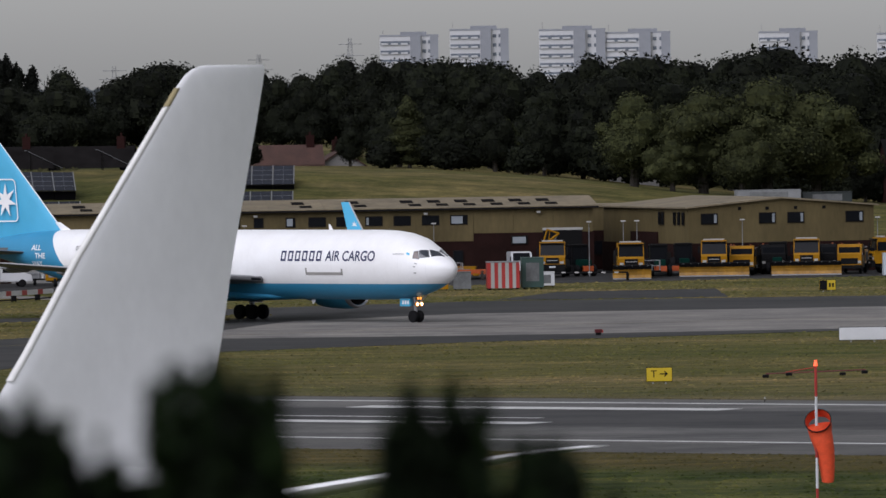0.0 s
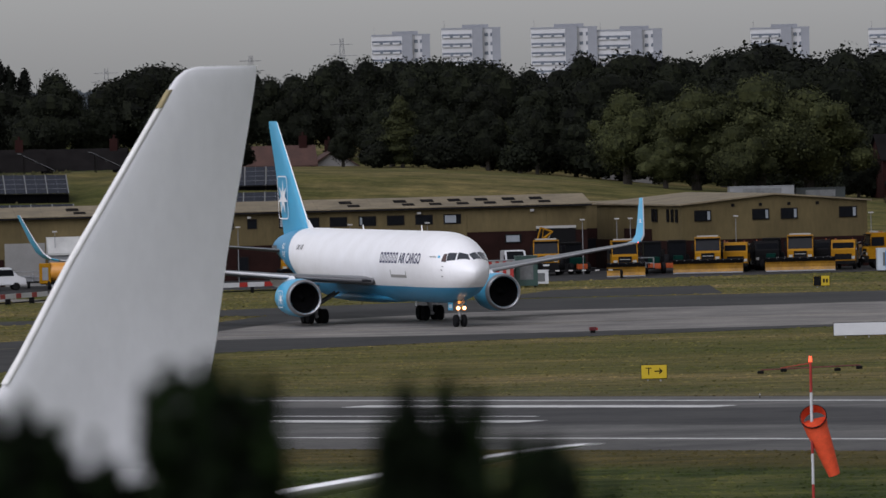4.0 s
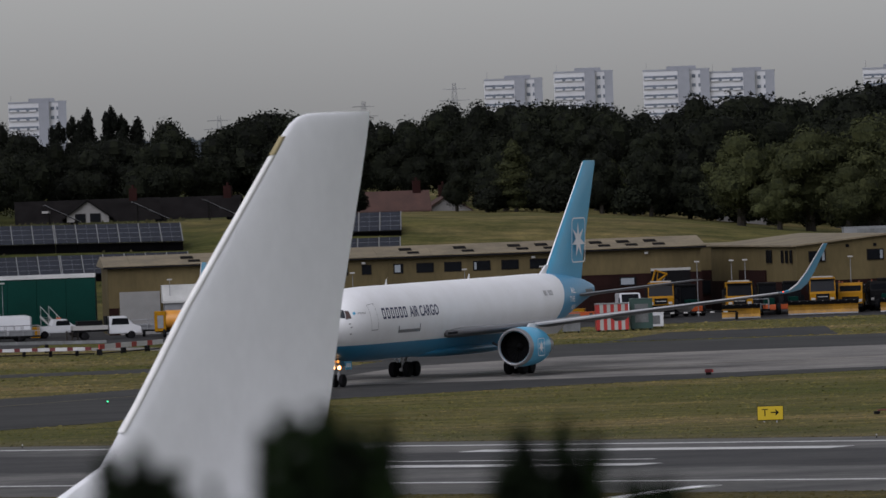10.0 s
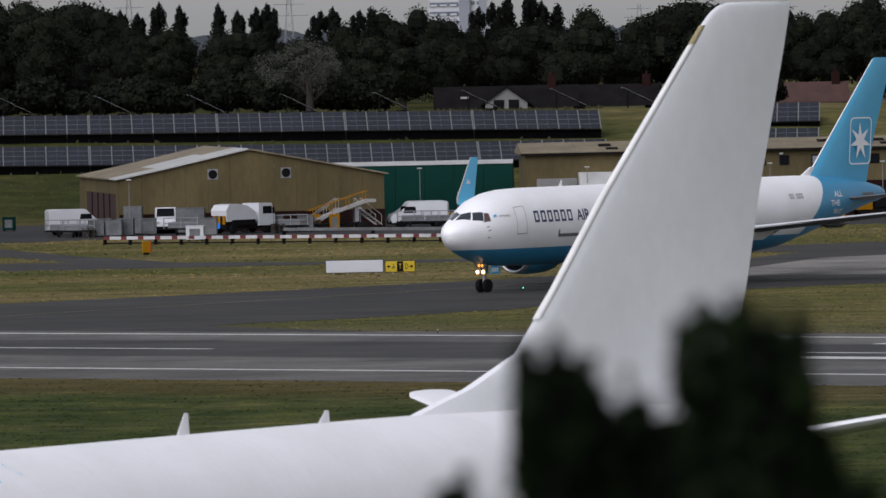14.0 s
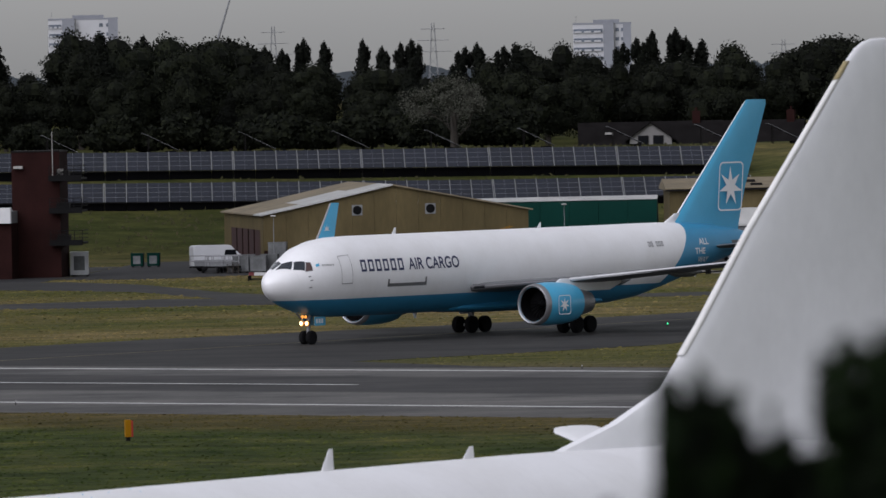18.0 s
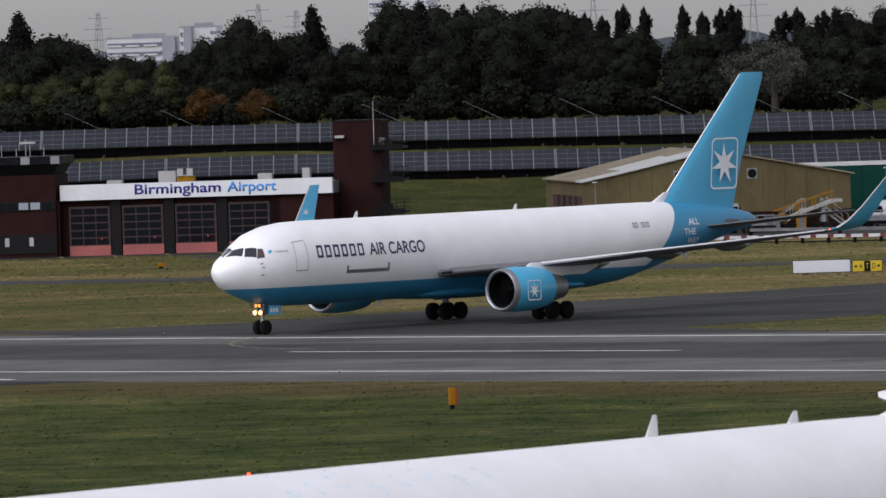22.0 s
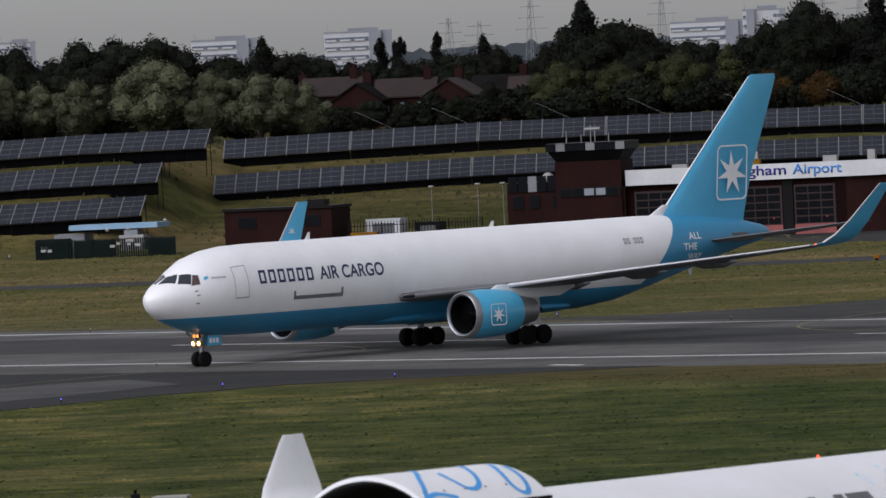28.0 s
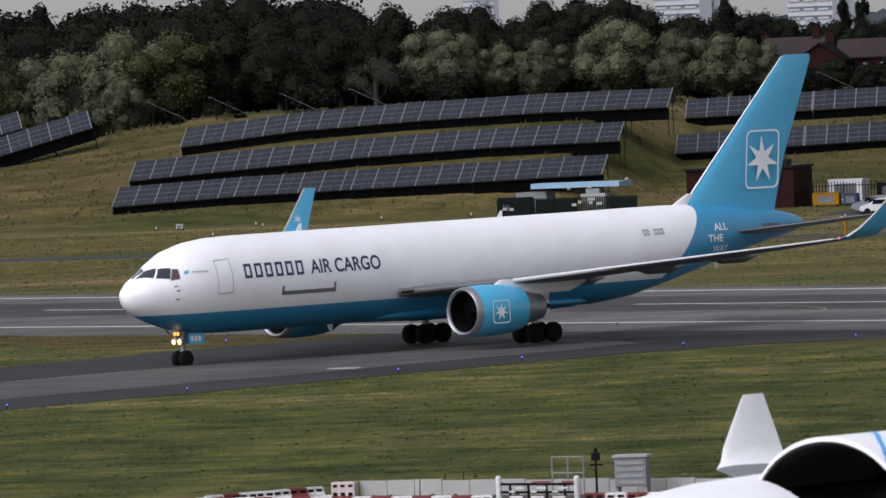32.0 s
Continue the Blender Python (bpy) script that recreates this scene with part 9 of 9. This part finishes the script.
def woods():
    dark = "dark green broadleaf tree in the wood behind the bank"
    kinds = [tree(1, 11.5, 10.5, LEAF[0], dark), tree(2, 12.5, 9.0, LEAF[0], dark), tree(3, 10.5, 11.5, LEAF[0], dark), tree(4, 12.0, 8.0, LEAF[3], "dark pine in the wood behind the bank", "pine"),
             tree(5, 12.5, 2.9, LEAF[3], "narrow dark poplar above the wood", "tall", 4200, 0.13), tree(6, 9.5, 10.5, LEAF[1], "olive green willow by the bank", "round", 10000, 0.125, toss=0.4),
             tree(7, 8.8, 11.0, LEAF[2], "thin pale silvery tree showing its branches", "open", 8000, 0.10), tree(8, 10.0, 11.0, LEAF[1], "olive green willow by the bank", "round", 10000, 0.125, toss=0.4),
             tree(9, 5.0, 6.0, LEAF[4], "small tree in autumn orange and yellow", "round", 3600, 0.12), tree(10, 9.5, 4.5, LEAF[1], "slim pale green birch before the wood", "tall", 3600, 0.13),
             tree(11, 3.2, 5.0, LEAF[0], "dark rounded shrub on the bank top", "round", 1100, 0.19),
             tree(12, 9.5, 10.5, LEAF[6], "grey-green willow by the panel rows", "round", 9000, 0.115, toss=0.4), tree(13, 10.0, 9.0, LEAF[6], "grey-green willow by the panel rows", "round", 9000, 0.115, toss=0.4), tree(14, 3.2, 5.0, SCRUB, "dry grey-brown bramble mound on the bank", "round", 3600, 0.10)]
    rng = random.Random(21)
    spots = []
    # profile of the tree line: wanted top height by x at about 1050 m
    line = [(-420, 23.0), (-300, 23.5), (-277, 24.6), (-270, 25.0), (-259, 23.9), (-255, 22.3), (-251, 22.8), (-246.6, 20.9), (-243, 22.1), (-238.6, 22.7), (-234.4, 20.4), (-230, 23.0), (-223, 23.1), (-218, 20.1), (-213, 19.6), (-210, 20.3), (-205.5, 20.5), (-203.5, 19.2),
            (-199.9, 18.6), (-196.3, 18.5), (-192.4, 18.3), (-189.2, 18.0), (-186.1, 18.9), (-180.4, 19.7), (-177.2, 18.0), (-174, 17.3), (-171.9, 21.5), (-168.6, 22.8), (-165, 22.0), (-161, 19.6), (-150.4, 18.8), (-146.2, 20.4), (-143.3, 22.9), (-139.8, 23.0), (-136.4, 21.4), (-134, 20.6), (-129.5, 21.6), (-127.5, 19.9), (-124, 23.2), (-121.8, 24.6),
            (-117, 24.1), (-113, 22.0), (-109.6, 24.7), (-106, 23.6), (-103, 21.5), (-100, 20.4), (-95, 20.2), (-89.8, 19.4), (-79, 19.5), (-71, 20.0), (-67, 22.9), (-63.7, 22.9), (-61, 20.5), (-54, 20.5), (-50, 20.4), (-47.4, 20.6), (-44, 21.2), (-40.6, 20.3), (-37.6, 20.0), (-36.2, 21.3), (-31, 21.9), (-25, 21.5),
            (-17.8, 20.8), (-11, 21.9), (-0.7, 22.4), (2.6, 21.2), (6.7, 21.6), (18.3, 20.9), (23.1, 23.0), (27, 22.2), (38, 22.0), (44.2, 22.8), (49, 21.8), (120, 21.7)]
    for y0, step, lift in ((1010, 7.4, -5.4), (1034, 7.4, -2.4), (1062, 5.6, 0.0), (1088, 6.4, 0.1)):
        x = -345.0 if y0 > 1020 else -340
        while x < 92:
            xx, yy = x + rng.uniform(-1.5, 1.5), y0 + rng.uniform(-8, 8)
            top = along(line, xx * 1050 / yy) + lift + rng.uniform(-0.9, 0.3)
            g = height(xx, yy)
            want = 17.04 + (top - 17.04) * yy / 1050 - g
            near_house = y0 < 1020 and (-60 < xx < -4 or 20 < xx < 33 or 40 < xx < 60)
            in_gap = -202 < xx < -172 and y0 < 1062
            if not near_house and not in_gap:
                k = rng.choices((0, 1, 2, 3), (4, 4, 3, 0.45 if xx < -45 else 0))[0]
                h = (11.5, 12.5, 10.5, 12.0)[k] * 0.97
                spots.append((k, xx, yy, max(0.35, want / h), rng.uniform(0, 360)))
            x += step * rng.uniform(0.75, 1.25)
    # poplars standing above the line
    for x, top in ((-99.3, 22.9), (-97.2, 22.7), (-94.8, 22.7), (-92.2, 23.2), (-87.5, 22.4), (-85.1, 22.6), (-82.9, 22.9), (-81.4, 22.5), (-75.3, 22.3), (-73.6, 22.8), (-70.6, 21.9), (-56.2, 22.4), (-54.2, 22.0), (-52.5, 22.9), (-49.8, 23.6), (-48.4, 22.6), (-114.3, 23.4), (-103.6, 23.3),
                   (-193.8, 21.2), (-191.4, 21.0), (-186.7, 21.4)):
        y = 1092 if x > -180 else 1420
        spots.append((4, x * y / 1050, y, (17.04 + (top - 17.04) * y / 1050 - height(x * y / 1050, y)) / 12.6, rng.uniform(0, 360)))
    for x, top in ((-168.6, 24.6), (-132.6, 23.6), (-119.5, 24.9), (-208.5, 21.2)):
        spots.append((3, x, 1050, (top - height(x, 1050)) / 12.0, rng.uniform(0, 360)))
    # willows and pale trees before the wood
    for k, x, y, s in ((7, 23.5, 958, 1.0), (5, 31, 955, 1.2), (7, 38, 957, 1.36), (5, 43.6, 962, 1.34), (7, 65, 962, 1.3), (7, 35, 950, 0.8), (13, 53.2, 938, 0.8), (13, 55.4, 939, 1.4), (13, 58.5, 941, 1.7), (13, 51.6, 937, 0.5), (0, 49.8, 976, 0.5), (7, 27.5, 951, 0.62), (9, -1.2, 985, 0.92), (10, 3.5, 983, 1.0), (10, -4.5, 984, 0.9),
                       (6, -71.8, 984, 0.98), (2, -66.0, 992, 0.45), (8, -131, 985, 0.9), (8, -137.5, 988, 0.95), (9, -142, 988, 0.8), (5, -148, 990, 0.75), (5, -155.5, 992, 0.7), (7, -163, 996, 0.7),
                       (6, -227.6, 945, 0.66), (10, -233.5, 944, 0.8), (11, -221.5, 951, 0.92), (12, -215.5, 955, 0.7), (12, -209.9, 950, 0.76), (11, -201.2, 951, 0.98), (12, -195.0, 950, 0.82), (11, -189.2, 950, 0.82), (12, -184.4, 952, 0.66), (10, -219.5, 945, 1.0),
                       (5, -252, 950, 1.2), (1, -246.5, 952, 1.0), (12, -258, 948, 1.3), (11, -264.5, 950, 1.4), (11, -268, 946, 0.95), (5, -272, 946, 1.3), (12, -277, 948, 0.95), (12, -256.5, 944, 0.8), (2, -240, 950, 0.8), (0, -233.5, 952, 0.85), (10, -236, 946, 0.9), (0, -172, 978, 0.36), (1, -179, 984, 0.3), (2, -187, 990, 0.34), (0, -193, 986, 0.28), (2, -199, 985, 0.4), (2, -207, 980, 0.5), (0, -213, 978, 0.62),
                       (10, -20, 990, 0.9), (2, -22.5, 990, 0.45), (2, -2.5, 996, 0.5), (0, 8.5, 990, 0.62), (1, 14, 985, 0.6), (10, 12, 980, 1.1), (2, 18.5, 990, 0.6), (9, 10, 992, 0.7), (0, -8, 998, 0.42), (0, -29, 1012, 0.5)):
        spots.append((k, x, y, s, rng.uniform(0, 360)))
    for x, top in ((-200.5, 18.5), (-197.6, 18.2), (-194.8, 18.3), (-191.6, 17.9), (-188.6, 17.8), (-185.4, 18.8), (-182.0, 19.4), (-179.2, 18.8)):
        spots.append((rng.choice((0, 1)), x * 1072 / 1050, 1072, (17.04 + (top - 17.04) * 1072 / 1050 - height(x, 1072)) / 11.4, rng.uniform(0, 360)))
    for x, top in ((-205, 16.5), (-201.6, 15.2), (-198.2, 14.2), (-194.6, 14.3), (-191.2, 13.6), (-187.8, 14.4), (-184.2, 13.3), (-180.4, 14.4), (-177.0, 13.9), (-173.6, 14.9)):
        spots.append((rng.choice((0, 1, 2)), x, 1010, (top - height(x, 1010)) / 11.2, rng.uniform(0, 360)))
    # undergrowth that closes the foot of the wood, and the far edge of the wood, each in one
    under, x = [], -330.0
    while x < 80:
        if not (-64 < x < -6):
            under.append((10, x, 988 + rng.uniform(-6, 10) if x > -180 else 962 + rng.uniform(-6, 10), rng.uniform(0.9, 1.5), rng.uniform(0, 360)))
        x += rng.uniform(2.6, 4.2)
    far = [q for q in spots if q[2] > 1076 and q[0] < 3]
    spots = [q for q in spots if not (q[2] > 1076 and q[0] < 3)]
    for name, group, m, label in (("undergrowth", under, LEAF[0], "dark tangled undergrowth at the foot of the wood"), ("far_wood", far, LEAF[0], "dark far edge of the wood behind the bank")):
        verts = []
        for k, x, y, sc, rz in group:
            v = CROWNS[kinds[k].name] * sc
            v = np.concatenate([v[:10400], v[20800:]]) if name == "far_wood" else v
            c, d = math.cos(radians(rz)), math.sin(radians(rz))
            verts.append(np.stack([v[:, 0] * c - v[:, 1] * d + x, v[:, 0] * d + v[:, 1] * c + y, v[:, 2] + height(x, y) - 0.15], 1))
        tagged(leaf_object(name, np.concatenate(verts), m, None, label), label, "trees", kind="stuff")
    plant(kinds, spots)
    return len(spots)


TREES = woods()


def hedge_conifer(x, top, seed, shoots):
    """The conifer tops just below the camera, 18 m off; sizes are given for 20 m."""
    k = 0.92
    top = 17.04 - (17.04 - top) * k
    t = thing("conifer", x * k, 20.0 * k, 0, 0, "dark green conifer top close below the viewpoint", "tree", "conifers below the viewpoint")
    part("trunk", tube((0, 0, 0), (0, 0, top - 0.4), 0.2, 0.02, 8), BARK, t, "brown trunk")
    lobes = []
    rng = random.Random(seed)
    # each main shoot carries a brush of thin upright sprays
    shoots = shoots + [(dx + rng.uniform(-1.25, 1.25) * r, dz + rng.uniform(-0.06, 0.34), rng.uniform(0.010, 0.022), rng.uniform(0.14, 0.32)) for dx, dz, r, hh in shoots for q in range(11)]
    for dx, dz, r, hh in shoots:
        for i in range(6):
            f = i / 5
            lobes.append((dx * k, 0.02 * i, top - (dz + hh * (1 - f)) * k, 0.95 * r * (1.0 - 0.8 * f ** 1.5) * k, hh * 0.16 * k))
    leaf_object("crown", crown_mesh(seed, lobes, 15000, 0.03, 0.5), LEAF[5], t, "dense scaly green sprays")
    # shade within and below the sprays is painted by the darker leaf copy
    leaf_object("inner_foliage", crown_mesh(seed + 20, [(a, b, c, r * 0.85, h * 0.9) for a, b, c, r, h in lobes if r > 0.02], 6000, 0.06, 0.6), LEAF[7], t, "inner boughs in the shaded leaf colour")
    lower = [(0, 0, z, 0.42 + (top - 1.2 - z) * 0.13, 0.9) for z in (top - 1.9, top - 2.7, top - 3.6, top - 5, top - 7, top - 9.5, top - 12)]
    leaf_object("lower_foliage", crown_mesh(seed + 50, lower, 3600, 0.15, 0.5), LEAF[7], t, "dense lower boughs in the shaded leaf colour")


hedge_conifer(-0.93, 16.31, 31, [(0.02, 0.0, 0.07, 0.35), (0.09, 0.05, 0.075, 0.4), (0.03, 0.2, 0.10, 0.6), (0.15, 0.22, 0.09, 0.6), (0.19, 0.34, 0.11, 0.6), (0.12, 0.2, 0.09, 0.6)])
hedge_conifer(-0.47, 16.38, 32, [(0.0, 0.0, 0.095, 0.35), (-0.07, 0.04, 0.08, 0.5), (0.06, 0.03, 0.09, 0.5), (0.0, 0.2, 0.15, 0.8), (-0.17, 0.30, 0.08, 0.6), (0.19, 0.36, 0.08, 0.5)])
hedge_conifer(-1.17, 15.97, 35, [(0.0, 0.0, 0.035, 0.3), (0.06, 0.06, 0.04, 0.3), (-0.05, 0.1, 0.04, 0.3)])
hedge_conifer(-0.71, 16.17, 36, [(0.0, 0.0, 0.07, 0.35), (-0.08, 0.04, 0.06, 0.4), (0.07, 0.06, 0.06, 0.4), (0.0, 0.2, 0.12, 0.5)])
hedge_conifer(0.0, 16.33, 33, [(-0.03, 0.0, 0.075, 0.35), (0.06, 0.02, 0.08, 0.5), (0.0, 0.22, 0.13, 0.8)])
hedge_conifer(0.29, 16.20, 34, [(0.0, 0.0, 0.075, 0.3), (-0.05, 0.04, 0.07, 0.4), (0.06, 0.08, 0.07, 0.4), (0.0, 0.2, 0.12, 0.7)])


# ---- weeds on the bank ----
def bank_weeds():
    """Rank grass and weeds on the bank."""
    rng = np.random.default_rng(9)
    n = 30000
    x = -300 + 375 * rng.random(n)
    y = 862 + 110 * rng.random(n)
    clump = np.array([noise.noise(Vector((a * 0.16, b * 0.16, 4.0))) for a, b in zip(x, y)])
    keep = (clump > -0.12) | (rng.random(n) < 0.25)
    x, y = x[keep], y[keep]
    z = np.array([height(a, b) for a, b in zip(x, y)]) - 0.04
    keep = (z > 0.3) & (x < -38)
    x, y, z = x[keep], y[keep], z[keep]
    n = len(x)
    w, h = 0.06 + 0.14 * rng.random(n), 0.12 + 0.36 * rng.random(n) ** 2
    lean = rng.normal(size=n) * 0.12
    verts = np.stack([np.stack([x - w, y, z], 1), np.stack([x + w, y, z], 1), np.stack([x + w * 0.55 + lean, y + 0.1, z + h], 1), np.stack([x - w * 0.6 + lean, y + 0.1, z + h * 0.8], 1)], 1).reshape(-1, 3)
    ob = leaf_object("bank_weeds", verts, leaf_mat("bank_weed_leaves", (0.032, 0.034, 0.013), (0.044, 0.043, 0.017), (0.062, 0.055, 0.025)), None, "rank grass and weeds")
    tagged(ob, "rank tufts of grass and weeds on the bank", "grass", kind="stuff")


bank_weeds()


def grass_tufts():
    """Short tufts that stand up from the mown fields, kept off the pavings."""
    rng = np.random.default_rng(12)
    verts = []
    for r0, r1, n, w0, h0 in ((312, 470, 62000, 0.10, 0.05), (488, 650, 52000, 0.11, 0.055), (650, 862, 60000, 0.15, 0.075)):
        az = np.radians(-16.4 + 20.0 * rng.random(n))
        r = np.sqrt(r0 ** 2 + (r1 ** 2 - r0 ** 2) * rng.random(n))
        x, y = r * np.sin(az), r * np.cos(az)
        free = np.ones(n, bool)
        for outline in PAVED:
            inside = np.zeros(n, bool)
            for (xa, ya), (xb, yb) in zip(outline, outline[1:] + outline[:1]):
                if ya != yb:
                    inside ^= ((ya > y) != (yb > y)) & (x < xa + (y - ya) * (xb - xa) / (yb - ya))
            free &= ~inside
        x, y = x[free], y[free]
        n = len(x)
        z = np.array([height(a, b) for a, b in zip(x, y)]) - 0.01
        w, h = w0 * (0.5 + rng.random(n)), h0 * (0.4 + 1.2 * rng.random(n) ** 1.5)
        turn, lean = rng.normal(size=n) * 0.6, rng.normal(size=n) * 0.06
        c, d = np.cos(turn) * w, np.sin(turn) * w
        verts.append(np.stack([np.stack([x - c, y - d, z], 1), np.stack([x + c, y + d, z], 1), np.stack([x + c * 0.6 + lean, y + d * 0.6 + 0.05, z + h], 1), np.stack([x - c * 0.7 + lean, y - d * 0.7 + 0.05, z + h * 0.85], 1)], 1).reshape(-1, 3))
    ob = leaf_object("grass_tufts", np.concatenate(verts), BLADES, None, "short grass tufts")
    tagged(ob, "short uneven tufts of green and straw grass", "grass", kind="stuff")


grass_tufts()


TAXI_ROWS = [(0, -16.76, 685.09, 134.37), (1, -12.72, 682.0, 141.4), (3, -5.83, 675.84, 155.54), (6, -1.38, 665.65, 177.84), (7.5, -1.56, 659.33, 187.75),
        (9, -3.31, 651.55, 197.22), (10, -5.25, 648.34, 202.53), (13, -15.20, 627.59, 212.84), (15, -23.99, 615.42, 214.48),
        (17.5, -36.47, 600.27, 215.42), (19, -44.17, 588.95, 215.59), (21, -54.73, 575.51, 215.73), (23, -65.32, 560.68, 215.40),
        (24.5, -73.34, 550.35, 215.66), (26, -80.91, 538.16, 215.69), (29, -97.14, 516.99, 215.59), (30.5, -104.70, 503.32, 215.18),
        (32, -111.77, 487.29, 214.18)]


def sock_rows(i):
    """Poses of ring i of the windsock: the mouth faces the camera and holds, the tail hangs and swings with the gusts."""
    rows = []
    for t, lean, tail in ((0, 0.26, 0.02), (0.5, 0.2, 0.2), (1, 0.2, 0.36), (1.5, 0.12, 0.2), (2, 0.1, 0.04), (2.5, 0.24, 0.2), (3, 0.46, 0.25), (3.8, 0.4, 0.3), (4.7, 0.36, 0.4), (5.6, 0.34, 0.44), (6, 0.14, 0.16), (7, 0.1, 0.1), (8, 0.12, 0.2),
                          (9, 0.2, 0.2), (12, 0.3, 0.3), (16, 0.16, 0.1), (20, 0.25, 0.2), (26, 0.12, 0.1), (32, 0.2, 0.2)):
        p = Vector((0.06, -0.06, 3.95))
        for k in range(i + 1):
            side = lean + (tail - lean) * max(0, k - 2) / 4.0
            way = Vector(((0.2, 0.85, -0.6), (0.6 * side, 0.05, -0.95), (side, 0.0, -0.98))[k] if k < 3 else (side, 0.12, -0.98)).normalized()
            if k < i:
                p = p + way * (0.26 if k == 0 else 0.385)
        q = (-way).to_track_quat('Y', 'Z')
        rows.append((t, Matrix.Translation(p) @ q.to_matrix().to_4x4()))
    return rows


def motions():
    """The freighter taxies and turns on its wheels; the windsock swings."""
    walk(JET, [(t, pose(x, y, 0.03, -0.28 * smooth01((t - 26) / 5), 0, -h)) for t, x, y, h in TAXI_ROWS])
    for i, ring in enumerate(SOCK_RINGS):
        walk(ring, sock_rows(i))
    # wheels roll with the distance covered
    way, far = [0.0], 0.0
    for a, b in zip(TAXI_ROWS, TAXI_ROWS[1:]):
        far += math.hypot(b[1] - a[1], b[2] - a[2])
        way.append(far)
    for tyre, r in ROLLING:
        spot = tyre.location.copy()
        rows = []
        for n in range(271):
            t = 32.0 * n / 270
            d = np.interp(t, [row[0] for row in TAXI_ROWS], way)
            rows.append((t, Matrix.Translation(spot) @ Matrix.Rotation(-d / r, 4, 'X')))
        walk(tyre, rows)


motions()
